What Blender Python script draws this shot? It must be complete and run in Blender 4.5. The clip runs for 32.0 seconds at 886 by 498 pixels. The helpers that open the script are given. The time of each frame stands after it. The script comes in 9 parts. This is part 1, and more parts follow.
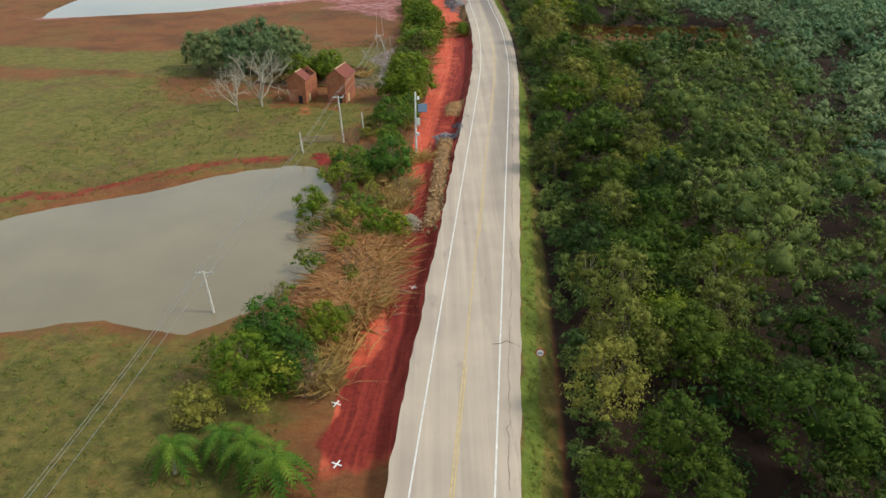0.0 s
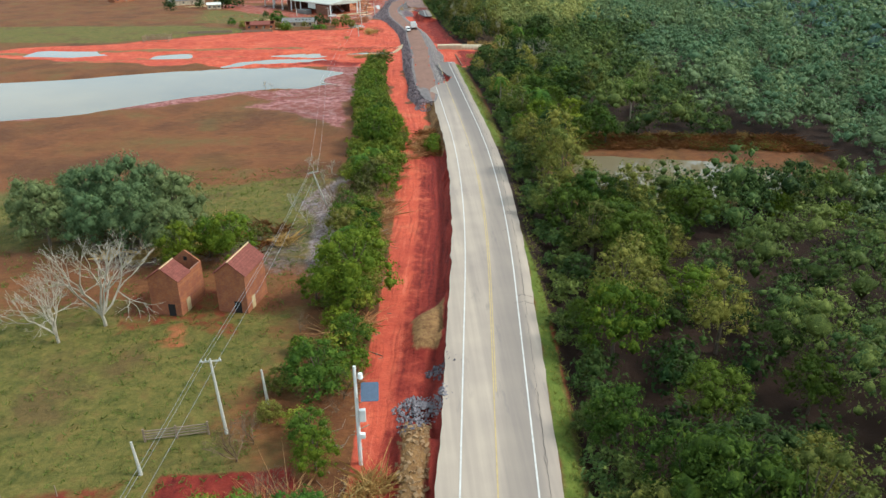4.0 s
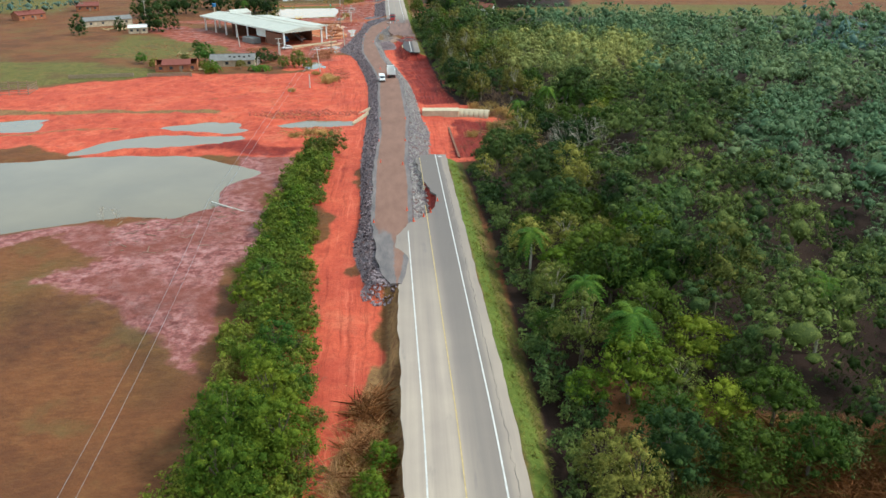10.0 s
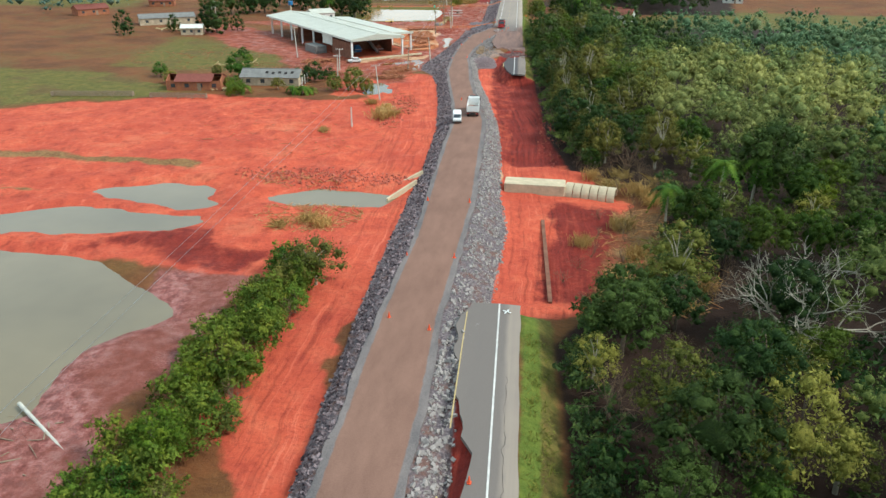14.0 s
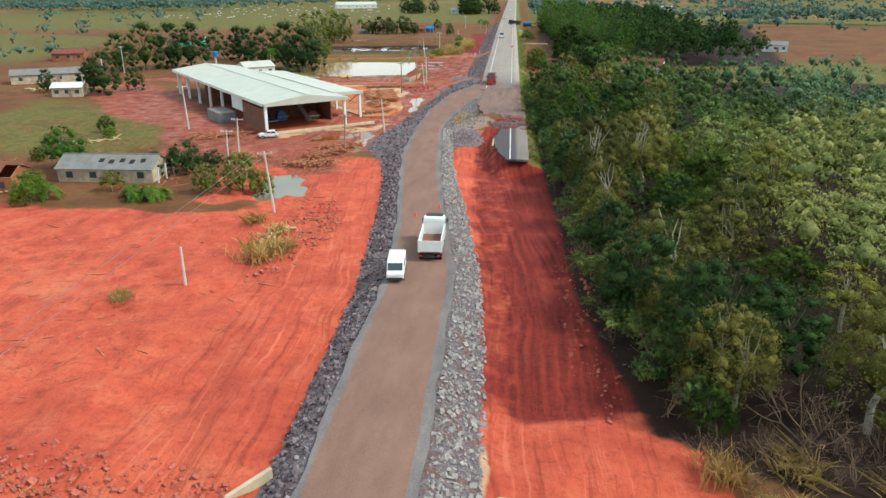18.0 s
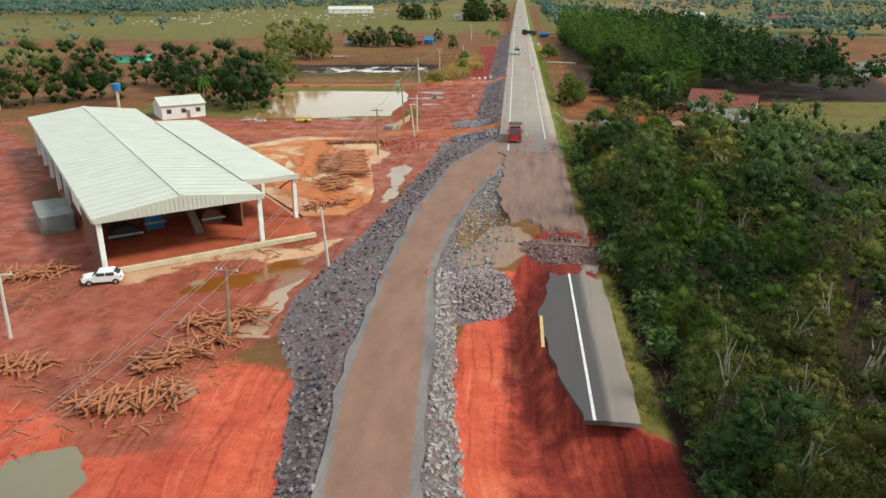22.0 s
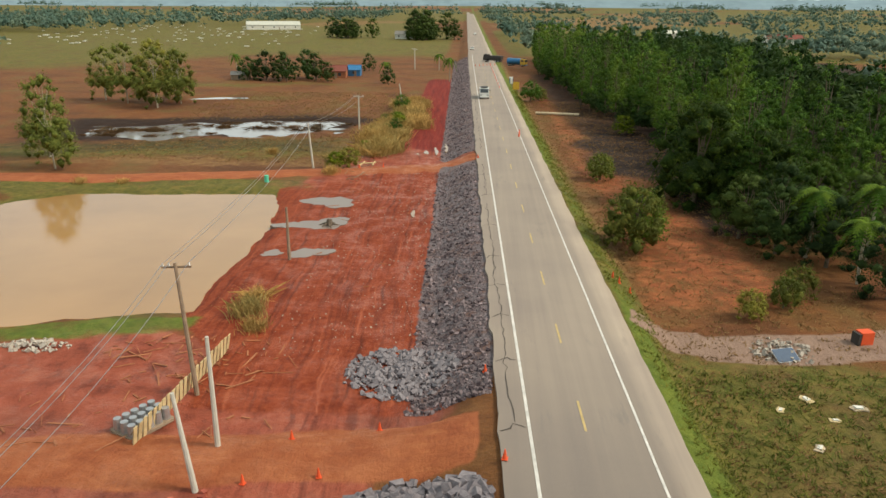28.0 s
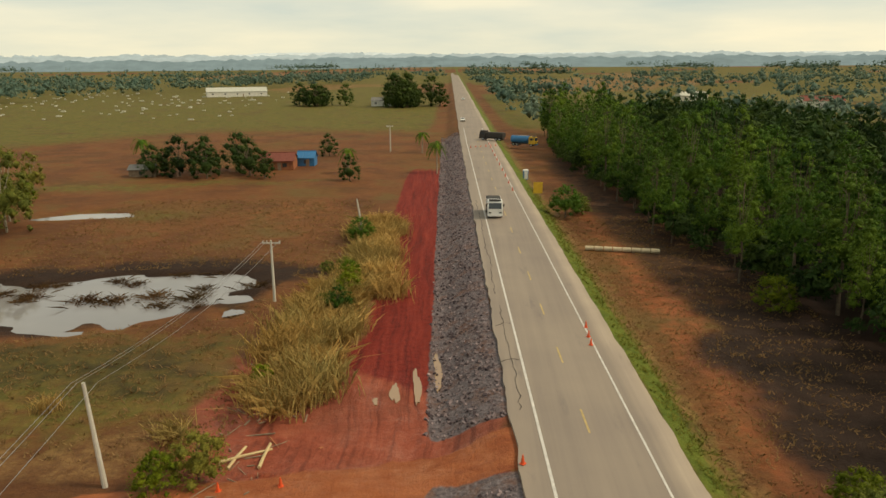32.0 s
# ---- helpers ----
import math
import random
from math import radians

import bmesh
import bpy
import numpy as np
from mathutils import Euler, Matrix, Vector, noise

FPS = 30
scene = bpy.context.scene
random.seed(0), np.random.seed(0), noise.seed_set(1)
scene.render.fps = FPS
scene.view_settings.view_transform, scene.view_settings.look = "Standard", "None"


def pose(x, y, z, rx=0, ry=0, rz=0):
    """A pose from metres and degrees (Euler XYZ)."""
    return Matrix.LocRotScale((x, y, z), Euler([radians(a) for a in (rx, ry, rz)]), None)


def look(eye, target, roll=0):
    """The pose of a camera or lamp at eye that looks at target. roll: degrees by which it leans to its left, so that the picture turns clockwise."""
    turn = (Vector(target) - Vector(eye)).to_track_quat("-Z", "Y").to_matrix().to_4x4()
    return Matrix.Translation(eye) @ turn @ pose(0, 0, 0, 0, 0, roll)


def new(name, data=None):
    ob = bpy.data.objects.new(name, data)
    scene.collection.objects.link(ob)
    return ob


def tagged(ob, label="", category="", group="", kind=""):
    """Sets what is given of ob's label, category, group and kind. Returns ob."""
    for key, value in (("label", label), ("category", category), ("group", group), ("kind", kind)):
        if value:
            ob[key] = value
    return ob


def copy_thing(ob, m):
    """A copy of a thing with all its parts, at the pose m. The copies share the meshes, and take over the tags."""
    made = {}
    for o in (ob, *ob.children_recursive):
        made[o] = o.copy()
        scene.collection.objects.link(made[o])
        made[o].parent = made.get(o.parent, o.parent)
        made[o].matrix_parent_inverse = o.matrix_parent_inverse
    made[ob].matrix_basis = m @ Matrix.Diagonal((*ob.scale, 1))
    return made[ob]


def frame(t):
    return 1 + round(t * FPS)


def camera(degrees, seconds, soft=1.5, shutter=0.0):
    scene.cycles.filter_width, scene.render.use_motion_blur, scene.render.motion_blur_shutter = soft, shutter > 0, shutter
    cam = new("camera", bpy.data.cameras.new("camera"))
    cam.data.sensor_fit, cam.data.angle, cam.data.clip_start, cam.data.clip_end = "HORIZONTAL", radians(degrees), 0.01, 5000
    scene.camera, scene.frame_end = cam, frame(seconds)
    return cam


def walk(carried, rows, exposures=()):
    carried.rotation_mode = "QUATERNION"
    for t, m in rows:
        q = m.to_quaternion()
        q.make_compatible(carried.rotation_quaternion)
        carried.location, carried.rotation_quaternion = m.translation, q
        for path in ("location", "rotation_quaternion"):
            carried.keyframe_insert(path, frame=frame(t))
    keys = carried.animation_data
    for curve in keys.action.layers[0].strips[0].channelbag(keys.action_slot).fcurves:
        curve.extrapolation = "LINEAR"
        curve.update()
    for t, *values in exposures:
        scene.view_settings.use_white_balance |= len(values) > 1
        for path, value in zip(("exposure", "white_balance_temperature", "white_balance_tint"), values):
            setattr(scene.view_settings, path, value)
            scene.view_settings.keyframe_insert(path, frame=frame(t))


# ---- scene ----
cam = camera(61.9, 32.0)
PATH = [
    (0, (0.0, 0.0, 46.364), (0.005, 1.771, 45.434), -0.2),
    (0.5, (0.185, 8.732, 46.88), (0.246, 10.516, 45.977), 0.1),
    (1, (0.194, 17.564, 47.374), (0.276, 19.358, 46.493), -0.3),
    (1.5, (0.003, 26.628, 47.809), (0.095, 28.435, 46.956), -0.4),
    (2, (-0.148, 35.965, 48.132), (-0.053, 37.783, 47.304), -0.6),
    (2.5, (-0.159, 45.488, 48.289), (-0.064, 47.306, 47.46), -0.5),
    (3, (-0.094, 55.142, 48.261), (0.002, 56.959, 47.432), -0.4),
    (3.5, (0.233, 64.653, 47.951), (0.327, 66.473, 47.127), -0.5),
    (5.5, (3.317, 100.05, 45.134), (3.406, 101.873, 44.316), -0.8),
    (6, (3.959, 109.661, 45.085), (4.049, 111.485, 44.271), -0.6),
    (6.5, (4.569, 119.486, 45.333), (4.66, 121.309, 44.517), -0.5),
    (7, (5.187, 129.263, 45.594), (5.28, 131.086, 44.777), -0.4),
    (7.5, (5.96, 139.03, 45.781), (6.055, 140.853, 44.964), -0.2),
    (8, (6.804, 148.89, 45.958), (6.897, 150.712, 45.14), -0.3),
    (8.5, (7.632, 158.673, 46.144), (7.726, 160.495, 45.325), -0.2),
    (9, (8.424, 168.268, 46.284), (8.518, 170.09, 45.465), -0.1),
    (9.5, (9.421, 177.644, 46.377), (9.515, 179.466, 45.558), -0.1),
    (10, (10.568, 187.143, 46.542), (10.662, 188.965, 45.722), 0.0),
    (10.5, (11.529, 196.926, 46.782), (11.625, 198.747, 45.96), 0.0),
    (11, (12.74, 206.934, 46.981), (12.838, 208.755, 46.159), 0.3),
    (11.5, (14.024, 217.136, 46.977), (14.093, 218.958, 46.154), 0.3),
    (12, (15.359, 227.457, 46.53), (15.387, 229.281, 45.71), 0.3),
    (12.5, (16.629, 237.672, 45.292), (16.65, 239.497, 44.474), 0.1),
    (13, (17.565, 247.686, 43.266), (17.51, 249.509, 42.445), -0.0),
    (13.5, (18.47, 257.929, 40.915), (18.248, 259.74, 40.096), 0.3),
    (14, (19.244, 268.285, 38.56), (19.022, 270.097, 37.744), 0.3),
    (14.5, (19.79, 278.733, 36.343), (19.569, 280.547, 35.529), 0.4),
    (15, (20.136, 289.19, 34.396), (19.916, 291.019, 33.617), 0.2),
    (15.5, (20.115, 299.745, 32.966), (19.895, 301.605, 32.264), 0.1),
    (17.5, (18.405, 340.728, 28.983), (18.189, 342.593, 28.293), 0.1),
    (18, (16.445, 350.598, 28.327), (16.226, 352.464, 27.64), -0.1),
    (18.5, (13.856, 360.207, 27.891), (13.635, 362.073, 27.205), -0.1),
    (19, (11.369, 369.757, 27.678), (11.147, 371.622, 26.993), -0.0),
    (19.5, (9.206, 379.306, 27.601), (8.985, 381.172, 26.917), 0.0),
    (20, (7.606, 388.816, 27.539), (7.385, 390.683, 26.856), 0.0),
    (20.5, (6.759, 398.479, 27.548), (6.542, 400.346, 26.866), 0.2),
    (21, (6.752, 408.286, 27.673), (6.533, 410.154, 26.992), 0.2),
    (21.5, (7.372, 417.97, 27.888), (7.149, 419.838, 27.207), 0.2),
    (22, (8.386, 427.676, 28.175), (8.16, 429.543, 27.494), 0.1),
    (22.5, (9.077, 437.633, 28.485), (8.848, 439.498, 27.8), -0.0),
    (23, (9.288, 447.496, 28.731), (9.055, 449.359, 28.043), -0.2),
    (23.5, (8.941, 457.324, 28.799), (8.708, 459.187, 28.109), -0.2),
    (24, (8.049, 467.424, 28.779), (7.822, 469.286, 28.086), -0.0),
    (24.5, (6.868, 477.56, 28.638), (6.646, 479.421, 27.941), 0.2),
    (25, (5.699, 487.686, 28.399), (5.481, 489.547, 27.701), 0.4),
    (25.5, (4.596, 497.692, 28.099), (4.425, 499.559, 27.404), 0.2),
    (27.5, (1.073, 534.073, 25.336), (0.939, 535.959, 24.685), 0.7),
    (28, (0.15, 543.467, 25.208), (0.056, 545.357, 24.563), 0.5),
    (28.5, (-0.709, 553.09, 25.269), (-0.765, 554.982, 24.624), 0.2),
    (29, (-1.556, 562.902, 25.336), (-1.614, 564.807, 24.729), 0.3),
    (29.5, (-2.483, 572.828, 25.306), (-2.542, 574.762, 24.8), 0.3),
    (30, (-3.311, 582.754, 25.292), (-3.369, 584.688, 24.786), 0.4),
    (30.5, (-3.851, 592.584, 25.28), (-3.906, 594.518, 24.774), 0.4),
    (31, (-4.096, 602.393, 25.318), (-4.148, 604.327, 24.812), 0.3),
    (31.5, (-4.138, 612.204, 25.352), (-4.194, 614.139, 24.848), 0.2),
    (32, (-3.914, 621.772, 25.355), (-3.975, 623.708, 24.855), -0.3),
]
walk(cam, [(t, look(eye, target, roll)) for t, eye, target, roll in PATH], [(0, 0.34, 5900, 10), (3, 0.55, 5550, 7), (8, 0.58, 5450, 6), (14, 0.56, 5500, 4), (19, 0.58, 5600, 5), (24, 0.40, 6150, 7), (28, 0.34, 6600, 9), (30, 0.04, 7500, 9), (32, -0.12, 7700, 9)])

# ---- world, sun, exposure ----
SUN_EL, SUN_AZ = 46.0, 96.0          # degrees above the horizon, clockwise from the way ahead (+y)
world = bpy.data.worlds.new("world")
scene.world = world
world.use_nodes = True
wn, wl = world.node_tree.nodes, world.node_tree.links
wn.clear()
sky = wn.new("ShaderNodeTexSky")
sky.sky_type, sky.sun_disc = "NISHITA", False
sky.sun_elevation, sky.sun_rotation = radians(SUN_EL), radians(SUN_AZ)
sky.air_density, sky.dust_density, sky.ozone_density = 1.0, 4.0, 1.0
w_map = wn.new("ShaderNodeTexCoord")
w_sep = wn.new("ShaderNodeSeparateXYZ")
wl.new(w_map.outputs["Generated"], w_sep.inputs[0])
w_scale = wn.new("ShaderNodeMapping")
w_scale.inputs["Scale"].default_value = (1.5, 1.5, 9.0)
wl.new(w_map.outputs["Generated"], w_scale.inputs[0])
w_noise = wn.new("ShaderNodeTexNoise")
w_noise.inputs["Scale"].default_value, w_noise.inputs["Detail"].default_value = 2.2, 5.0
wl.new(w_scale.outputs[0], w_noise.inputs["Vector"])
w_cloud = wn.new("ShaderNodeValToRGB")
w_cloud.color_ramp.elements[0].position, w_cloud.color_ramp.elements[0].color = 0.3, (5.0, 6.3, 6.9, 1)
w_cloud.color_ramp.elements[1].position, w_cloud.color_ramp.elements[1].color = 0.7, (7.9, 8.3, 7.6, 1)
wl.new(w_noise.outputs["Fac"], w_cloud.inputs[0])
w_mix = wn.new("ShaderNodeMix")
w_mix.data_type = "RGBA"
w_mix.inputs["Factor"].default_value = 0.8
wl.new(sky.outputs[0], w_mix.inputs["A"])
wl.new(w_cloud.outputs[0], w_mix.inputs["B"])
w_low = wn.new("ShaderNodeValToRGB")
for _ in range(2):
    w_low.color_ramp.elements.new(0.5)
for _e, _p, _c in zip(w_low.color_ramp.elements, (0.0, 0.06, 0.2, 1.0), ((1.74, 1.62, 1.42, 1), (1.56, 1.50, 1.40, 1), (1.18, 1.16, 1.14, 1), (1.0, 1.0, 1.0, 1))):
    _e.position, _e.color = _p, _c
wl.new(w_sep.outputs["Z"], w_low.inputs[0])
w_mul = wn.new("ShaderNodeMix")
w_mul.data_type, w_mul.blend_type = "RGBA", "MULTIPLY"
w_mul.inputs["Factor"].default_value = 1.0
wl.new(w_mix.outputs["Result"], w_mul.inputs["A"])
wl.new(w_low.outputs[0], w_mul.inputs["B"])
w_bg = wn.new("ShaderNodeBackground")
w_bg.inputs["Strength"].default_value = 0.092
wl.new(w_mul.outputs["Result"], w_bg.inputs["Color"])
w_out = wn.new("ShaderNodeOutputWorld")
wl.new(w_bg.outputs[0], w_out.inputs[0])

sun = new("sun", bpy.data.lights.new("sun", "SUN"))
sun.data.energy, sun.data.angle, sun.data.color = 2.5, radians(12), (1.0, 0.91, 0.77)
_az, _el = radians(SUN_AZ), radians(SUN_EL)
SUN_WAY = Vector((math.sin(_az) * math.cos(_el), math.cos(_az) * math.cos(_el), math.sin(_el)))
sun.matrix_world = look(SUN_WAY * 300, (0, 0, 0))
scene.view_settings.exposure = 0.0


# ---- materials ----
def rgb(c):
    return (c[0], c[1], c[2], 1.0)


class Mat:
    """A node material, with short ways to add noise, mixes and bump."""

    def __init__(self, name, rough=0.8, spec=0.3, metal=0.0):
        self.m = bpy.data.materials.new(name)
        self.m.use_nodes = True
        self.n, self.l = self.m.node_tree.nodes, self.m.node_tree.links
        self.b = self.n["Principled BSDF"]
        self.b.inputs["Roughness"].default_value = rough
        self.b.inputs["Specular IOR Level"].default_value = spec
        self.b.inputs["Metallic"].default_value = metal
        self.pos = self.n.new("ShaderNodeNewGeometry").outputs["Position"]

    def coords(self, kind="Object", scale=(1, 1, 1)):
        t = self.n.new("ShaderNodeTexCoord").outputs[kind]
        mp = self.n.new("ShaderNodeMapping")
        mp.inputs["Scale"].default_value = scale
        self.l.new(t, mp.inputs[0])
        return mp.outputs[0]

    def stretch(self, scale):
        mp = self.n.new("ShaderNodeMapping")
        mp.inputs["Scale"].default_value = scale
        self.l.new(self.pos, mp.inputs[0])
        return mp.outputs[0]

    def noise(self, scale, detail=4.0, rough=0.55, vec=None):
        t = self.n.new("ShaderNodeTexNoise")
        t.inputs["Scale"].default_value, t.inputs["Detail"].default_value, t.inputs["Roughness"].default_value = scale, detail, rough
        self.l.new(vec if vec else self.pos, t.inputs["Vector"])
        return t.outputs["Fac"]

    def voronoi(self, scale, feature="F1", vec=None, out="Distance"):
        t = self.n.new("ShaderNodeTexVoronoi")
        t.feature = feature
        t.inputs["Scale"].default_value = scale
        self.l.new(vec if vec else self.pos, t.inputs["Vector"])
        return t.outputs[out]

    def attr(self, name):
        t = self.n.new("ShaderNodeAttribute")
        t.attribute_name = name
        return t.outputs["Fac"]

    def ramp(self, fac, stops):
        t = self.n.new("ShaderNodeValToRGB")
        e = t.color_ramp.elements
        while len(e) < len(stops):
            e.new(0.5)
        for el, (p, c) in zip(e, stops):
            el.position = p
            el.color = rgb(c) if isinstance(c, (tuple, list)) else (c, c, c, 1)
        self.l.new(fac, t.inputs[0])
        return t.outputs[0]

    def mix(self, fac, a, b, blend="MIX"):
        t = self.n.new("ShaderNodeMix")
        t.data_type, t.blend_type = "RGBA", blend
        for key, v in (("Factor", fac), ("A", a), ("B", b)):
            if isinstance(v, (int, float)):
                t.inputs[key].default_value = v if key == "Factor" else (v, v, v, 1)
            elif isinstance(v, tuple):
                t.inputs[key].default_value = rgb(v)
            else:
                self.l.new(v, t.inputs[key])
        return t.outputs["Result"]

    def math(self, op, a, b=0.0, c=0.0):
        t = self.n.new("ShaderNodeMath")
        t.operation = op
        for i, v in enumerate((a, b, c)):
            if isinstance(v, (int, float)):
                t.inputs[i].default_value = v
            else:
                self.l.new(v, t.inputs[i])
        return t.outputs[0]

    def edge(self, mask, noise, width=0.1, amount=0.7):
        """A mask with its edge broken up by a noise."""
        s = self.math("MULTIPLY_ADD", noise, amount, self.math("SUBTRACT", mask, amount / 2))
        t = self.n.new("ShaderNodeMapRange")
        t.interpolation_type = "SMOOTHSTEP"
        t.inputs["From Min"].default_value, t.inputs["From Max"].default_value = 0.5 - width, 0.5 + width
        self.l.new(s, t.inputs["Value"])
        return t.outputs[0]

    def color(self, c):
        if isinstance(c, tuple):
            self.b.inputs["Base Color"].default_value = rgb(c)
        else:
            self.l.new(c, self.b.inputs["Base Color"])
        return self

    def rough(self, v):
        self.l.new(v, self.b.inputs["Roughness"])
        return self

    def bump(self, fac, strength=0.5, distance=0.05):
        t = self.n.new("ShaderNodeBump")
        t.inputs["Strength"].default_value, t.inputs["Distance"].default_value = strength, distance
        self.l.new(fac, t.inputs["Height"])
        self.l.new(t.outputs[0], self.b.inputs["Normal"])
        return self

    def random(self):
        return self.n.new("ShaderNodeObjectInfo").outputs["Random"]

    def island(self):
        return self.n.new("ShaderNodeNewGeometry").outputs["Random Per Island"]


def plain(name, c, rough=0.6, spec=0.4, metal=0.0, var=0.25, scale=3.0, bump=0.0):
    """Paint, timber or metal of one colour, with dirt and grain at two scales."""
    q = Mat(name, rough, spec, metal)
    dark = tuple(v * (1 - var) for v in c)
    lite = tuple(min(1.0, v * (1 + var * 0.5)) for v in c)
    vec = q.coords("Object")
    a = q.noise(scale, 5, 0.6, vec)
    f = q.noise(scale * 9, 3, 0.6, vec)
    q.color(q.mix(0.3, q.ramp(a, [(0.3, dark), (0.7, lite)]), q.ramp(f, [(0.3, dark), (0.7, lite)])))
    if bump:
        q.bump(f, bump, 0.02)
    return q.m


def ground_material():
    q = Mat("ground_soil", 0.9, 0.2)
    big, mid, fine = q.noise(0.035, 5), q.noise(0.35, 6, 0.65), q.noise(3.5, 5, 0.7)
    ruts = q.noise(0.9, 5, 0.6, q.stretch((2.4, 0.35, 1)))
    furrow = q.noise(0.7, 6, 0.75, q.stretch((0.8, 1.6, 1)))
    brown = q.mix(0.5, q.ramp(big, [(0.35, (0.109, 0.042, 0.013)), (0.5, (0.224, 0.077, 0.023)), (0.65, (0.160, 0.084, 0.019))]), q.ramp(furrow, [(0.3, (0.070, 0.029, 0.010)), (0.5, (0.166, 0.067, 0.023)), (0.7, (0.269, 0.134, 0.046))]))
    brown = q.mix(q.ramp(fine, [(0.4, 0.0), (0.75, 0.45)]), brown, (0.065, 0.028, 0.016))
    tuft = q.noise(1.1, 6, 0.75)
    green = q.mix(0.5, q.ramp(mid, [(0.3, (0.054, 0.067, 0.010)), (0.55, (0.147, 0.123, 0.026)), (0.72, (0.205, 0.102, 0.036))]), q.ramp(tuft, [(0.35, (0.036, 0.046, 0.008)), (0.5, (0.118, 0.102, 0.020)), (0.66, (0.230, 0.173, 0.044))]))
    patch = q.noise(0.09, 6, 0.6)
    brown = q.mix(q.ramp(patch, [(0.38, 0.4), (0.52, 0.0)]), brown, (0.065, 0.026, 0.013))
    brown = q.mix(q.ramp(patch, [(0.55, 0.0), (0.66, 0.6)]), brown, q.mix(tuft, (0.09, 0.06, 0.018), (0.17, 0.125, 0.04)))
    green = q.mix(q.ramp(patch, [(0.52, 0.0), (0.66, 0.55)]), green, q.mix(tuft, (0.055, 0.028, 0.014), (0.16, 0.075, 0.035)))
    lane = q.n.new("ShaderNodeCombineXYZ")
    q.l.new(q.math("MULTIPLY_ADD", q.noise(0.12, 3, 0.6), 3.2, q.math("MULTIPLY", q.attr("lane"), 1.7)), lane.inputs[0])
    q.l.new(q.math("MULTIPLY", q.attr("run"), 0.055), lane.inputs[1])
    wheel = q.noise(1.0, 4, 0.6, lane.outputs[0])
    by_road = q.ramp(q.math("DIVIDE", q.math("ABSOLUTE", q.attr("lane")), 40.0), [(0.45, 1.0), (0.68, 0.0)])
    wheel = q.mix(by_road, q.noise(0.55, 6, 0.68, q.stretch((1.0, 0.6, 1))), wheel)
    clod = q.noise(1.6, 6, 0.75)
    red = q.mix(0.36, q.ramp(mid, [(0.25, (0.34, 0.050, 0.024)), (0.5, (0.58, 0.108, 0.048)), (0.75, (0.70, 0.19, 0.090))]), q.ramp(wheel, [(0.32, (0.15, 0.018, 0.012)), (0.46, (0.50, 0.083, 0.042)), (0.58, (0.47, 0.076, 0.040)), (0.70, (0.68, 0.18, 0.092))]))
    red = q.mix(q.ramp(patch, [(0.42, 0.3), (0.56, 0.0)]), red, q.mix(mid, (0.22, 0.022, 0.018), (0.36, 0.05, 0.034)))
    red = q.mix(q.ramp(patch, [(0.58, 0.0), (0.70, 0.6)]), red, (0.56, 0.17, 0.085))
    red = q.mix(q.ramp(clod, [(0.36, 0.4), (0.5, 0.0)]), red, (0.17, 0.022, 0.016))
    red = q.mix(q.ramp(wheel, [(0.34, 0.28), (0.48, 0.0)]), red, (0.15, 0.02, 0.012))
    red = q.mix(q.ramp(wheel, [(0.60, 0.0), (0.66, 0.5)]), red, (0.62, 0.15, 0.085))
    deep = q.mix(0.4, q.ramp(wheel, [(0.3, (0.07, 0.009, 0.007)), (0.5, (0.19, 0.021, 0.013)), (0.7, (0.31, 0.048, 0.026))]), q.ramp(clod, [(0.35, (0.06, 0.009, 0.007)), (0.5, (0.18, 0.021, 0.013)), (0.7, (0.28, 0.045, 0.026))]))
    track = q.mix(0.5, q.ramp(furrow, [(0.3, (0.20, 0.050, 0.020)), (0.55, (0.36, 0.105, 0.038)), (0.7, (0.47, 0.17, 0.065))]), q.ramp(mid, [(0.3, (0.22, 0.055, 0.022)), (0.7, (0.43, 0.15, 0.058))]))
    yard = q.mix(0.4, q.ramp(mid, [(0.3, (0.19, 0.045, 0.026)), (0.5, (0.32, 0.078, 0.042)), (0.72, (0.42, 0.135, 0.075))]), q.ramp(wheel, [(0.3, (0.13, 0.028, 0.016)), (0.5, (0.30, 0.070, 0.036)), (0.7, (0.42, 0.125, 0.066))]))
    yard = q.mix(q.ramp(patch, [(0.44, 0.6), (0.54, 0.0)]), yard, q.mix(tuft, (0.17, 0.035, 0.020), (0.30, 0.11, 0.065)))
    yard = q.mix(q.ramp(wheel, [(0.36, 0.45), (0.48, 0.0)]), yard, (0.085, 0.018, 0.011))
    yard = q.mix(q.ramp(clod, [(0.36, 0.25), (0.52, 0.0)]), yard, (0.085, 0.022, 0.016))
    silt = q.mix(0.5, q.ramp(clod, [(0.42, (0.07, 0.035, 0.024)), (0.52, (0.24, 0.17, 0.15)), (0.62, (0.46, 0.40, 0.39))]), q.ramp(tuft, [(0.4, (0.08, 0.045, 0.028)), (0.6, (0.36, 0.29, 0.27))]))
    rut = q.noise(1.15, 5, 0.62, lane.outputs[0])
    clay = q.mix(0.5, q.ramp(mid, [(0.3, (0.15, 0.026, 0.008)), (0.5, (0.25, 0.046, 0.015)), (0.72, (0.36, 0.085, 0.032))]), q.ramp(clod, [(0.34, (0.12, 0.015, 0.006)), (0.5, (0.25, 0.045, 0.015)), (0.66, (0.37, 0.092, 0.036))]))
    clay = q.mix(q.ramp(rut, [(0.34, 0.75), (0.5, 0.0)]), clay, (0.085, 0.014, 0.006))
    clay = q.mix(q.ramp(rut, [(0.58, 0.0), (0.68, 0.55)]), clay, (0.46, 0.13, 0.060))
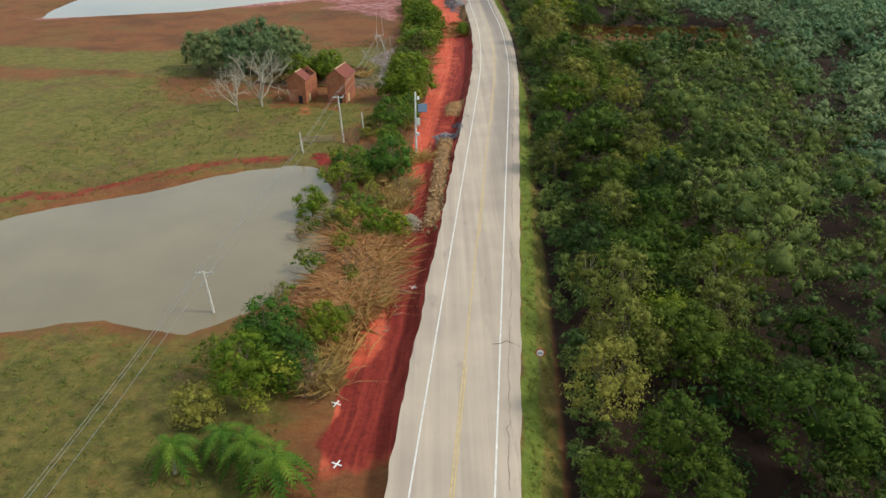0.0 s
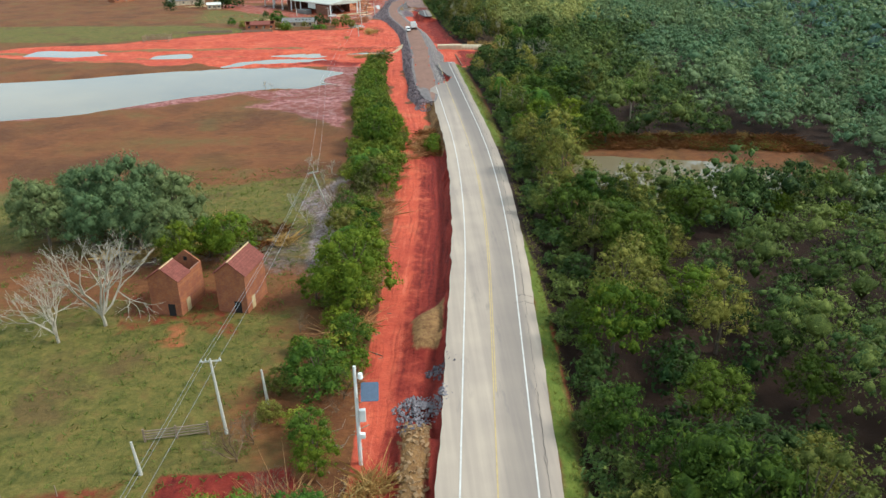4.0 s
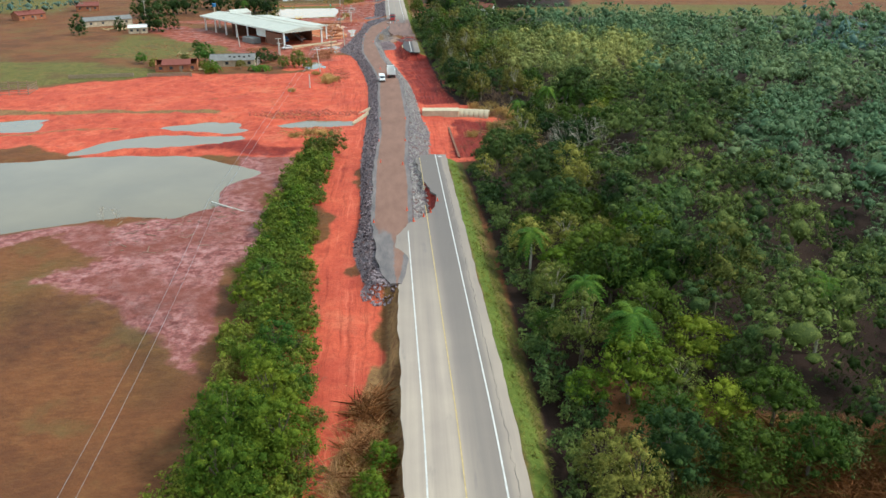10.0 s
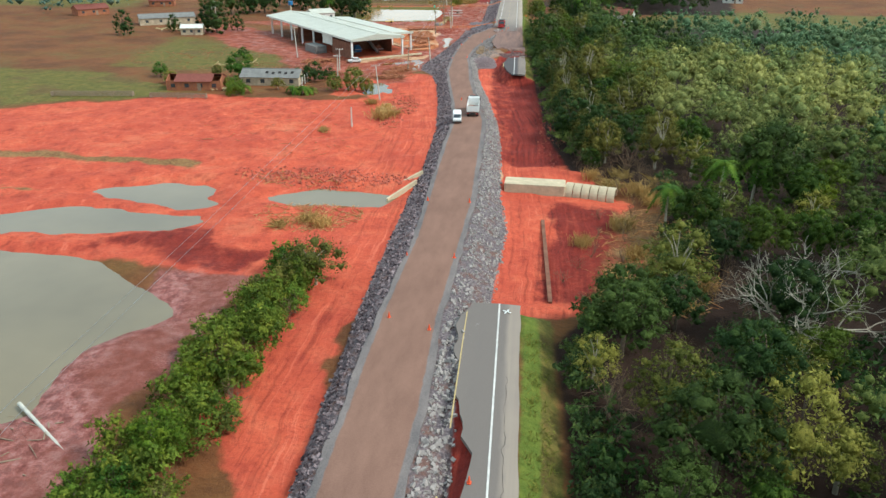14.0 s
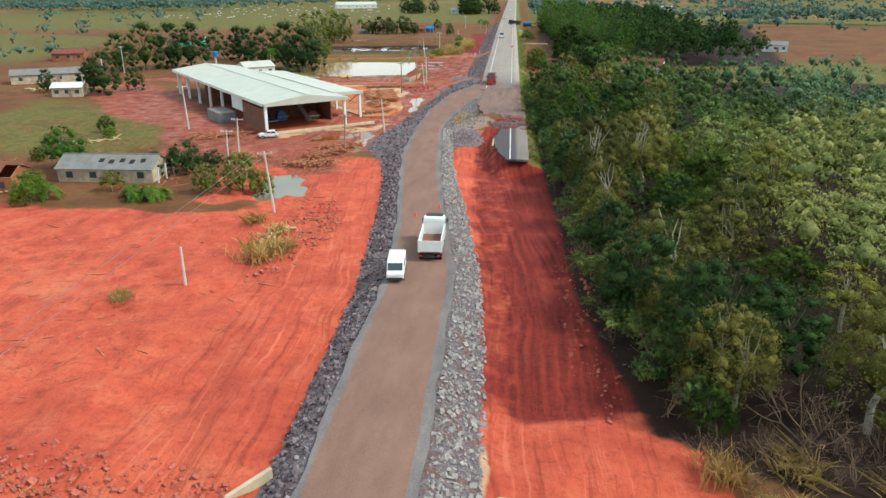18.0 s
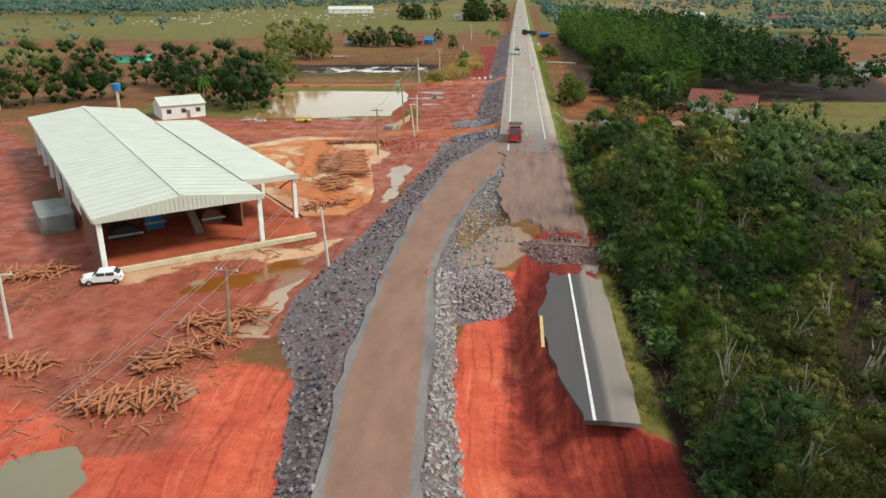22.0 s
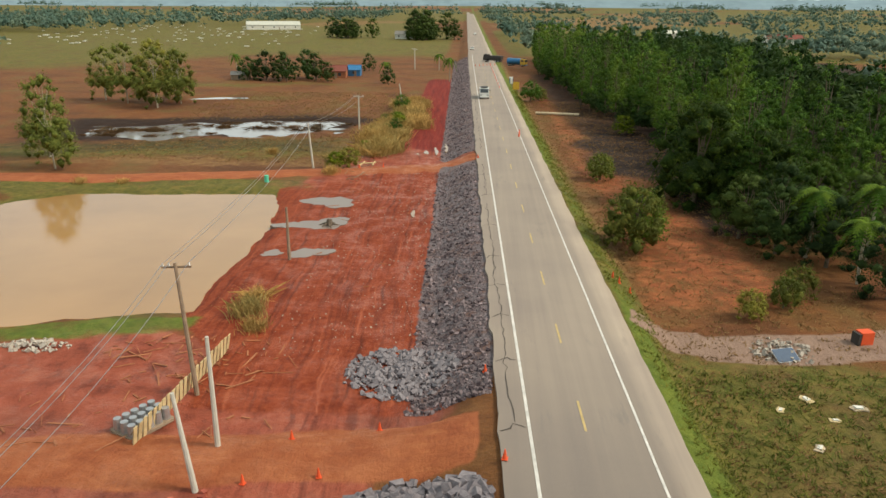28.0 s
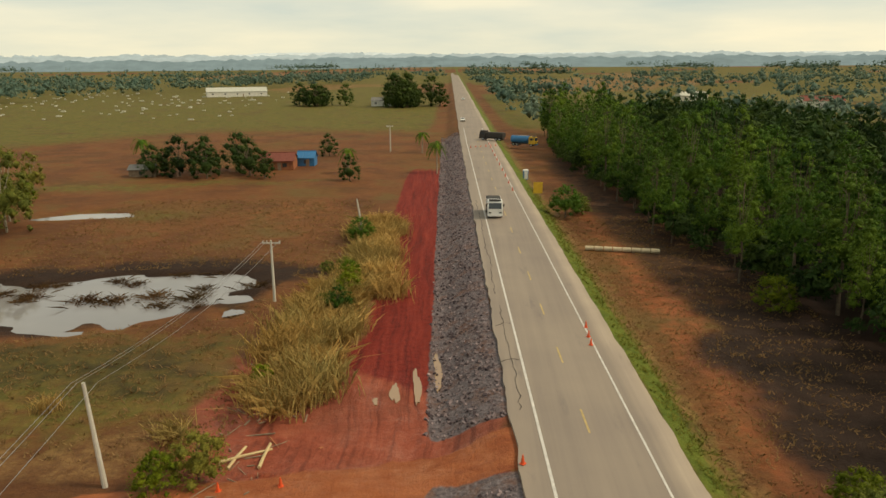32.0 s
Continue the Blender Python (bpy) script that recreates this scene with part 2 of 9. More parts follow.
    mud = q.mix(fine, q.ramp(mid, [(0.35, (0.17, 0.055, 0.045)), (0.65, (0.36, 0.15, 0.12))]), q.ramp(q.noise(0.8, 6, 0.75), [(0.44, (0.10, 0.022, 0.018)), (0.52, (0.36, 0.12, 0.10)), (0.60, (0.50, 0.27, 0.24))]))
    mud = q.mix(q.ramp(patch, [(0.42, 0.75), (0.54, 0.0)]), mud, q.mix(fine, (0.13, 0.035, 0.022), (0.26, 0.08, 0.05)))
    lush = q.mix(0.5, q.ramp(mid, [(0.3, (0.065, 0.10, 0.012)), (0.7, (0.16, 0.18, 0.024))]), q.ramp(tuft, [(0.35, (0.05, 0.085, 0.010)), (0.65, (0.17, 0.20, 0.03))]))
    # forest-floor litter, its near-black tone also painting the shade between trees
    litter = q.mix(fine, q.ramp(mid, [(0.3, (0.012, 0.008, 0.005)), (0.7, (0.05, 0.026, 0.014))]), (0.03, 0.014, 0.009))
    sand = q.mix(ruts, (0.50, 0.30, 0.17), q.ramp(mid, [(0.3, (0.42, 0.17, 0.075)), (0.7, (0.62, 0.43, 0.27))]))
    dry = q.mix(fine, q.ramp(mid, [(0.3, (0.15, 0.07, 0.022)), (0.7, (0.32, 0.18, 0.06))]), q.ramp(clod, [(0.4, (0.08, 0.035, 0.02)), (0.6, (0.30, 0.17, 0.07))]))
    stone = q.mix(q.voronoi(4.0), (0.08, 0.062, 0.066), q.ramp(fine, [(0.3, (0.09, 0.07, 0.075)), (0.7, (0.34, 0.28, 0.275))]))
    stone = q.mix(q.ramp(q.noise(0.6, 5, 0.65), [(0.5, 0.0), (0.64, 0.8)]), stone, q.mix(fine, (0.10, 0.045, 0.032), (0.22, 0.12, 0.085)))
    ramp_c = q.mix(fine, q.ramp(ruts, [(0.3, (0.20, 0.12, 0.085)), (0.7, (0.36, 0.24, 0.17))]), (0.26, 0.17, 0.125))
    c = brown
    eb = q.noise(0.5, 6, 0.65)
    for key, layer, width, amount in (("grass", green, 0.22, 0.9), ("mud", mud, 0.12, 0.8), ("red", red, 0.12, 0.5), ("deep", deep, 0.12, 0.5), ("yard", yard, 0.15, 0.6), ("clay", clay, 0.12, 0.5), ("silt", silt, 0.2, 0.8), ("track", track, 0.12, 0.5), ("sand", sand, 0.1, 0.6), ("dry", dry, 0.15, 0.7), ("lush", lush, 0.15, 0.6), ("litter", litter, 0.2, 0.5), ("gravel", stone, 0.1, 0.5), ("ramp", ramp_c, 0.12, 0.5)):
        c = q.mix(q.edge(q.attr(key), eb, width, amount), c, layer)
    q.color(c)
    wet = q.math("MULTIPLY", q.math("MAXIMUM", q.attr("mud"), q.attr("yard")), q.ramp(mid, [(0.4, 0.0), (0.6, 1.0)]))
    q.rough(q.math("MULTIPLY_ADD", wet, -0.5, 0.9))
    q.bump(q.mix(0.4, q.mix(0.5, fine, q.mix(0.5, ruts, wheel)), clod), 1.0, 0.35)
    return q.m


def asphalt_material(name, mud=0.0, tone=1.0):
    q = Mat(name, 0.75, 0.35)
    wide = q.noise(0.12, 4)
    lanes = q.noise(0.8, 4, 0.6, q.stretch((1.0, 0.02, 1)))
    patch = q.noise(0.5, 6, 0.65, q.stretch((1.0, 0.18, 1)))
    fine = q.noise(14, 3, 0.7)
    base = q.mix(0.45, q.ramp(lanes, [(0.3, (0.33, 0.26, 0.205)), (0.65, (0.60, 0.475, 0.345))]), q.ramp(wide, [(0.3, (0.34, 0.265, 0.21)), (0.7, (0.60, 0.475, 0.335))]))
    base = q.mix(q.ramp(q.attr("dust"), [(0.0, 0.0), (1.0, 0.75)]), q.mix(fine, (0.11 * tone, 0.090 * tone, 0.078 * tone ** 0.8), (0.195 * tone, 0.16 * tone, 0.135 * tone ** 0.8)), base)
    base = q.mix(q.ramp(patch, [(0.60, 0.0), (0.72, 0.5)]), base, (0.13 * tone, 0.115 * tone, 0.11 * tone))
    base = q.mix(q.ramp(fine, [(0.3, 0.0), (0.8, 0.22)]), base, (0.17 * tone, 0.155 * tone, 0.145 * tone))
    if mud:
        film = q.ramp(q.noise(0.45, 6, 0.7, q.stretch((1.6, 0.16, 1))), [(0.30, (0.085, 0.048, 0.042)), (0.45, (0.19, 0.105, 0.078)), (0.58, (0.24, 0.135, 0.095)), (0.72, (0.33, 0.145, 0.07))])
        film = q.mix(q.ramp(patch, [(0.3, 0.5), (0.5, 0.0)]), film, (0.075, 0.045, 0.045))
        film = q.mix(q.ramp(fine, [(0.3, 0.3), (0.7, 0.0)]), film, (0.10, 0.055, 0.045))
        base = q.mix(q.edge(q.attr("mud"), patch, 0.2, 0.7), base, film)
    q.color(base).bump(fine, 0.35, 0.01)
    return q.m


def water_material(name, c, rough=0.06):
    q = Mat(name, rough, 0.5)
    a = q.noise(0.06, 4)
    q.color(q.ramp(a, [(0.3, tuple(v * 0.85 for v in c)), (0.7, tuple(v * 1.1 for v in c))]))
    q.bump(q.noise(1.2, 3), 0.04, 0.05)
    return q.m


def leaf_material(name, dark, lite, tint=0.0, gloss=0.1, patchy=1.0):
    """Foliage: hue by plant, brightness by leaf, a little light through the leaf."""
    q = Mat(name, 0.7 - gloss * 0.4, gloss)
    per = q.attr("tint") if tint else q.random()
    cool = tuple(0.5 * (a + b) * k for a, b, k in zip(dark, lite, (0.68, 0.95, 1.08)))
    q2 = q.ramp(per, [(0.0, dark), (0.33, cool), (0.66, tuple(0.45 * (a + b) for a, b in zip(dark, lite))), (1.0, lite)])
    leaf = q.island()
    c = q.mix(q.ramp(leaf, [(0.0, 0.6), (1.0, 0.0)]), q.mix(0.2, q2, lite), q.mix(0.4, q2, dark))
    spray = q.noise(6.5, 5, 0.8)
    c = q.mix(q.ramp(spray, [(0.36, 0.7 * patchy), (0.52, 0.0)]), c, tuple(v * 0.4 for v in dark))
    c = q.mix(q.ramp(spray, [(0.56, 0.0), (0.7, 0.5 * patchy)]), c, tuple(min(1.0, v * 1.25) for v in lite))
    clump = q.noise(0.9, 3, 0.6)
    c = q.mix(q.ramp(clump, [(0.36, 0.55), (0.5, 0.0)]), c, q.mix(0.7, c, dark))
    c = q.mix(q.ramp(clump, [(0.52, 0.0), (0.68, 0.45)]), c, lite)
    q.color(c).bump(spray, 0.8, 0.12)
    tr = q.n.new("ShaderNodeBsdfTranslucent")
    q.l.new(c, tr.inputs["Color"])
    ms = q.n.new("ShaderNodeMixShader")
    ms.inputs[0].default_value = 0.25
    q.l.new(q.b.outputs[0], ms.inputs[1])
    q.l.new(tr.outputs[0], ms.inputs[2])
    q.l.new(ms.outputs[0], q.n["Material Output"].inputs["Surface"])
    return q.m


def stone_material(name, dark, lite):
    q = Mat(name, 0.85, 0.3)
    c = q.mix(q.random(), dark, lite)
    c = q.mix(q.ramp(q.island(), [(0.0, 0.0), (1.0, 0.8)]), c, lite)
    fine = q.noise(5, 5, 0.7)
    c = q.mix(q.ramp(fine, [(0.3, 0.5), (0.7, 0.0)]), c, tuple(v * 0.45 for v in dark))
    q.color(c).bump(fine, 0.5, 0.04)
    return q.m


M_GROUND = ground_material()
M_ASPHALT = asphalt_material("worn_asphalt")
M_OLD_ASPHALT = asphalt_material("old_dark_asphalt", 0.0, 0.36)
M_MUDDY = asphalt_material("muddy_asphalt", 1.0)
M_WHITE_LINE = plain("road_paint_white", (0.64, 0.61, 0.55), 0.7, 0.3, var=0.35, scale=1.5)
M_YELLOW_LINE = plain("road_paint_yellow", (0.52, 0.38, 0.16), 0.7, 0.3, var=0.3, scale=1.5)
M_CRACK = plain("crack_shadow", (0.09, 0.075, 0.065), 0.9, 0.1)
M_POND = water_material("pond_water_grey", (0.19, 0.15, 0.085), 0.04)
M_POND_TAN = water_material("pond_water_tan", (0.36, 0.20, 0.078), 0.08)
# base raised to pale grey, painting part of the sky's reflection into the water
M_FLOOD = water_material("flood_water", (0.25, 0.24, 0.235), 0.03)
M_WETMUD = water_material("wet_grey_mud", (0.21, 0.165, 0.135), 0.3)
M_PUDDLE = water_material("puddle_water", (0.34, 0.22, 0.13), 0.1)
M_BARK = plain("bark", (0.16, 0.12, 0.085), 0.9, 0.2, var=0.5, scale=2.0, bump=0.6)
M_TWIG = plain("brown_twigs", (0.19, 0.125, 0.075), 0.9, 0.2, var=0.4, scale=2.0)
M_PALE_BARK = plain("pale_bark", (0.42, 0.37, 0.28), 0.9, 0.2, var=0.35, scale=2.0, bump=0.4)
M_LEAF = leaf_material("leaf_broad", (0.008, 0.028, 0.005), (0.15, 0.20, 0.020))
M_LEAF_BRIGHT = leaf_material("leaf_bright", (0.03, 0.075, 0.006), (0.29, 0.33, 0.022))
M_LEAF_OLIVE = leaf_material("leaf_olive", (0.06, 0.075, 0.014), (0.36, 0.33, 0.060))
M_LEAF_DARK = leaf_material("leaf_dark", (0.008, 0.024, 0.008), (0.105, 0.150, 0.030))
M_LEAF_WOODS = leaf_material("leaf_woods", (0.014, 0.042, 0.014), (0.24, 0.28, 0.06), 1.0, 0.12)
M_LEAF_BROWN = leaf_material("leaf_olive_brown", (0.040, 0.046, 0.010), (0.27, 0.24, 0.05))
M_LEAF_PALE = leaf_material("leaf_pale_woods", (0.10, 0.125, 0.032), (0.50, 0.48, 0.14), 1.0)
M_LEAF_SCRUB = leaf_material("leaf_scrub", (0.035, 0.07, 0.008), (0.36, 0.37, 0.04), 1.0)
# far leaves made paler and bluer: distance haze put into their colour
M_LEAF_FAR_HAZE = leaf_material("leaf_far_woods", (0.07, 0.12, 0.09), (0.17, 0.23, 0.155), 1.0, 0.15, 0.35)
# grey-green plantation leaf, lightened further to paint haze over the canopy
M_LEAF_PLANT_HAZE = leaf_material("leaf_plantation", (0.075, 0.135, 0.06), (0.25, 0.31, 0.125), 1.0, 0.15, 0.5)
M_LEAF_DARKWOODS = leaf_material("leaf_dark_woods", (0.008, 0.028, 0.008), (0.085, 0.13, 0.025), 1.0)
M_LEAF_GROVE = leaf_material("leaf_grove", (0.06, 0.10, 0.042), (0.27, 0.31, 0.11))
M_TUFT = leaf_material("marsh_tuft", (0.07, 0.035, 0.015), (0.20, 0.11, 0.045))
M_STRAW = leaf_material("short_dry_grass", (0.22, 0.10, 0.04), (0.46, 0.25, 0.10))
M_RUSTREED = leaf_material("rusty_reed", (0.12, 0.04, 0.012), (0.36, 0.15, 0.045))
M_VERGE = leaf_material("verge_grass", (0.10, 0.12, 0.024), (0.28, 0.27, 0.048))
M_AMBER = water_material("amber_water", (0.22, 0.075, 0.012), 0.08)
M_PALM = leaf_material("palm_frond", (0.03, 0.085, 0.010), (0.17, 0.25, 0.022))
M_CANE = leaf_material("dry_cane", (0.46, 0.19, 0.065), (0.72, 0.42, 0.19))
M_BLOSSOM = leaf_material("pale_blossom", (0.35, 0.33, 0.22), (0.70, 0.66, 0.52))
M_REED = leaf_material("dry_reed", (0.36, 0.21, 0.06), (0.72, 0.48, 0.17))
M_ROCK = stone_material("broken_basalt", (0.065, 0.055, 0.068), (0.31, 0.275, 0.28))
M_ROCK_PURPLE = stone_material("purple_basalt", (0.048, 0.033, 0.038), (0.42, 0.325, 0.32))
M_ROCK_PALE = stone_material("pale_rubble", (0.26, 0.22, 0.18), (0.56, 0.49, 0.40))
M_ROCK_GREY = stone_material("pale_grey_gravel", (0.11, 0.095, 0.09), (0.47, 0.415, 0.37))
M_CLOD = stone_material("red_clod", (0.24, 0.04, 0.025), (0.58, 0.18, 0.11))
M_ROCK_DIRTY = stone_material("muddy_rubble", (0.085, 0.040, 0.040), (0.27, 0.17, 0.155))
M_ROCK_OCHRE = stone_material("ochre_rubble", (0.20, 0.11, 0.05), (0.42, 0.27, 0.13))
M_EUCA = leaf_material("leaf_eucalyptus", (0.014, 0.048, 0.008), (0.19, 0.29, 0.032))
M_BRICK = None
M_CONCRETE = plain("concrete", (0.56, 0.46, 0.30), 0.85, 0.25, var=0.3, scale=0.8, bump=0.2)
M_POST = plain("pole_concrete", (0.55, 0.52, 0.44), 0.85, 0.25, var=0.25, scale=1.0)
M_WOODPOST = plain("weathered_timber", (0.30, 0.22, 0.15), 0.9, 0.2, var=0.4, scale=2.0, bump=0.4)
M_TIMBER = plain("sawn_log", (0.40, 0.16, 0.075), 0.85, 0.25, var=0.45, scale=1.2, bump=0.4)
M_PALE_TIMBER = plain("pale_board", (0.60, 0.46, 0.24), 0.8, 0.25, var=0.3, scale=1.5)
M_METAL_ROOF = plain("white_roof_sheet", (0.52, 0.51, 0.42), 0.5, 0.35, var=0.15, scale=0.3)
M_GREY_ROOF = plain("grey_roof_sheet", (0.21, 0.20, 0.18), 0.75, 0.3, var=0.35, scale=0.8)
M_WALL = plain("white_wall", (0.70, 0.68, 0.60), 0.85, 0.25, var=0.2, scale=0.6)
M_STAINED = plain("stained_plaster", (0.50, 0.40, 0.27), 0.9, 0.2, var=0.5, scale=0.9)
# near-black sheet colour that paints the shade inside openings
M_INSIDE_SHADE = plain("dark_inside", (0.035, 0.03, 0.028), 0.9, 0.1)
M_GLASS = plain("window_glass", (0.05, 0.06, 0.065), 0.08, 0.5, var=0.1)
M_WHITE_PAINT = plain("white_paint", (0.78, 0.77, 0.72), 0.4, 0.45, var=0.12, scale=1.2)
M_RED_PAINT = plain("red_paint", (0.50, 0.035, 0.03), 0.4, 0.45, var=0.15)
M_BLUE_PAINT = plain("blue_paint", (0.03, 0.17, 0.36), 0.45, 0.45, var=0.2)
M_YELLOW_PAINT = plain("yellow_paint", (0.66, 0.40, 0.04), 0.5, 0.4, var=0.2)
M_GREEN_PAINT = plain("green_wall", (0.12, 0.55, 0.36), 0.8, 0.3, var=0.15)
M_ORANGE = plain("orange_plastic", (0.75, 0.10, 0.03), 0.5, 0.4, var=0.1)
M_TYRE = plain("tyre_rubber", (0.025, 0.024, 0.023), 0.9, 0.2)
M_STEEL = plain("galvanised_steel", (0.45, 0.45, 0.45), 0.45, 0.5, 0.7, var=0.2)
M_CHASSIS = plain("dark_chassis", (0.05, 0.045, 0.04), 0.7, 0.3)
M_RUST = plain("rusty_sheet", (0.22, 0.10, 0.06), 0.85, 0.25, var=0.5, scale=1.0, bump=0.3)
M_PANEL = plain("solar_cells", (0.09, 0.12, 0.17), 0.15, 0.5, var=0.15)
M_SOIL_IN = plain("red_mud_floor", (0.38, 0.09, 0.04), 0.9, 0.2, var=0.4, scale=0.5, bump=0.3)
M_SLAB = None
M_RAW_STEEL = plain("yellow_steel_frame", (0.62, 0.42, 0.05), 0.6, 0.4, var=0.3)


def brick_material():
    q = Mat("orange_brick", 0.9, 0.2)
    vec = q.coords("Object")
    t = q.n.new("ShaderNodeTexBrick")
    t.inputs["Scale"].default_value = 3.0
    t.inputs["Color1"].default_value, t.inputs["Color2"].default_value = (0.42, 0.165, 0.065, 1), (0.31, 0.105, 0.045, 1)
    t.inputs["Mortar"].default_value = (0.30, 0.17, 0.11, 1)
    t.inputs["Mortar Size"].default_value = 0.012
    mp = q.n.new("ShaderNodeMapping")
    mp.inputs["Rotation"].default_value = (radians(90), 0, 0)
    q.l.new(vec, mp.inputs[0])
    q.l.new(mp.outputs[0], t.inputs["Vector"])
    stain = q.noise(0.7, 5, 0.6, vec)
    q.color(q.mix(q.ramp(stain, [(0.35, 0.6), (0.65, 0.0)]), t.outputs["Color"], (0.17, 0.06, 0.045)))
    q.bump(stain, 0.3, 0.03)
    return q.m


M_BRICK = brick_material()
M_TILE = plain("clay_tile", (0.22, 0.07, 0.05), 0.85, 0.25, var=0.45, scale=2.0, bump=0.5)


def trail_material():
    """Orange mud smeared over concrete, thin and broken at its edges."""
    q = Mat("mud_smear", 0.85, 0.25)
    fine, wide = q.noise(2.5, 5, 0.7), q.noise(0.5, 5, 0.65)
    q.color(q.mix(fine, q.ramp(wide, [(0.3, (0.30, 0.075, 0.025)), (0.7, (0.55, 0.20, 0.06))]), (0.46, 0.14, 0.045))).bump(fine, 0.5, 0.04)
    cover = q.edge(q.attr("rim"), q.noise(0.9, 7, 0.75), 0.3, 1.3)
    clear = q.n.new("ShaderNodeBsdfTransparent")
    ms = q.n.new("ShaderNodeMixShader")
    q.l.new(cover, ms.inputs[0])
    q.l.new(clear.outputs[0], ms.inputs[1])
    q.l.new(q.b.outputs[0], ms.inputs[2])
    q.l.new(ms.outputs[0], q.n["Material Output"].inputs["Surface"])
    return q.m


M_TRAIL = trail_material()


def slab_material():
    q = Mat("sandy_concrete", 0.9, 0.2)
    wide, trail, fine = q.noise(0.11, 5, 0.6), q.noise(0.35, 5, 0.6, q.stretch((1, 0.4, 1))), q.noise(3, 5, 0.7)
    c = q.mix(fine, (0.44, 0.29, 0.16), (0.58, 0.42, 0.26))
    c = q.mix(q.ramp(wide, [(0.46, 0.0), (0.54, 0.85)]), c, q.mix(fine, (0.38, 0.10, 0.03), (0.52, 0.18, 0.06)))
    c = q.mix(q.ramp(trail, [(0.48, 0.0), (0.58, 0.7)]), c, q.mix(fine, (0.36, 0.13, 0.06), (0.50, 0.24, 0.12)))
    return q.color(c).bump(fine, 0.4, 0.03).m


M_SLAB = slab_material()


# ---- building helpers ----
class Geo:
    """Collects vertices and faces for one mesh."""

    def __init__(self):
        self.v, self.f = [], []

    def add(self, verts, faces):
        k = len(self.v)
        self.v.extend(verts)
        self.f.extend([tuple(i + k for i in f) for f in faces])
        return self

    def box(self, c, s, turn=None, taper=1.0):
        """A box with slightly chamfered upright edges; c its centre, s its full size."""
        x, y, z = s[0] / 2, s[1] / 2, s[2] / 2
        ch = min(x, y) * 0.12
        ring = [(-x + ch, -y), (x - ch, -y), (x, -y + ch), (x, y - ch), (x - ch, y), (-x + ch, y), (-x, y - ch), (-x, -y + ch)]
        vs = [Vector((a, b, -z)) for a, b in ring] + [Vector((a * taper, b * taper, z)) for a, b in ring]
        if turn is not None:
            vs = [turn @ p for p in vs]
        vs = [tuple(p + Vector(c)) for p in vs]
        fs = [tuple(range(7, -1, -1)), tuple(range(8, 16))] + [(i, (i + 1) % 8, 8 + (i + 1) % 8, 8 + i) for i in range(8)]
        return self.add(vs, fs)

    def tube(self, p, q, r0, r1=None, n=6, caps=True):
        p, q = Vector(p), Vector(q)
        r1 = r0 if r1 is None else r1
        d = (q - p).normalized()
        a = d.orthogonal().normalized()
        b = d.cross(a)
        vs = []
        for o, r in ((p, r0), (q, r1)):
            vs += [tuple(o + r * (math.cos(2 * math.pi * i / n) * a + math.sin(2 * math.pi * i / n) * b)) for i in range(n)]
        fs = [(i, (i + 1) % n, n + (i + 1) % n, n + i) for i in range(n)]
        if caps:
            fs += [tuple(range(n - 1, -1, -1)), tuple(range(n, 2 * n))]
        return self.add(vs, fs)

    def path(self, pts, r0, r1, n=5, start=None):
        """A bent tube in one piece; start: vertices to grow from. Returns the last ring's vertices."""
        pts = [Vector(p) for p in pts]
        last = start
        for i, p in enumerate(pts):
            if i == 0 and start:
                continue
            d = (pts[min(i + 1, len(pts) - 1)] - pts[max(i - 1, 0)]).normalized()
            u = d.orthogonal().normalized()
            w = d.cross(u)
            r = r0 + (r1 - r0) * i / (len(pts) - 1)
            k = len(self.v)
            self.v += [tuple(p + r * (math.cos(2 * math.pi * j / n) * u + math.sin(2 * math.pi * j / n) * w)) for j in range(n)]
            ring = list(range(k, k + n))
            if last:
                m = len(last)
                self.f += [(last[j % m], last[(j + 1) % m], ring[(j + 1) % n], ring[j]) for j in range(n)]
            else:
                self.f.append(tuple(ring[::-1]))
            last = ring
        self.f.append(tuple(last))
        return last

    def prism(self, outline, z0, z1, axis="z"):
        """An outline pulled along an axis."""
        n = len(outline)
        put = {"z": lambda a, b, h: (a, b, h), "x": lambda a, b, h: (h, a, b), "y": lambda a, b, h: (a, h, b)}[axis]
        vs = [put(a, b, z0) for a, b in outline] + [put(a, b, z1) for a, b in outline]
        fs = [tuple(range(n - 1, -1, -1)), tuple(range(n, 2 * n))] + [(i, (i + 1) % n, n + (i + 1) % n, n + i) for i in range(n)]
        return self.add(vs, fs)

    def slab(self, quad, thick):
        """A sheet over four corners, with thickness downwards."""
        a = [Vector(p) for p in quad]
        nrm = (a[1] - a[0]).cross(a[2] - a[0]).normalized()
        low = [p - nrm * thick for p in a]
        return self.add([tuple(p) for p in a + low], [(0, 1, 2, 3), (7, 6, 5, 4), (0, 4, 5, 1), (1, 5, 6, 2), (2, 6, 7, 3), (3, 7, 4, 0)])

    def mesh(self, name, material, smooth=False, bevel=0.0):
        me = bpy.data.meshes.new(name)
        me.from_pydata(self.v, [], self.f)
        bm = bmesh.new()
        bm.from_mesh(me)
        bmesh.ops.recalc_face_normals(bm, faces=bm.faces)
        if bevel:
            sharp = [e for e in bm.edges if len(e.link_faces) == 2 and e.calc_face_angle(0) > 0.5]
            bmesh.ops.bevel(bm, geom=sharp, offset=bevel, segments=2, affect="EDGES", clamp_overlap=True)
        bm.to_mesh(me)
        bm.free()
        if material:
            me.materials.append(material)
        me.polygons.foreach_set("use_smooth", [smooth] * len(me.polygons))
        return me


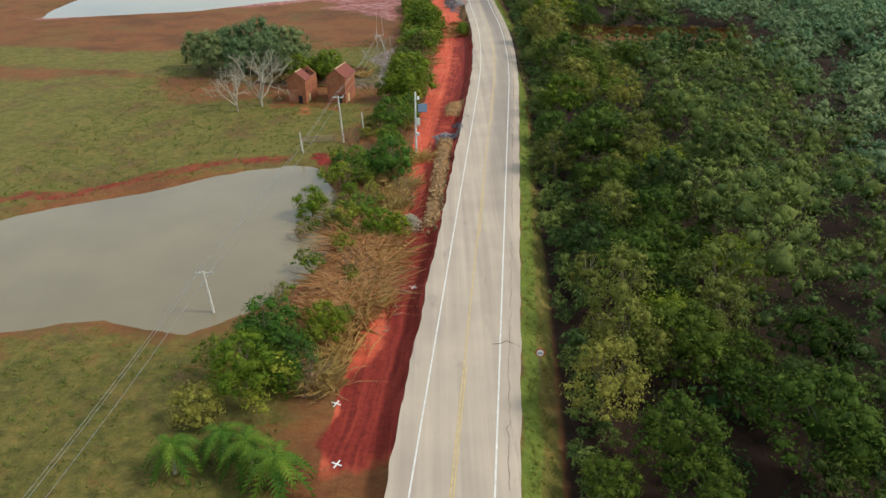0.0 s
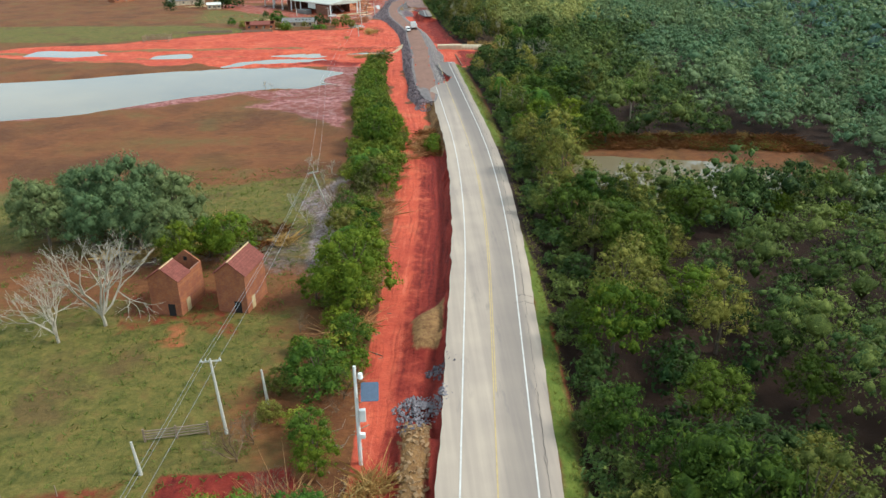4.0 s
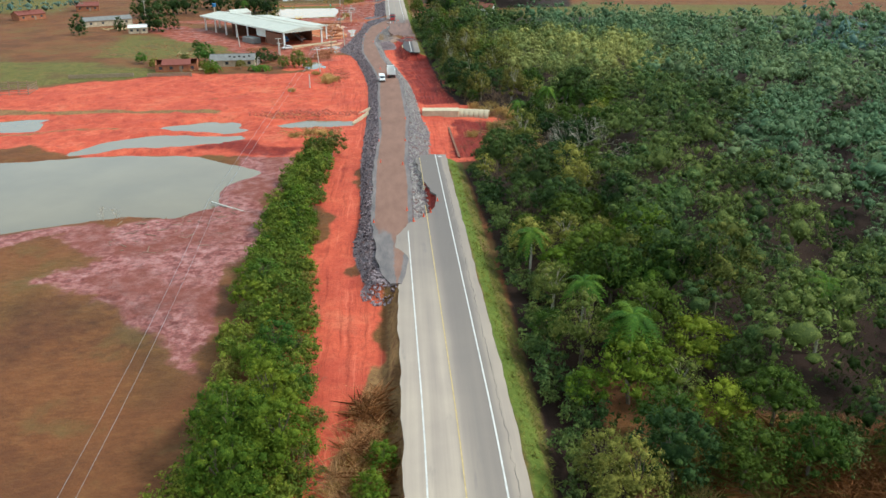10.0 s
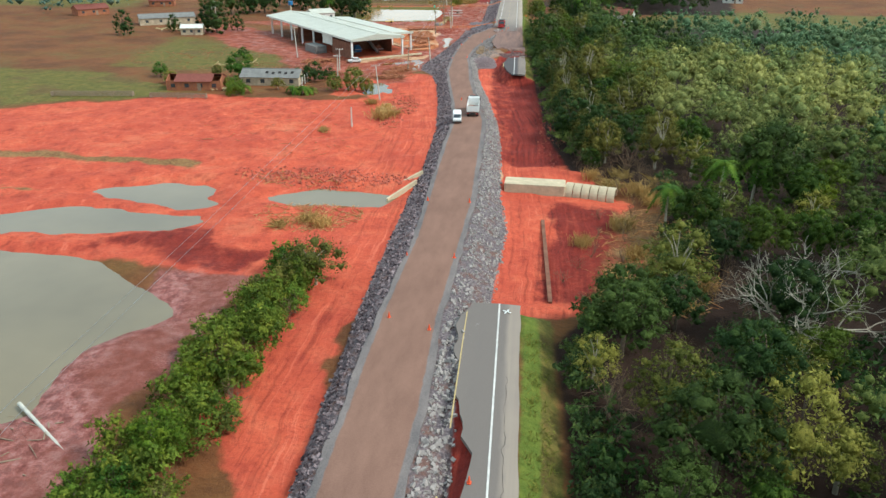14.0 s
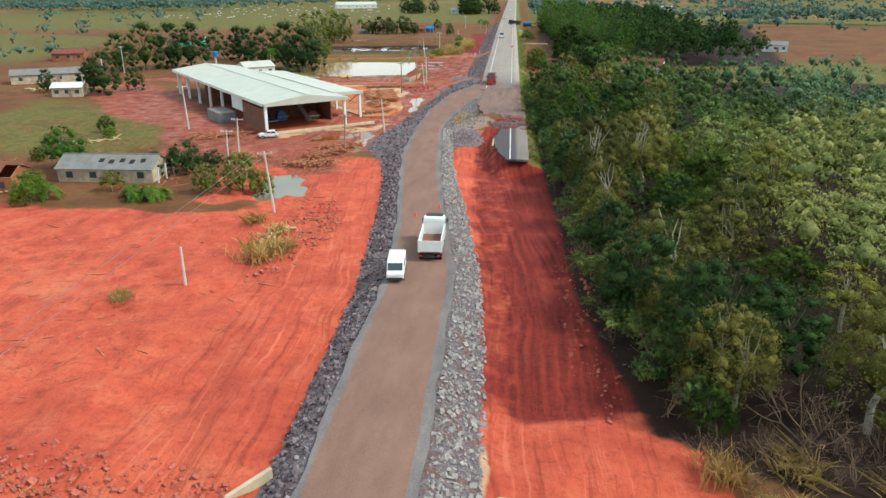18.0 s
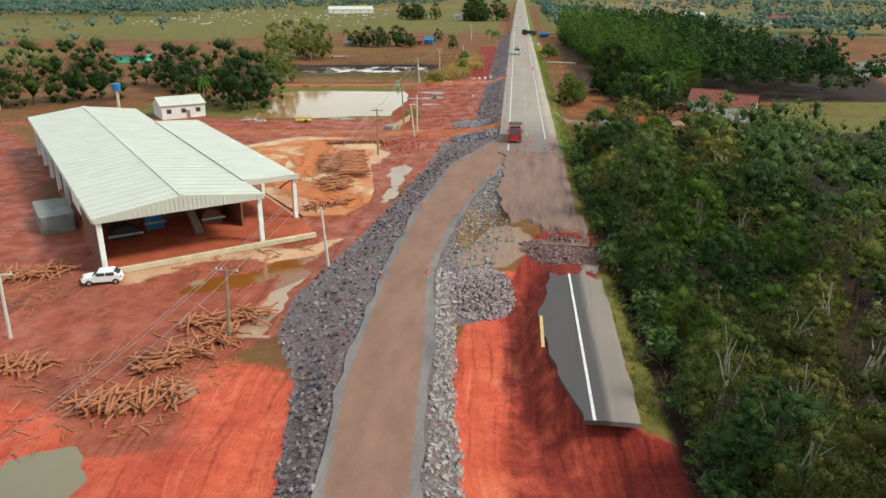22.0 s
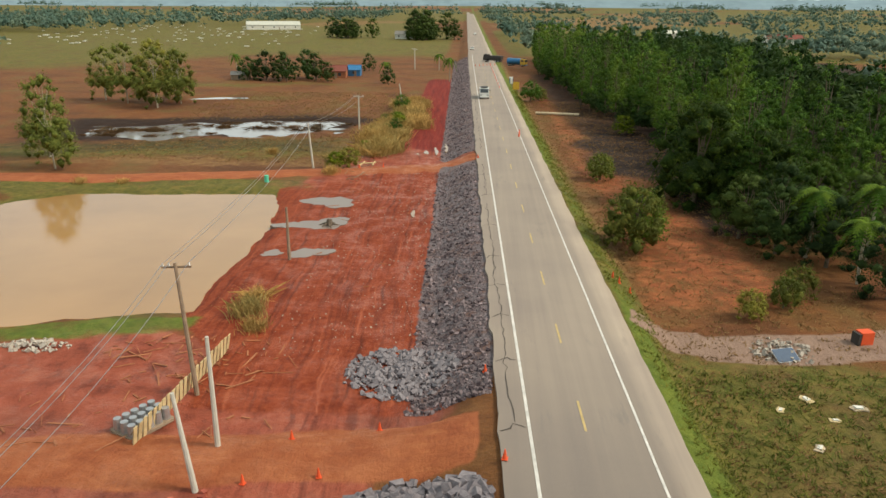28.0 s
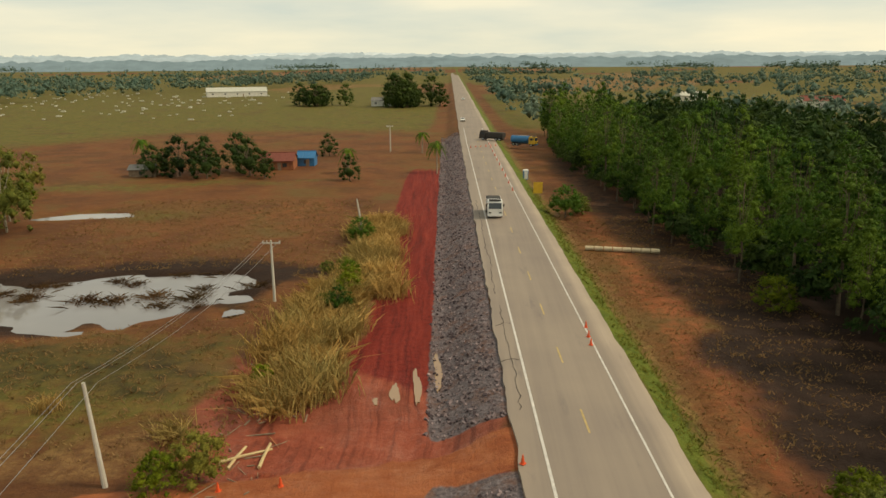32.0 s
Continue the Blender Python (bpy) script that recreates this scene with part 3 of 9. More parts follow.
def part(name, shape, material, parent, label="", at=None, bevel=0.0, smooth=False):
    """Links a shape as one mesh object under a thing or under a part."""
    me = shape.mesh(name, material, smooth, bevel) if isinstance(shape, Geo) else shape
    ob = new(name, me)
    ob.parent = parent
    if at is not None:
        ob.matrix_basis = at
    if label:
        tagged(ob, label)
    return ob


def thing(name, at, label, category, group="", kind="", mesh=None):
    ob = new(name, mesh)
    ob.matrix_basis = at
    if mesh is None:
        ob.empty_display_size = 0.2
    return tagged(ob, label, category, group, kind)


def raw_mesh(name, verts, faces, material, smooth=False):
    """A mesh straight from arrays."""
    me = bpy.data.meshes.new(name)
    verts, faces = np.asarray(verts, np.float32), np.asarray(faces, np.int32)
    k = faces.shape[1]
    me.vertices.add(len(verts))
    me.vertices.foreach_set("co", verts.ravel())
    me.loops.add(faces.size)
    me.loops.foreach_set("vertex_index", faces.ravel())
    me.polygons.add(len(faces))
    me.polygons.foreach_set("loop_start", np.arange(0, faces.size, k, dtype=np.int32))
    me.polygons.foreach_set("loop_total", np.full(len(faces), k, np.int32))
    me.polygons.foreach_set("use_smooth", np.full(len(faces), smooth))
    me.materials.append(material)
    me.update(calc_edges=True)
    return me


def give(me, name, values):
    a = me.attributes.new(name, "FLOAT", "POINT")
    a.data.foreach_set("value", np.asarray(values, np.float32))


_lat = np.random.RandomState(7).rand(64, 64)


def vnoise(x, y, scale, octaves=3):
    """Smooth value noise from 0 to 1."""
    out, amp, tot = 0.0, 1.0, 0.0
    for o in range(octaves):
        u, v = x / scale + 17.3 * o, y / scale + 5.1 * o
        i, j = np.floor(u).astype(int), np.floor(v).astype(int)
        a, b = u - i, v - j
        a, b = a * a * (3 - 2 * a), b * b * (3 - 2 * b)
        g = lambda p, q: _lat[p % 64, q % 64]
        out = out + amp * ((g(i, j) * (1 - a) + g(i + 1, j) * a) * (1 - b) + (g(i, j + 1) * (1 - a) + g(i + 1, j + 1) * a) * b)
        tot, amp, scale = tot + amp, amp * 0.5, scale * 0.5
    return out / tot


def step(lo, hi, v):
    k = np.clip((v - lo) / (hi - lo), 0, 1)
    return k * k * (3 - 2 * k)


def inside(x, y, pts):
    """Metres inside (plus) or outside (minus) an outline."""
    d = np.full(np.shape(x), 1e9)
    odd = np.zeros(np.shape(x), bool)
    n = len(pts)
    for i in range(n):
        (x0, y0), (x1, y1) = pts[i], pts[(i + 1) % n]
        ex, ey = x1 - x0, y1 - y0
        k = np.clip(((x - x0) * ex + (y - y0) * ey) / (ex * ex + ey * ey + 1e-9), 0, 1)
        d = np.minimum(d, np.hypot(x - x0 - k * ex, y - y0 - k * ey))
        cross = ((y0 > y) != (y1 > y)) & (x < ex * (y - y0) / (ey if ey else 1e-9) + x0)
        odd ^= cross
    return np.where(odd, d, -d)


# ---- the plan ----
def road_mid(y):
    """The centre line of the highway."""
    y = np.asarray(y, float)
    a = 12.0 + 0.093 * (y - 165)
    k = np.clip(y - 165, 0, 90)
    b = 12.0 + 0.093 * k - 0.116 * k * k / 180
    b = b - 0.023 * np.clip(y - 255, 0, None) - 0.004 * np.clip(y - 450, 0, 400)
    return np.where(y < 165, a, b)


def along(ys, xs):
    return lambda y: np.interp(y, ys, xs)


_bite = along([276, 281, 285, 290, 296, 301, 305, 309, 316, 324, 335, 341], [0, 0, 0.9, -0.2, 0.2, 2.3, 5.3, 7.4, 7.4, 5.6, 4.8, 6.5])
_stub = along([471, 474, 481, 490, 500, 503], [3.0, 2.2, 0.9, 0.2, 1.6, 2.5])


def road_left(y):
    y = np.asarray(y, float)
    n = (vnoise(y, y * 0, 2.2, 3) - 0.5)
    m = road_mid(y)
    e = m - 5.7 + n * 0.5
    e = np.where((y > 276) & (y < 342), m - 5.6 + _bite(y) + n * 1.2, e)
    e = np.where((y > 468) & (y < 504), m + _stub(y) + n * 1.0, e)
    e = np.where((y >= 504) & (y < 556), np.interp(y, [504, 510, 516, 528, 553, 556], [9, 8, 6, 4, 4.2, 2.6]) + n * 1.2, e)
    return np.where(y >= 556, m - 5.3 + n * 0.5, e)


def road_right(y):
    y = np.asarray(y, float)
    return road_mid(y) + 5.8 + (vnoise(y, y * 0 + 40, 3.0, 2) - 0.5) * 0.35 + np.where((y > 468) & (y < 520), 0.8, 0)


det_left = along([278, 284, 294, 302, 337, 358, 404, 420, 436, 455, 475, 500, 520, 547, 568], [8.6, 6.6, 5.8, 4.8, 4.2, 4.6, 3.0, 2.8, 1.0, -2.0, -5.0, -6.2, -6.2, -4.6, 2.4])
det_right = along([278, 284, 294, 303, 320, 337, 371, 409, 421, 445, 465, 483, 499, 516, 535, 551, 568], [9.2, 10.0, 10.6, 11.0, 11.0, 10.5, 11.0, 9.6, 9.0, 5.2, 2.2, 0.4, -1.6, -1.0, 1.4, 4.4, 6.0])
rock_left = along([280, 295, 309, 343, 393, 420, 446, 465, 478, 487, 495, 513, 550, 575, 586], [5, 2, 2.6, 1.0, 0.6, -0.6, -3.6, -6.5, -9.5, -14, -15, -12.5, -9.5, -9, -2])
rock_right = along([296, 304, 311, 326, 342, 367, 380, 406, 426, 446, 474, 492, 500], [11, 12.6, 14.2, 13.6, 15.4, 16.2, 14.6, 13.2, 11.4, 8.4, 3.4, 1.4, 0])
FIELD, WATER = -2.3, -2.72

PONDS = {
    "pond_1": [(-74, 100), (-62, 109), (-50, 114), (-38, 123), (-27, 127), (-22, 126), (-17, 114), (-15, 92), (-18, 83), (-24, 76), (-30, 71), (-41, 75), (-54, 72), (-80, 68)],
    "pond_2": [(-140, 270), (-91, 283), (-68, 301), (-55, 308), (-40, 313), (-31, 312), (-24, 318), (-26, 328), (-19, 338), (-27, 344), (-37, 351), (-55, 352), (-87, 346), (-115, 336), (-150, 330)],
    "pond_3": [(-100, 372), (-96, 385), (-86, 388), (-80, 372)],
    "pond_4": [(-68, 350), (-61, 364), (-50, 369), (-30, 367), (-27, 364), (-34, 360), (-52, 357)],
    "pond_5": [(-55, 375), (-42, 381), (-32, 380), (-31, 374), (-25, 371), (-34, 369), (-47, 372)],
    "pond_6": [(-24, 376), (-15, 382), (-1, 380), (-3, 374), (-18, 373)],
    "pond_7": [(36, 218), (37, 234), (46, 233), (56, 230), (70, 227), (82, 217), (76, 205), (59, 202), (46, 206)],
    "pond_8": [(-62, 597), (-59, 612), (-68, 640), (-60, 647), (-29.5, 649), (-27.5, 642), (-25.8, 633), (-25.6, 623), (-26.2, 614), (-25.6, 608), (-25.4, 604.8), (-33, 603.6), (-43, 600)],
    "pond_9": [(-90, 700), (-70, 711), (-48, 716), (-29, 719), (-26, 711), (-30, 702), (-41, 696), (-56, 690), (-75, 686)],
    "pond_10": [(-24, 452), (-28, 466), (-23, 469), (-19, 464), (-17, 456)],
    "pond_11": [(-19.5, 486), (-18.2, 493), (-19.2, 500), (-17, 506), (-15.2, 502), (-15.6, 496), (-14.5, 486)],
    "pond_18": [(-30, 495), (-27, 499), (-23, 501.5), (-19.5, 507), (-16, 508), (-17, 502.5), (-20, 498.5), (-28, 493)],
    "pond_12": [(-12, 554), (-11.4, 539), (-11.2, 530), (-14.2, 530.5), (-13.8, 539), (-15.4, 545), (-16.8, 553), (-14, 557)],
    "pond_14": [(-85, 748), (-80, 756), (-66, 757), (-64, 752)],
        "pond_17": [(-150, 385), (-150, 400), (-128, 396), (-118, 384), (-130, 380)],
}
SHALLOW = {"pond_3", "pond_4", "pond_5", "pond_9", "pond_10", "pond_11", "pond_12", "pond_14", "pond_18"}

forest_edge = along([-60, 0, 45, 68, 97, 152, 180, 233, 250, 299, 336, 342, 352, 376, 388, 398, 419, 455, 489, 507, 530, 550, 566, 574, 592], [2, 6.5, 12.5, 14.5, 16.5, 20.5, 23.0, 24.5, 26, 26.5, 24.5, 28, 36, 42, 41, 28, 24, 22, 19.5, 18.5, 17, 16.5, 18, 38, 46])
strip_left = along([60, 80, 117, 131, 144, 158, 171, 191, 230, 271, 285, 326, 345], [-27, -22, -20, -20, -15, -14, -13, -13, -12, -13, -14, -15, -13])
strip_right = along([60, 80, 116, 143, 170, 223, 237, 251, 285, 311, 345], [-13, -10, -8, -5, -4, 0, 1, 1, -4, -5, -6])


def land(x, y):
    """The height of the ground."""
    x, y = np.asarray(x, float), np.asarray(y, float)
    n1, n2 = vnoise(x, y, 18, 3) - 0.5, vnoise(x + 90, y + 30, 3.2, 3) - 0.5
    right = x > road_mid(y)
    base = FIELD + n1 * 0.35 + n2 * 0.12
    base = base + np.where(right, 0.5 * step(620, 640, y), 0)
    # low hills far off
    far = step(750, 2600, y) * 14 * (vnoise(x, y, 700, 2) - 0.35) + step(300, 1500, np.abs(x)) * 10 * (vnoise(x + 300, y, 500, 2) - 0.3)
    base = base + np.clip(far, -1.0, None)
    # torn-up red earth
    torn = step(-3, 3, inside(x, y, [(-60, 338), (-10, 352), (4, 345), (4, 470), (-12, 470), (-40, 448), (-120, 400)]))
    n3 = vnoise(x + 11, y + 70, 7, 2) - 0.5
    base = base + torn * (n2 * 0.75 + n1 * 0.5 + np.abs(n3) * 0.9 + 0.1)
    gully = step(-2, 3, inside(x, y, [(14, 345), (30, 342), (38, 380), (30, 396), (24, 415), (21, 460), (12, 486), (6, 495), (6, 450), (13, 410)]))
    base = base - gully * (0.6 + n2 * 0.7 - np.abs(n3) * 0.8)
    # ruts along the red strip beside the road
    base = base + 0.13 * np.sin((x - road_mid(y)) * 2.6 + n2 * 2) * step(-17, -14, x - road_mid(y)) * step(-5, -7, x - road_mid(y)) * step(60, 80, y)
    for key, pts in PONDS.items():
        s = inside(x, y, pts) + (vnoise(x, y, 2.5, 3) - 0.5) * (3.0 if key in SHALLOW else 1.6)
        if key == "pond_9":
            s = s + (vnoise(x, y + 11, 5, 2) - 0.62) * 14
        deep = 0.5 if key in SHALLOW else 1.3
        bank = WATER + 0.12 - 0.22 * np.clip(s, -1, 6)
        base = np.where(s > -1.5, np.minimum(base, np.maximum(bank, WATER - deep)), base)
    # the highway's bank
    lost = ((y > 341) & (y < 471)) | ((y > 503.5) & (y < 514.5) & (x > 6.5))
    l, r = road_left(y), road_right(y)
    lw = np.where(y < 300, 0.7, np.where(y > 556, 7.0, 2.2))
    up = np.minimum(step(0, 1, (x - (l - lw)) / lw), step(0, 1, ((r + 5.5) - x) / 5.5))
    edge_ = np.minimum(x - l, r - x)
    road_h = np.where(edge_ > -0.35, -0.22, np.where(up > 0.004, FIELD - 0.6 + (0.35 - FIELD) * up, -9.0))
    gap = step(338, 342, y) * step(474, 470, y)
    h = np.where(lost, base, np.maximum(base, road_h + (base - road_h) * gap))
    h = np.where((y > 503) & (y < 515) & (x > 6) & (x < 22), np.maximum(h, -1.35 + n2 * 0.8 + 1.0 * step(511, 514.6, y)), h)
    # the detour's bank
    dl, dr = det_left(y), det_right(y)
    rl, rr = np.minimum(rock_left(y), dl - 1.5), np.maximum(np.interp(y, [480, 500, 520], [0, 0, 1]) * dr + np.interp(y, [480, 500, 520], [1, 1, 0]) * rock_right(y), dr + 1.2)
    upd = np.minimum(step(0, 1, (x - rl + 1.0) / (dl - rl + 0.2)), step(0, 1, (rr + 1.0 - x) / (rr - dr + 0.2)))
    det_h = FIELD - 0.2 + (1.9 + n2 * 0.3) * upd
    det_h = np.where((x > dl - 0.8) & (x < dr + 0.8), -0.46, det_h)
    h = np.where((y > 279) & (y < 572) & (upd > 0) & ((edge_ < -0.35) | lost), np.maximum(np.where(upd > 0.98, -9, h), det_h), h)
    ramp = step(-1.5, 2, inside(x, y, [(-1, 489), (-2, 502), (-1, 524), (4, 548), (6, 548), (5, 520), (9.5, 512), (8, 500)]))
    h = np.where(y > 470, np.maximum(h, h * (1 - ramp) + (-0.75 + n2 * 0.3) * ramp), h)
    for pts in ([(-2.4, 98), (-0.2, 98), (2.4, 137), (-0.4, 137)], [(1, 152), (4.5, 152), (5.5, 165), (1, 159)]):
        bench = step(-0.7, 0.5, inside(x, y, pts))
        h = np.maximum(h, h * (1 - bench) + (-0.95 + n2 * 1.5) * bench)
    # field tracks that cross on the left
    for y0, y1 in ((581, 583.5), (657, 667)):
        tr = step(1.2, 3.6, 3.6 + 1.2 - np.abs(y - np.interp(x, [-60, -1], [y0 - 3, y1]))) * (x < 0.5) * (x > -75)
        h = h * (1 - tr) + np.maximum(h, np.interp(x, [-40, -8, 1], [-2.1, -1.7, -0.3])) * tr
    return h


def zones(x, y):
    """How much of each cover lies where."""
    z = {k: np.zeros(np.shape(x)) for k in ("red", "grass", "mud", "litter", "sand", "dry", "gravel", "yard", "deep", "track", "lush", "ramp", "clay", "silt")}
    x0, y0, d = x, y, x - road_mid(y)
    x = x0 + (vnoise(x0, y0, 16, 3) - 0.5) * 13 * step(4, 14, np.abs(d)) + (vnoise(x0 + 7, y0, 3, 2) - 0.5) * 2.4
    y = y0 + (vnoise(x0 + 60, y0 + 90, 14, 3) - 0.5) * 12 * step(4, 14, np.abs(d))

    def put(key, pts, soft=4.0, amount=1.0):
        z[key] = np.maximum(z[key], amount * step(-soft, soft, inside(x, y, pts)))

    # left: grass, brown field, pink mud by the ponds
    put("grass", [(-300, 60), (-300, 178), (-70, 190), (-60, 168), (-14, 168), (-14, 128), (-60, 116), (-90, 60)], 8, 0.85)
    put("grass", [(-160, 205), (-14, 180), (-14, 222), (-60, 215), (-160, 232)], 6, 0.8)
    put("grass", [(-60, 40), (-14, 40), (-18, 76), (-60, 70)], 6, 0.72)
    put("litter", [(-90, 30), (-14, 30), (-16, 78), (-50, 70), (-90, 66)], 6, 0.4)
    put("silt", [(-20, 178), (-11, 180), (-12, 205), (-11, 232), (-14, 234), (-17, 216), (-19, 204)], 2.5, 0.75)
    put("silt", [(-46, 178), (-18, 178), (-18, 196), (-30, 198), (-48, 194)], 5, 0.5)
    put("litter", [(-60, 178), (-16, 178), (-16, 197), (-30, 203), (-62, 203)], 6, 0.45)
    put("litter", [(-70, 258), (-16, 258), (-16, 284), (-60, 292)], 10, 0.42)
    put("mud", [(-50, 300), (-22, 285), (-14, 300), (-14, 345), (-24, 350), (-30, 320), (-42, 309)], 4)
    put("mud", [(-44, 290), (-16, 262), (-14, 300), (-30, 302)], 5)
    put("deep", [(9, 300), (17, 304), (17, 341), (10, 341)], 1.0)
    put("mud", [(-140, 262), (-60, 297), (-40, 306), (-42, 312), (-60, 306), (-140, 276)], 2.5, 0.75)
    # red strip beside the road
    z["red"] = np.maximum(z["red"], step(-1.2, 0.4, d - np.interp(y, [90, 150, 220], [-12.5, -15, -16])) * step(-4.0, -5.2, d) * step(44, 60, y) * step(262, 250, y))
    put("red", [(-8, 250), (8, 250), (6, 285), (4, 300), (2, 352), (-6, 352), (-6, 300)], 2.5)
    put("deep", [(-24, 127), (-12, 124), (-12, 134), (-26, 133)], 2, 0.85)
    put("deep", [(-90, 96), (-62, 110), (-38, 124), (-28, 128), (-28, 134), (-40, 130), (-64, 116), (-92, 103)], 2.0, 0.55)
    put("deep", [(-40, 156), (-20, 156), (-20, 172), (-40, 172)], 3, 0.5)
    put("track", [(-30, 152), (-27, 152), (-25.5, 158), (-29, 158)], 1.2, 0.55)
    # crimson soil along the road bank, darkened to paint the bank's shadow
    wob = (vnoise(x0 + 3, y0, 9, 3) - 0.5) * 7
    z["deep"] = np.maximum(z["deep"], step(-2.5, 1.5, d + wob - np.interp(y, [60, 100, 150], [-11.0, -11.0, -8.6])) * step(-4.0, -5.0, d) * step(44, 60, y) * step(268, 255, y))
    # the washed-out red land
    put("red", [(-170, 385), (-60, 350), (-12, 345), (8, 342), (6, 475), (-12, 478), (-22, 446), (-60, 446), (-90, 432), (-130, 412), (-170, 402)], 4)
    put("red", [(13, 341), (31, 341), (36, 380), (26, 398), (24, 430), (21, 470), (12, 505), (4, 500), (4, 470), (8, 420)], 2)
    put("deep", [(12, 398), (30, 398), (26, 430), (23, 470), (14, 508), (4, 500), (6, 470), (10, 430), (11, 410)], 2.5, 0.56)
    put("deep", [(16, 398), (30, 398), (26, 430), (23, 470), (14, 508), (8, 500), (13, 470), (14, 430), (15, 410)], 3, 0.9)
    put("deep", [(19, 345), (31, 342), (36, 380), (23, 382)], 3, 0.62)
    put("deep", [(-18, 345), (-40, 352), (-26, 362), (-14, 356)], 3, 0.6)
    put("red", [(-30, 450), (-8, 455), (-8, 478), (-20, 480), (-32, 470)], 4, 0.8)
    put("yard", [(-50, 468), (-16, 470), (-8, 490), (-12, 520), (-30, 508), (-60, 525), (-110, 580), (-120, 560), (-62, 500)], 5)
    put("grass", [(-240, 425), (-130, 418), (-75, 440), (-70, 452), (-110, 470), (-240, 480)], 6, 0.9)
    put("grass", [(-110, 478), (-60, 474), (-56, 500), (-80, 530), (-120, 540)], 8, 0.7)
    put("dry", [(-170, 393), (-90, 395), (-40, 390), (-36, 385), (-80, 390), (-170, 386)], 2, 0.75)
    put("dry", [(-130, 371), (-60, 376), (-60, 372), (-130, 366)], 2, 0.6)
    # the yard of the hall
    put("yard", [(-14, 505), (-8, 575), (0, 590), (-2, 680), (-24, 690), (-22, 600), (-70, 594), (-120, 585), (-70, 572), (-40, 540), (-22, 512)], 4)
    put("red", [(-14, 655), (-4, 655), (-4, 700), (-14, 700)], 3, 0.7)
    put("deep", [(-22, 560), (-10, 556), (-9, 580), (-20, 580)], 3, 0.6)
    put("deep", [(-14, 690), (-5, 690), (-6, 760), (-12, 760)], 2, 0.7)
    put("sand", [(-52, 560), (-38, 574), (-22, 575), (-18, 545), (-15, 530), (-22, 520), (-38, 535)], 2.0, 0.85)
    put("sand", [(-38, 494), (-20, 506), (-16, 515), (-22, 512), (-38, 500)], 1.5, 0.7)
    put("sand", [(-14, 590), (-9, 590), (-8, 597), (-12, 597)], 2.0, 0.4)
    put("grass", [(-90, 598), (-60, 596), (-60, 612), (-64, 625), (-95, 625)], 3)
    put("grass", [(-36, 598), (-27, 599), (-26, 605), (-34, 605)], 1.5)
    put("dry", [(-95, 661), (-24, 667), (-24, 674), (-95, 668)], 3, 0.55)
    put("litter", [(-95, 670), (-24, 674), (-24, 692), (-95, 688)], 6, 0.5)
    put("litter", [(20, 660), (60, 640), (34, 700), (19, 705)], 5, 0.75)
    put("grass", [(-70, 640), (-22, 645), (-22, 656), (-75, 652)], 2, 0.95)
    put("dry", [(-32, 648), (-21, 650), (-21, 656), (-30, 655)], 2, 0.5)
    put("grass", [(-95, 664), (-20, 672), (-24, 692), (-45, 690), (-95, 682)], 8, 0.68)
    put("litter", [(-90, 684), (-56, 688), (-24, 700), (-24, 722), (-50, 722), (-100, 712)], 6, 0.75)
    z["deep"] = np.maximum(z["deep"], step(-21, -18, d) * step(-4.5, -6, d) * step(665, 680, y) * step(830, 790, y))
    z["deep"] = np.maximum(z["deep"], 0.62 * step(-25, -19, d) * step(-4.5, -6, d) * step(588, 600, y) * step(672, 664, y))
    put("grass", [(-520, 790), (-170, 830), (-120, 900), (-50, 960), (-50, 1500), (-520, 1700)], 40, 0.95)
    put("grass", [(-105, 772), (-60, 782), (-30, 790), (-30, 798), (-60, 795), (-105, 790)], 8, 0.6)
    put("grass", [(-78, 745), (-52, 752), (-48, 762), (-74, 758)], 8, 0.6)
    put("track", [(-60, 742), (-22, 748), (-22, 778), (-44, 776)], 9, 0.42)
    z["grass"] = np.maximum(z["grass"], 0.8 * step(1000, 1300, y) * step(0.3, 0.5, vnoise(x, y, 160, 2)))
    put("grass", [(-420, 640), (-180, 620), (-200, 760), (-420, 820)], 20, 0.8)
    x, y = x0, y0
    put("dry", [(-2.4, 98), (-0.2, 98), (2.4, 137), (-0.4, 137)], 0.7)
    put("dry", [(1, 152), (4.5, 152), (5.5, 165), (1, 159)], 0.7)
    put("dry", [(6.5, 236), (9.8, 234), (9.8, 282), (7.5, 284), (7.6, 262), (6.6, 250)], 1.6)
    put("dry", [(25, 340), (34, 343), (44, 352), (44, 380), (32, 380), (28, 358)], 3, 0.55)
    put("track", [(14.5, 606), (24, 608), (28, 650), (23, 720), (18, 820), (13, 820), (13.5, 700)], 5.0, 0.5)
    put("yard", [(18, 640), (30, 650), (30, 690), (20, 705), (16, 690)], 6, 0.4)
    # dark layer spread beyond the wood to paint its shade on the soil
    put("litter", [(18, 705), (31, 690), (60, 640), (110, 640), (110, 860), (16, 830), (17, 760)], 5, 0.58)
    put("dry", [(-22, 690), (-14, 690), (-15, 750), (-22, 750)], 2, 0.8)
    for ya, yb in ((581, 583.5), (657, 667)):
        z["track"] = np.maximum(z["track"], step(3.4, 2.2, np.abs(y - np.interp(x, [-60, -1], [ya - 3, yb]))) * (x < 1.0) * step(-90, -70, x))
    put("litter", [(20.5, 138), (23.5, 138), (22.5, 164), (22.3, 235), (20, 235), (19.3, 164)], 0.7, 0.9)
    put("track", [(17.6, 134), (20.5, 138), (19.3, 164), (18.2, 164)], 0.7, 0.8)
    put("ramp", [(13, 601), (14, 605), (20, 602.5), (27, 603), (36, 604.5), (48, 606), (48, 600), (32, 598.5), (25, 597.5), (19, 598)], 0.7)
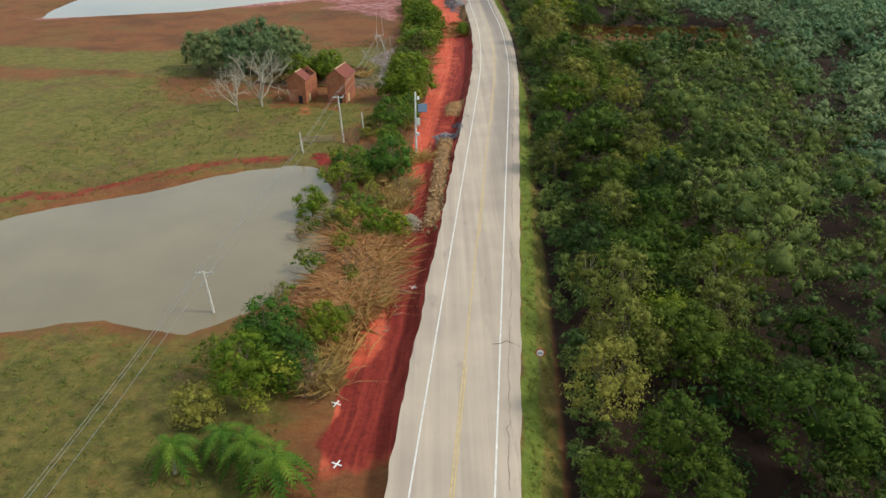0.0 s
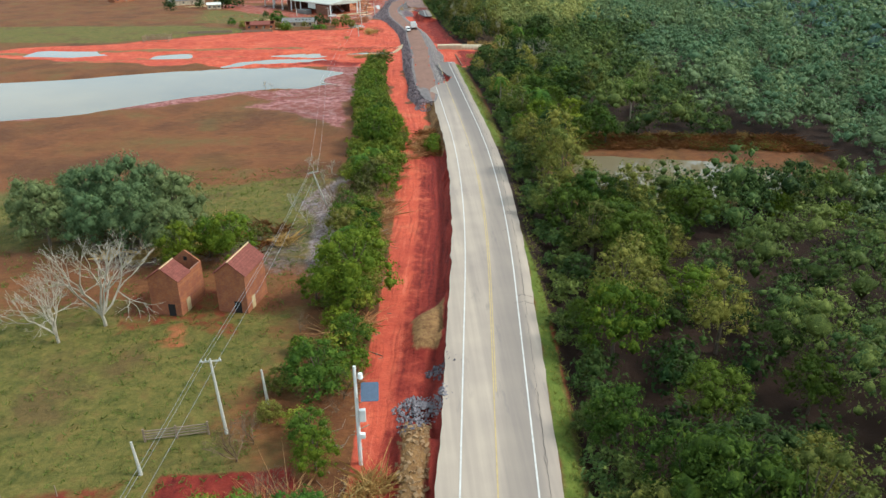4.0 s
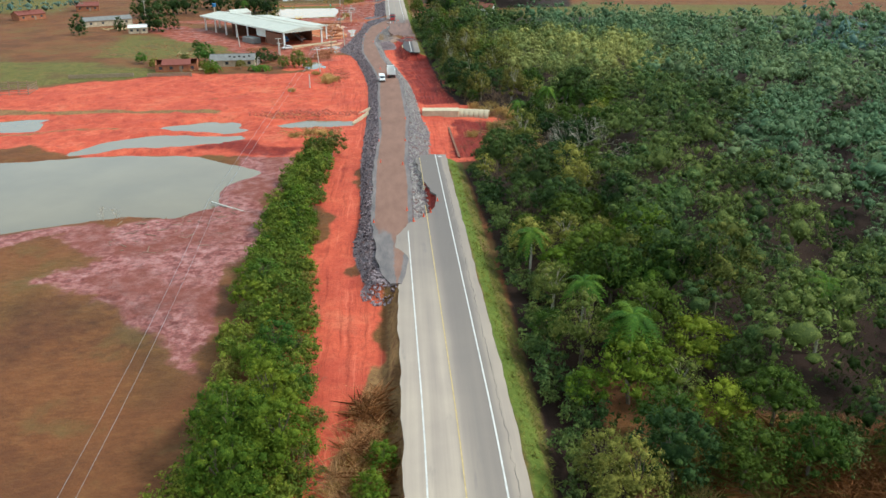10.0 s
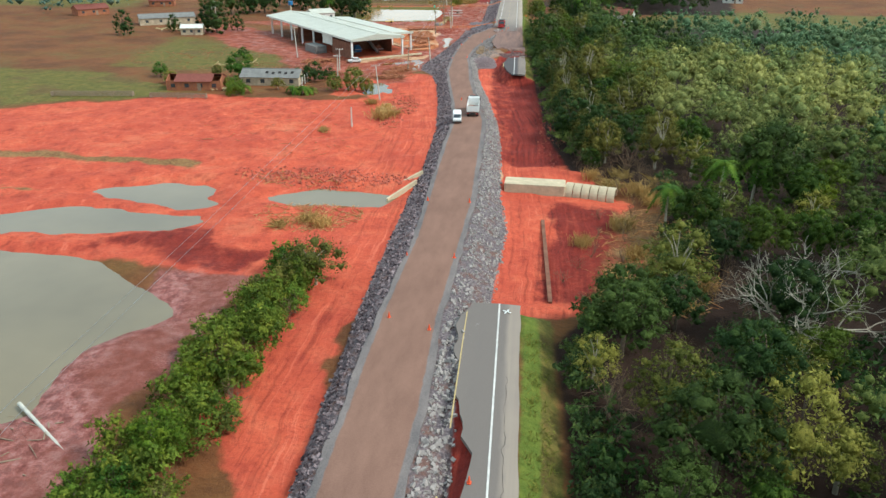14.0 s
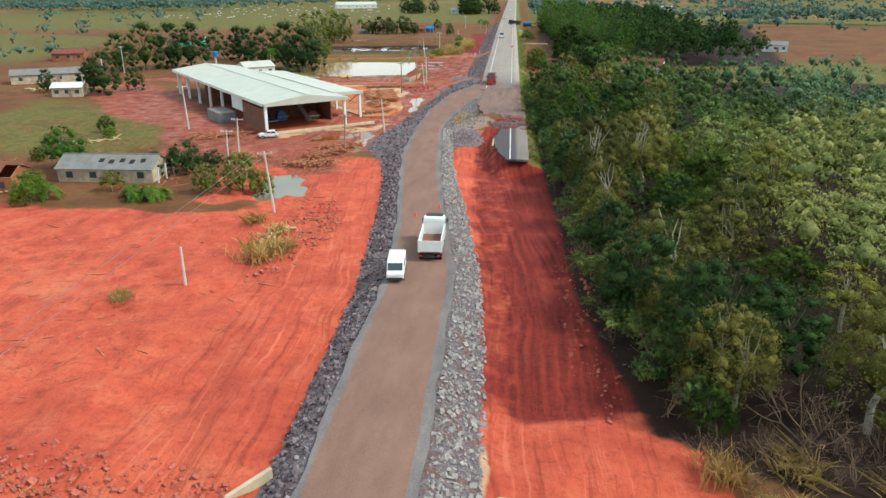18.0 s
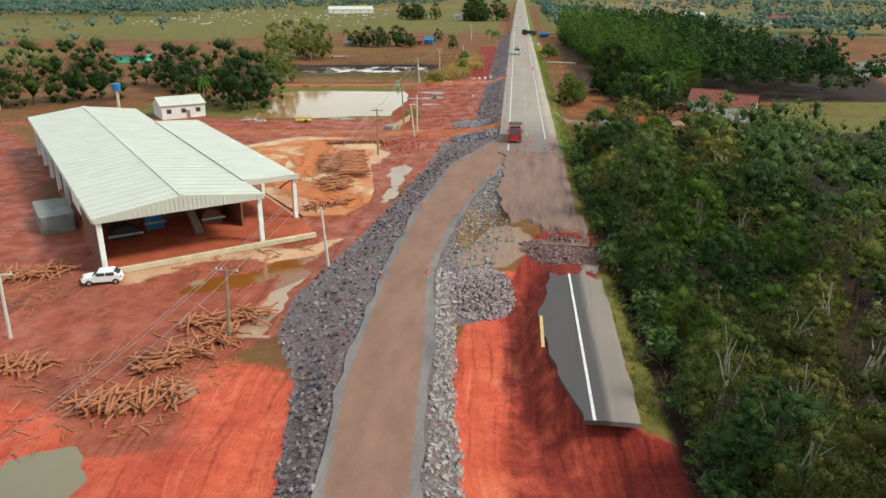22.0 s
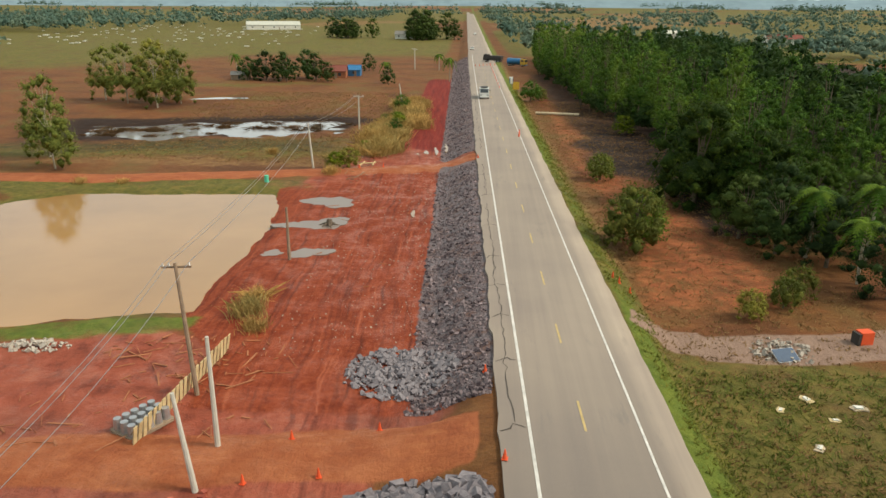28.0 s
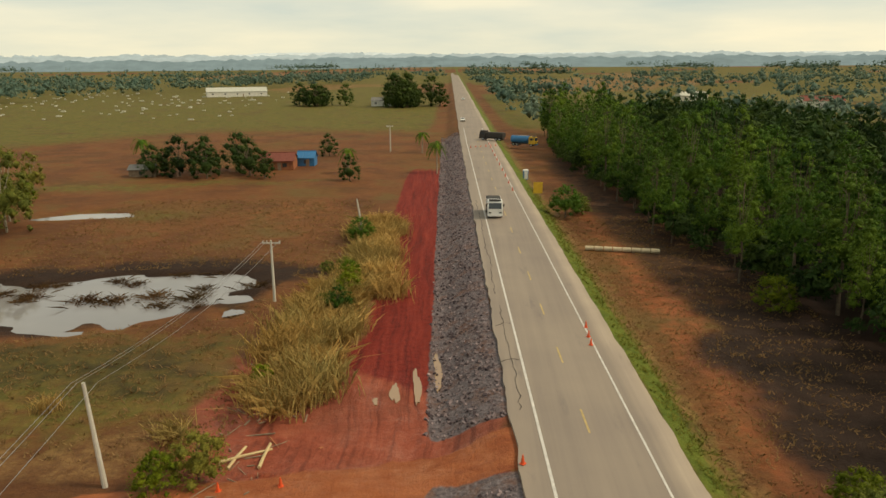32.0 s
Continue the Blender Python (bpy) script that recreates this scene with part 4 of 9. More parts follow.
    put("lush", [(12, 575), (34, 570), (34, 596), (14, 598)], 2.5, 0.3)
    put("track", [(14, 607), (34, 606), (30, 640), (18, 650)], 3, 0.5)
    put("lush", [(13, 556), (15, 556), (15.5, 720), (13, 720)], 1.0, 0.4)
    put("yard", [(-18, 590), (-13, 590), (-12, 610), (-13, 658), (-27, 656), (-24, 640), (-25, 612)], 2.5, 0.9)
    put("clay", [(-20, 588), (-4, 588), (-4, 668), (-19, 667), (-22, 656), (-30, 651), (-28, 634), (-27.5, 616), (-26.5, 603), (-21, 596)], 1.6)
    z["clay"] = z["clay"] * (1 - z["track"])
    put("lush", [(-62, 596), (-36, 597), (-24.5, 600), (-24, 604), (-34, 603.5), (-50, 599)], 1.0, 0.6)
    z["dry"] = np.maximum(z["dry"], 0.5 * step(7.0, 8.0, d) * step(13.0, 10.0, d) * step(606, 620, y) * step(900, 850, y))
    put("dry", [(2.5, 237), (7.0, 235), (8.0, 262), (5.5, 262), (4.5, 250), (2.0, 245)], 1.0, 0.8)
    z["deep"] = np.maximum(z["deep"], 0.55 * step(60, 80, y) * step(240, 232, y) * step(-14, -11, d) * step(-4.0, -5.0, d))
    # right: verge, forest floor, yard
    stub = step(471, 474, y) * step(516, 512, y) * step(6.2, 6.8, d)
    for key in ("red", "deep"):
        z[key] = z[key] * (1 - stub)
    z["grass"] = np.maximum(z["grass"], 0.95 * step(5.2, 6.0, d) * step(10.5, 8.5, d) * np.where((y > 341) & (y < 470), 0, 1))
    z["lush"] = np.maximum(z["lush"], step(5.4, 6.0, d) * step(8.4, 7.4, d) * np.where(y > 556, np.interp(y, [590, 610, 660, 680], [0.9, 0.5, 0.5, 0.9]), np.where(y < 341, 0.75, 0)))
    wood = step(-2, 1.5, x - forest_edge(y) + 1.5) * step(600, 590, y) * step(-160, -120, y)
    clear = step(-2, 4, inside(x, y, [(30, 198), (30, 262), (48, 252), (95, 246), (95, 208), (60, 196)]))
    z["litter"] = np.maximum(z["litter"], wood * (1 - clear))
    put("litter", [(28, 196), (28, 262), (48, 252), (95, 246), (95, 206), (60, 196)], 2, 0.4)
    put("dry", [(34, 236), (34, 252), (50, 246), (95, 240), (95, 230), (60, 236)], 3, 0.6)
    put("deep", [(34, 238), (34, 254), (50, 249), (95, 242), (95, 236), (60, 240)], 2, 0.5)
    put("litter", [(28, 630), (110, 640), (160, 900), (30, 860), (30, 740)], 6)
    put("grass", [(15, 560), (36, 560), (36, 598), (15, 600)], 4, 0.75)
    put("grass", [(60, 560), (200, 540), (260, 640), (90, 655), (62, 620)], 8, 0.95)
    put("grass", [(40, 900), (300, 880), (420, 1400), (30, 1500)], 30, 0.8)
    fields = vnoise(x0 + 400, y0 * 0.5, 130, 2)
    z["grass"] = np.maximum(z["grass"], 0.9 * step(860, 960, y0) * step(0.42, 0.5, fields) * step(10, 20, np.abs(d)))
    z["lush"] = np.maximum(z["lush"], 0.26 * step(900, 1000, y0) * step(0.55, 0.62, fields) * step(10, 20, np.abs(d)))
    z["dry"] = np.maximum(z["dry"], 0.55 * step(900, 1000, y0) * step(0.38, 0.33, fields) * step(10, 20, np.abs(d)))
    # stone under the banks
    on = (y > 282) & (y < 574)
    g = step(-1.2, 0.6, x - rock_left(y)) * step(0.8, -0.2, x - det_left(y)) + step(-0.8, 0.4, x - det_right(y)) * step(1.0, -0.8, x - np.where(y < 500, rock_right(y), det_right(y) + 3))
    put("gravel", [(-1, 489), (-2, 502), (-1, 524), (1.5, 528), (0.3, 506), (2, 501), (7, 500.5), (7, 494), (3, 490)], 1.0, 0.8)
    put("gravel", [(0, 524), (3, 522), (4, 517), (5.5, 530), (5, 549), (2, 547)], 1.2, 0.8)
    put("red", [(1.5, 466), (8, 466), (8, 492), (3, 491)], 1.2)
    put("deep", [(7, 500), (9, 513), (12, 516), (18, 514), (19, 504), (15, 499), (10, 501)], 1.0)
    put("ramp", [(0.3, 502), (4, 517), (9, 513), (8, 506), (6, 502)], 0.8)
    put("dry", [(1, 526), (-0.8, 507), (0.6, 505), (3, 522)], 0.8)
    put("sand", [(9, 384), (14, 384), (15, 393), (11, 398)], 1.0, 0.9)
    z["gravel"] = np.maximum(z["gravel"], np.where(on, np.clip(g, 0, 1), 0))
    z["gravel"] = np.maximum(z["gravel"], step(-12.2, -10.8, d) * step(-4.6, -5.6, d) * step(585, 592, y) * step(900, 860, y) * np.where(np.abs(y - 668) < 4, 0, 1))
    return z


def spread(lo, hi, fine_lo, fine_hi, fine, grow=1.12, most=120.0):
    """Steps that are even in the middle and widen outwards."""
    mid = list(np.arange(fine_lo, fine_hi + 0.01, fine))
    s, a = fine, fine_hi
    while a < hi:
        s = min(s * grow, most)
        a += s
        mid.append(a)
    s, a, low = fine, fine_lo, []
    while a > lo:
        s = min(s * grow, most)
        a -= s
        low.append(a)
    return np.array(low[::-1] + mid)


gx, gy = spread(-2600, 2600, -36, 38, 1.0, 1.08, 110.0), spread(-300, 4600, 40, 740, 1.45, 1.07, 110.0)
GX, GY = np.meshgrid(gx, gy)
GZ = land(GX, GY)
nx, ny = len(gx), len(gy)
ids = np.arange(nx * ny).reshape(ny, nx)
ground_me = raw_mesh("ground", np.stack([GX, GY, GZ], -1).reshape(-1, 3), np.stack([ids[:-1, :-1], ids[:-1, 1:], ids[1:, 1:], ids[1:, :-1]], -1).reshape(-1, 4), M_GROUND, True)
give(ground_me, "lane", (GX - np.where((GY > 345) & (GY < 560), 0.5 * (det_left(GY) + det_right(GY)), road_mid(GY)) + 1.6 * (vnoise(GX, GY, 30, 2) - 0.5)).ravel())
give(ground_me, "run", GY.ravel())
for key, val in zones(GX, GY).items():
    give(ground_me, key, val.ravel())


def ground_z(x, y):
    """The height of the ground sheet at a place."""
    i, j = min(max(int(np.searchsorted(gx, x)) - 1, 0), nx - 2), min(max(int(np.searchsorted(gy, y)) - 1, 0), ny - 2)
    a, b = (x - gx[i]) / (gx[i + 1] - gx[i]), (y - gy[j]) / (gy[j + 1] - gy[j])
    return float((GZ[j, i] * (1 - a) + GZ[j, i + 1] * a) * (1 - b) + (GZ[j + 1, i] * (1 - a) + GZ[j + 1, i + 1] * a) * b)


ground = thing("ground", Matrix(), "red soil, brown fields and grass washed over by a flood", "ground", kind="structure", mesh=ground_me)

for key, pts in PONDS.items():
    cx, cy = sum(p[0] for p in pts) / len(pts), sum(p[1] for p in pts) / len(pts)
    rim = []
    for px, py in pts:
        k = 1 + 2.5 / max(3.0, math.hypot(px - cx, py - cy))
        rim.append((cx + (px - cx) * k, cy + (py - cy) * k, 0))
    me = bpy.data.meshes.new(key)
    me.from_pydata(rim, [], [tuple(range(len(rim)))])
    tan = key == "pond_8"
    me.materials.append(M_POND_TAN if tan else M_AMBER if key == "pond_18" else M_FLOOD if key in ("pond_9", "pond_14") else M_POND if key in ("pond_3", "pond_4", "pond_5", "pond_9", "pond_14", "pond_10") else M_PUDDLE if key in SHALLOW else M_POND)
    if me.polygons[0].normal.z < 0:
        me.flip_normals()
    thing(key, pose(0, 0, WATER + 0.006 * (len(bpy.data.meshes) % 9)), "still muddy tan pond water" if tan else "still grey flood water over low ground", "pond", kind="structure", mesh=me)


# ---- roads ----
def ribbon(name, y0, y1, left, right, material, top=0.0, thick=0.35, stepy=1.0, cols=13, crown=0.06, fray=(0, 0)):
    ys = np.arange(y0, y1 + 0.001, stepy)
    l, r = left(ys), right(ys)
    k = np.linspace(0, 1, cols)
    X = l[:, None] + (r - l)[:, None] * k
    Y = np.repeat(ys[:, None], cols, 1)
    Z = top + crown * (1 - (2 * k - 1) ** 2)[None, :] + 0 * X + (vnoise(X, Y, 4, 2) - 0.5) * 0.05
    ragged = (vnoise(X + 5, Y, 2.6, 3) - 0.5) * 9
    for reach, gone in ((fray[0], Y - y0), (fray[1], y1 - Y)):
        if reach:
            Z = Z - 1.1 * step(reach, reach * 0.55, gone + ragged)
    rows = len(ys)
    X = np.concatenate([X[:, :1], X, X[:, -1:]], 1)
    Y = np.concatenate([Y[:, :1], Y, Y[:, -1:]], 1)
    Z = np.concatenate([Z[:, :1] - thick, Z, Z[:, -1:] - thick], 1)
    Xs, Ys, Zs = [np.concatenate([a[:1], a, a[-1:]], 0) for a in (X, Y, Z)]
    Zs[0] -= thick
    Zs[-1] -= thick
    idx = np.arange((rows + 2) * (cols + 2)).reshape(rows + 2, cols + 2)
    me = raw_mesh(name, np.stack([Xs, Ys, Zs], -1).reshape(-1, 3), np.stack([idx[:-1, :-1], idx[:-1, 1:], idx[1:, 1:], idx[1:, :-1]], -1).reshape(-1, 4), material, False)
    m = road_mid(Ys)
    dust = 0.05 + 0.5 * step(310, 190, Ys) + 0.85 * step(1.5, -1.0, Xs - m) * step(345, 240, Ys) + 0.5 * step(560, 600, Ys) + 0.5 * step(4.2, 4.8, Xs - m) + 0.7 * step(130, 70, Ys)
    give(me, "dust", np.clip(dust, 0, 1).ravel())
    give(me, "mud", (np.interp(Ys, [500, 548, 554, 558, 600], [1, 1, 0.8, 0.42, 0.0]) + 0.35 * step(2.5, 5.0, Xs - m) * step(590, 556, Ys)).ravel())
    return me


def stripe(offset, y0, y1, width, lift=0.075, stepy=2.0):
    ys = np.arange(y0, y1 + 0.001, stepy)
    if len(ys) < 2:
        ys = np.array([y0, y1])
    m = road_mid(ys) + offset
    lo, hi = road_left(ys), road_right(ys)
    c = lambda x: 0.06 * (1 - (2 * (x - lo) / (hi - lo) - 1) ** 2) + (vnoise(x, ys, 4, 2) - 0.5) * 0.05
    g = Geo()
    n = len(ys)
    vs = [(m[i] - width / 2, ys[i], c(m - width / 2)[i] + lift - 0.06) for i in range(n)] + [(m[i] + width / 2, ys[i], c(m + width / 2)[i] + lift - 0.06) for i in range(n)]
    g.add(vs, [(i, n + i, n + i + 1, i + 1) for i in range(n - 1)])
    return g


road_a = thing("road_south", Matrix(), "worn asphalt highway broken away along one side", "road", kind="structure", mesh=ribbon("road_south", -80, 340, road_left, road_right, M_ASPHALT))
road_b = thing("road_stub", Matrix(), "piece of old asphalt road left between washed-out gaps", "road", kind="structure", mesh=ribbon("road_stub", 472, 502, road_left, road_right, M_OLD_ASPHALT, stepy=0.5, cols=17, fray=(0, 2.5)))
road_c = thing("road_muddy", Matrix(), "asphalt smeared with dried red mud", "road", kind="structure", mesh=ribbon("road_muddy", 511, 556, road_left, road_right, M_MUDDY, -0.02, stepy=0.5, cols=21, fray=(5.0, 0)))
road_d = thing("road_north", Matrix(), "long straight worn asphalt highway", "road", kind="structure", mesh=ribbon("road_north", 556, 900, road_left, road_right, M_MUDDY))
thing("road_far", Matrix(), "the highway running on to the horizon", "road", kind="structure", mesh=ribbon("road_far", 900, 4200, road_left, road_right, M_ASPHALT, stepy=20))

for parent, off, a, b, w, mt in ((road_a, -3.55, -80, 298, 0.16, M_WHITE_LINE), (road_a, 3.55, -80, 340, 0.17, M_WHITE_LINE), (road_a, -0.13, -80, 310, 0.13, M_YELLOW_LINE),
                                 (road_b, 3.4, 472, 499, 0.22, M_WHITE_LINE), (road_b, 0.25, 482.5, 488.7, 0.28, M_YELLOW_LINE),
                                 (road_d, -3.45, 557, 900, 0.2, M_WHITE_LINE), (road_d, 3.45, 568, 900, 0.16, M_WHITE_LINE)):
    part("edge_line" if abs(off) > 1 else "centre_line", stripe(off, a, b, w, 0.09 if parent == road_b else 0.075, 1.0 if parent == road_b else 2.0), mt, parent)
for a, b in ((-80, 62), (92, 108), (140, 215), (318, 338)):
    part("centre_line", stripe(0.13, a, b, 0.12), M_YELLOW_LINE, road_a)
for k in range(26):
    y0 = 571 + 12.2 * k
    part("dash", stripe(0.0, y0, y0 + 3.6, 0.15, stepy=1.8), M_YELLOW_LINE, road_d)


def det_mesh():
    q = Mat("detour_earth", 0.9, 0.2)
    mid, fine = q.noise(0.5, 6, 0.65, q.stretch((1.0, 0.3, 1))), q.noise(9, 4, 0.7)
    c = q.mix(0.5, q.ramp(mid, [(0.3, (0.15, 0.078, 0.053)), (0.7, (0.28, 0.155, 0.108))]), q.ramp(fine, [(0.3, (0.16, 0.088, 0.063)), (0.7, (0.28, 0.16, 0.115))]))
    c = q.mix(q.edge(q.attr("rim"), q.noise(0.7, 5), 0.12, 0.5), c, q.mix(0.45, q.ramp(fine, [(0.25, (0.08, 0.07, 0.07)), (0.75, (0.27, 0.24, 0.225))]), q.ramp(mid, [(0.35, (0.07, 0.058, 0.055)), (0.65, (0.26, 0.205, 0.175))])))
    q.color(c).bump(fine, 0.6, 0.03)
    me = ribbon("detour", 279, 572, lambda y: det_left(y) - 0.4 + (vnoise(y, y * 0 + 9, 3, 2) - 0.5) * 0.6, lambda y: det_right(y) + 0.4 + (vnoise(y, y * 0 + 21, 3, 2) - 0.5) * 0.6, q.m, -0.3, 0.3, 1.0, 15, 0.1)
    co = np.empty(len(me.vertices) * 3, np.float32)
    me.vertices.foreach_get("co", co)
    x, y = co[0::3], co[1::3]
    dl, dr = det_left(y), det_right(y)
    rim = np.maximum(step(0.7, -0.2, x - dl), step(0.8, -0.1, dr - x))
    rim = np.maximum(rim, step(308, 290, y) * (0.36 + 0.6 * step(0.65, 0.3, (x - dl) / np.maximum(dr - dl, 0.5))))
    give(me, "rim", rim)
    # rises to meet the asphalt at both ends
    z = co[2::3] + 0.36 * np.maximum(step(300, 284, y), step(552, 568, y))
    co[2::3] = z
    me.vertices.foreach_set("co", co)
    return me


detour = thing("detour_road", Matrix(), "temporary detour of packed brown earth with gravel edges", "road", kind="structure", mesh=det_mesh())


# ---- plants ----
def leaf_cloud(rng, centres, radii, count, size, up=0.35, flat=0.95):
    """Leaf clumps over the outside of several lobes: vertices and faces."""
    centres, radii = np.asarray(centres, float), np.asarray(radii, float)
    w = radii ** 2 / (radii ** 2).sum()
    lobe = rng.choice(len(radii), count, p=w)
    d = rng.normal(size=(count, 3))
    d[:, 2] = np.abs(d[:, 2]) * 0.9 - 0.25
    d /= np.linalg.norm(d, axis=1)[:, None]
    r = radii[lobe] * (0.55 + 0.9 * rng.rand(count))
    p = centres[lobe] + d * r[:, None] * np.array([1, 1, flat])
    nrm = d + rng.normal(size=(count, 3)) * 0.6 + np.array([0, 0, up])
    nrm /= np.linalg.norm(nrm, axis=1)[:, None]
    t = np.cross(nrm, rng.normal(size=(count, 3)))
    t /= np.linalg.norm(t, axis=1)[:, None] + 1e-9
    b = np.cross(nrm, t)
    s = size * (0.6 + 0.9 * rng.rand(count))[:, None]
    k = (0.28 + 0.25 * rng.rand(count))[:, None]
    bend = nrm * s * 0.25
    vs = np.stack([p - t * s * 0.9 - b * s * k, p + t * s * 1.25 + bend, p - t * s * 0.3 + b * s * (k + 0.3)], 1).reshape(-1, 3)
    return vs, np.arange(count * 3).reshape(-1, 3)


def crown_shape(rng, height, radius, lobes, low=0.35):
    """A dome of lobes over a wide middle: centres and radii."""
    half = height * (1 - low) / 2
    zc = height * low + half
    c, r = [(0, 0, zc)], [min(radius, half) * 0.72]
    for i in range(lobes):
        up = 1 - 1.45 * (i + 0.5) / lobes
        a = i * 2.4 + rng.normal() * 0.35
        flat = math.sqrt(max(0.0, 1 - up * up))
        rad = radius * (0.10 + 0.20 * rng.rand())
        k = 0.70 + 0.36 * rng.rand()
        c.append((math.cos(a) * flat * (radius - rad * 0.8) * k, math.sin(a) * flat * (radius - rad * 0.8) * k, zc + up * (half - rad * 0.6) * (0.85 + 0.2 * rng.rand())))
        r.append(rad)
    return c, r


_oct = np.array([(1, 0, 0), (0, 1, 0), (-1, 0, 0), (0, -1, 0), (0, 0, 1), (0, 0, -1), (0.6, 0.6, 0.55), (-0.6, 0.6, 0.55), (-0.6, -0.6, 0.55), (0.6, -0.6, 0.55)], float)
_octf = np.array([(0, 1, 6), (1, 4, 6), (4, 0, 6), (1, 2, 7), (2, 4, 7), (4, 1, 7), (2, 3, 8), (3, 4, 8), (4, 2, 8), (3, 0, 9), (0, 4, 9), (4, 3, 9), (1, 0, 5), (2, 1, 5), (3, 2, 5), (0, 3, 5)])


def with_core(rng, vs, fs, centres, radii, k=0.84, flat=0.95):
    """Adds the shaded inner foliage behind the outer leaves."""
    out, faces, n = [vs], [fs], len(vs)
    for i, (c, r) in enumerate(zip(centres, radii)):
        out.append(np.array(c) + _oct * r * (k if i else k * 0.8) * np.array([1, 1, flat]) * (0.65 + 0.6 * rng.rand(10, 1)))
        faces.append(_octf + n)
        n += 10
    return np.concatenate(out), np.concatenate(faces)


def trunk_geo(rng, height, radius, centres, thick, limbs=6):
    """A trunk whose limbs grow out of its own rings."""
    g = Geo()
    top = Vector((rng.normal() * radius * 0.12, rng.normal() * radius * 0.12, height * 0.5))
    g.path([Vector((0, 0, -0.3)), Vector((rng.normal() * 0.1, rng.normal() * 0.1, height * 0.2)), Vector((0, 0, height * 0.33)).lerp(top, 0.4), top], thick, thick * 0.55, 6)
    for i, c in enumerate(centres[1:limbs + 1]):
        e = Vector(c)
        ring = [6 * (2 + i % 2) + (i * 2 + j) % 6 for j in range(3)]
        b = Vector(g.v[ring[1]])
        m = b.lerp(e, 0.5) + Vector((rng.normal() * 0.2, rng.normal() * 0.2, 0.25))
        g.path([b, b.lerp(m, 0.4), m, e], thick * 0.42, thick * 0.1, 3, ring)
    return g


def make_tree(name, seed, height, radius, leaves, size, leaf, bark=M_BARK, lobes=26, low=0.2, label="", category="tree", group="", flat=0.95, thick=None, up=0.35, core=0.64):
    rng = np.random.RandomState(seed)
    lobes, leaves, size = int(lobes * 1.5), int(leaves * 1.2), size * 0.68
    c, r = crown_shape(rng, height, radius, lobes, low)
    t = thing(name, pose(0, 0, -500), label, category, group)
    part("trunk", trunk_geo(rng, height, radius, c, thick or 0.03 * height), bark, t)
    vs, fs = with_core(rng, *leaf_cloud(rng, c, r, leaves, size, up, flat), c, r, core, flat)
    part("crown", raw_mesh("crown", vs, fs, leaf, True), leaf, t)
    return t


def branch_tree(name, seed, height, spread_, bark, label, category="tree", levels=4, thick=0.16, limbs_=3, wide=0.5, fork=0.2):
    """A leafless tree: limbs that fork again and again."""
    rng = np.random.RandomState(seed)
    t = thing(name, pose(0, 0, -500), label, category)
    trunk, limbs = Geo(), Geo()

    def grow(g, p, d, length, r, level, start=None):
        q = p + d * length
        m = p.lerp(q, 0.5) + Vector(rng.normal(size=3)) * length * 0.06
        ring = g.path([p, m, q], r, r * 0.6, 3, start)
        if level == 0:
            return
        for i in range(3 if level > 1 else 3):
            e = (d + Vector(rng.normal(size=3)) * spread_ + Vector((0, 0, 0.12))).normalized()
            grow(g, q, e, length * (0.62 + 0.2 * rng.rand()), r * 0.55, level - 1, ring)

    stem = trunk.path([(0, 0, -0.3), (0.05, 0, height * fork * 0.5), (0.1, 0.05, height * fork)], thick * 1.2, thick, 6)
    for i in range(limbs_):
        d = Vector((rng.normal() * wide, rng.normal() * wide, 1)).normalized()
        grow(trunk, Vector((0.1, 0.05, height * fork)), d, height * 0.3, thick, levels, stem)
    part("trunk", trunk, bark, t)
    return t


def make_palm(seed, height, fronds=16, length=2.6):
    rng = np.random.RandomState(seed)
    t = thing("palm_tree", pose(0, 0, -500), "tall palm with arching feathery green fronds", "palm tree", "palms in the forest")
    stem = Geo()
    stem.path([(0, 0, -0.3), (0.15, 0.05, height * 0.5), (0.1, 0.2, height)], 0.17, 0.12, 7)
    part("trunk", stem, M_PALE_BARK, t)
    for i in range(fronds):
        a = i * 2.4 + rng.rand() * 0.5
        rise = 1.0 - 1.5 * (i / fronds) + rng.normal() * 0.1
        vs, fs = [], []
        d, side = Vector((math.cos(a), math.sin(a), 0)), Vector((-math.sin(a), math.cos(a), 0))
        n = 12
        spine = [Vector((0.1, 0.2, height)) + d * length * (k / n) + Vector((0, 0, rise * length * (k / n) * 0.9 - 1.15 * length * (k / n) ** 2)) for k in range(n + 1)]
        for k in range(1, n + 1):
            w = 0.62 * math.sin(math.pi * (0.12 + 0.86 * k / n)) + 0.12
            for sgn in (-1, 1):
                tip = spine[k] + side * sgn * w + d * 0.25 - Vector((0, 0, 0.22 * w + 0.1 * rng.rand()))
                j = len(vs)
                vs += [tuple(spine[k - 1]), tuple(spine[k]), tuple(tip), tuple(spine[k - 1].lerp(tip, 0.6))]
                fs.append((j, j + 1, j + 2, j + 3))
        part("frond", raw_mesh("frond", vs, fs, M_PALM), M_PALM, t)
    return t


def set_at(proto, x, y, scale=1.0, turn=0.0, z=None, tall=None, label=""):
    z = ground_z(x, y) if z is None else z
    m = pose(x, y, z, 0, 0, turn) @ Matrix.Diagonal((scale, scale, tall or scale, 1))
    ob = copy_thing(proto, m)
    if label:
        tagged(ob, label)
    return ob


def drop(proto):
    """Takes a pattern away once its copies stand."""
    for o in (*proto.children_recursive, proto):
        bpy.data.objects.remove(o)


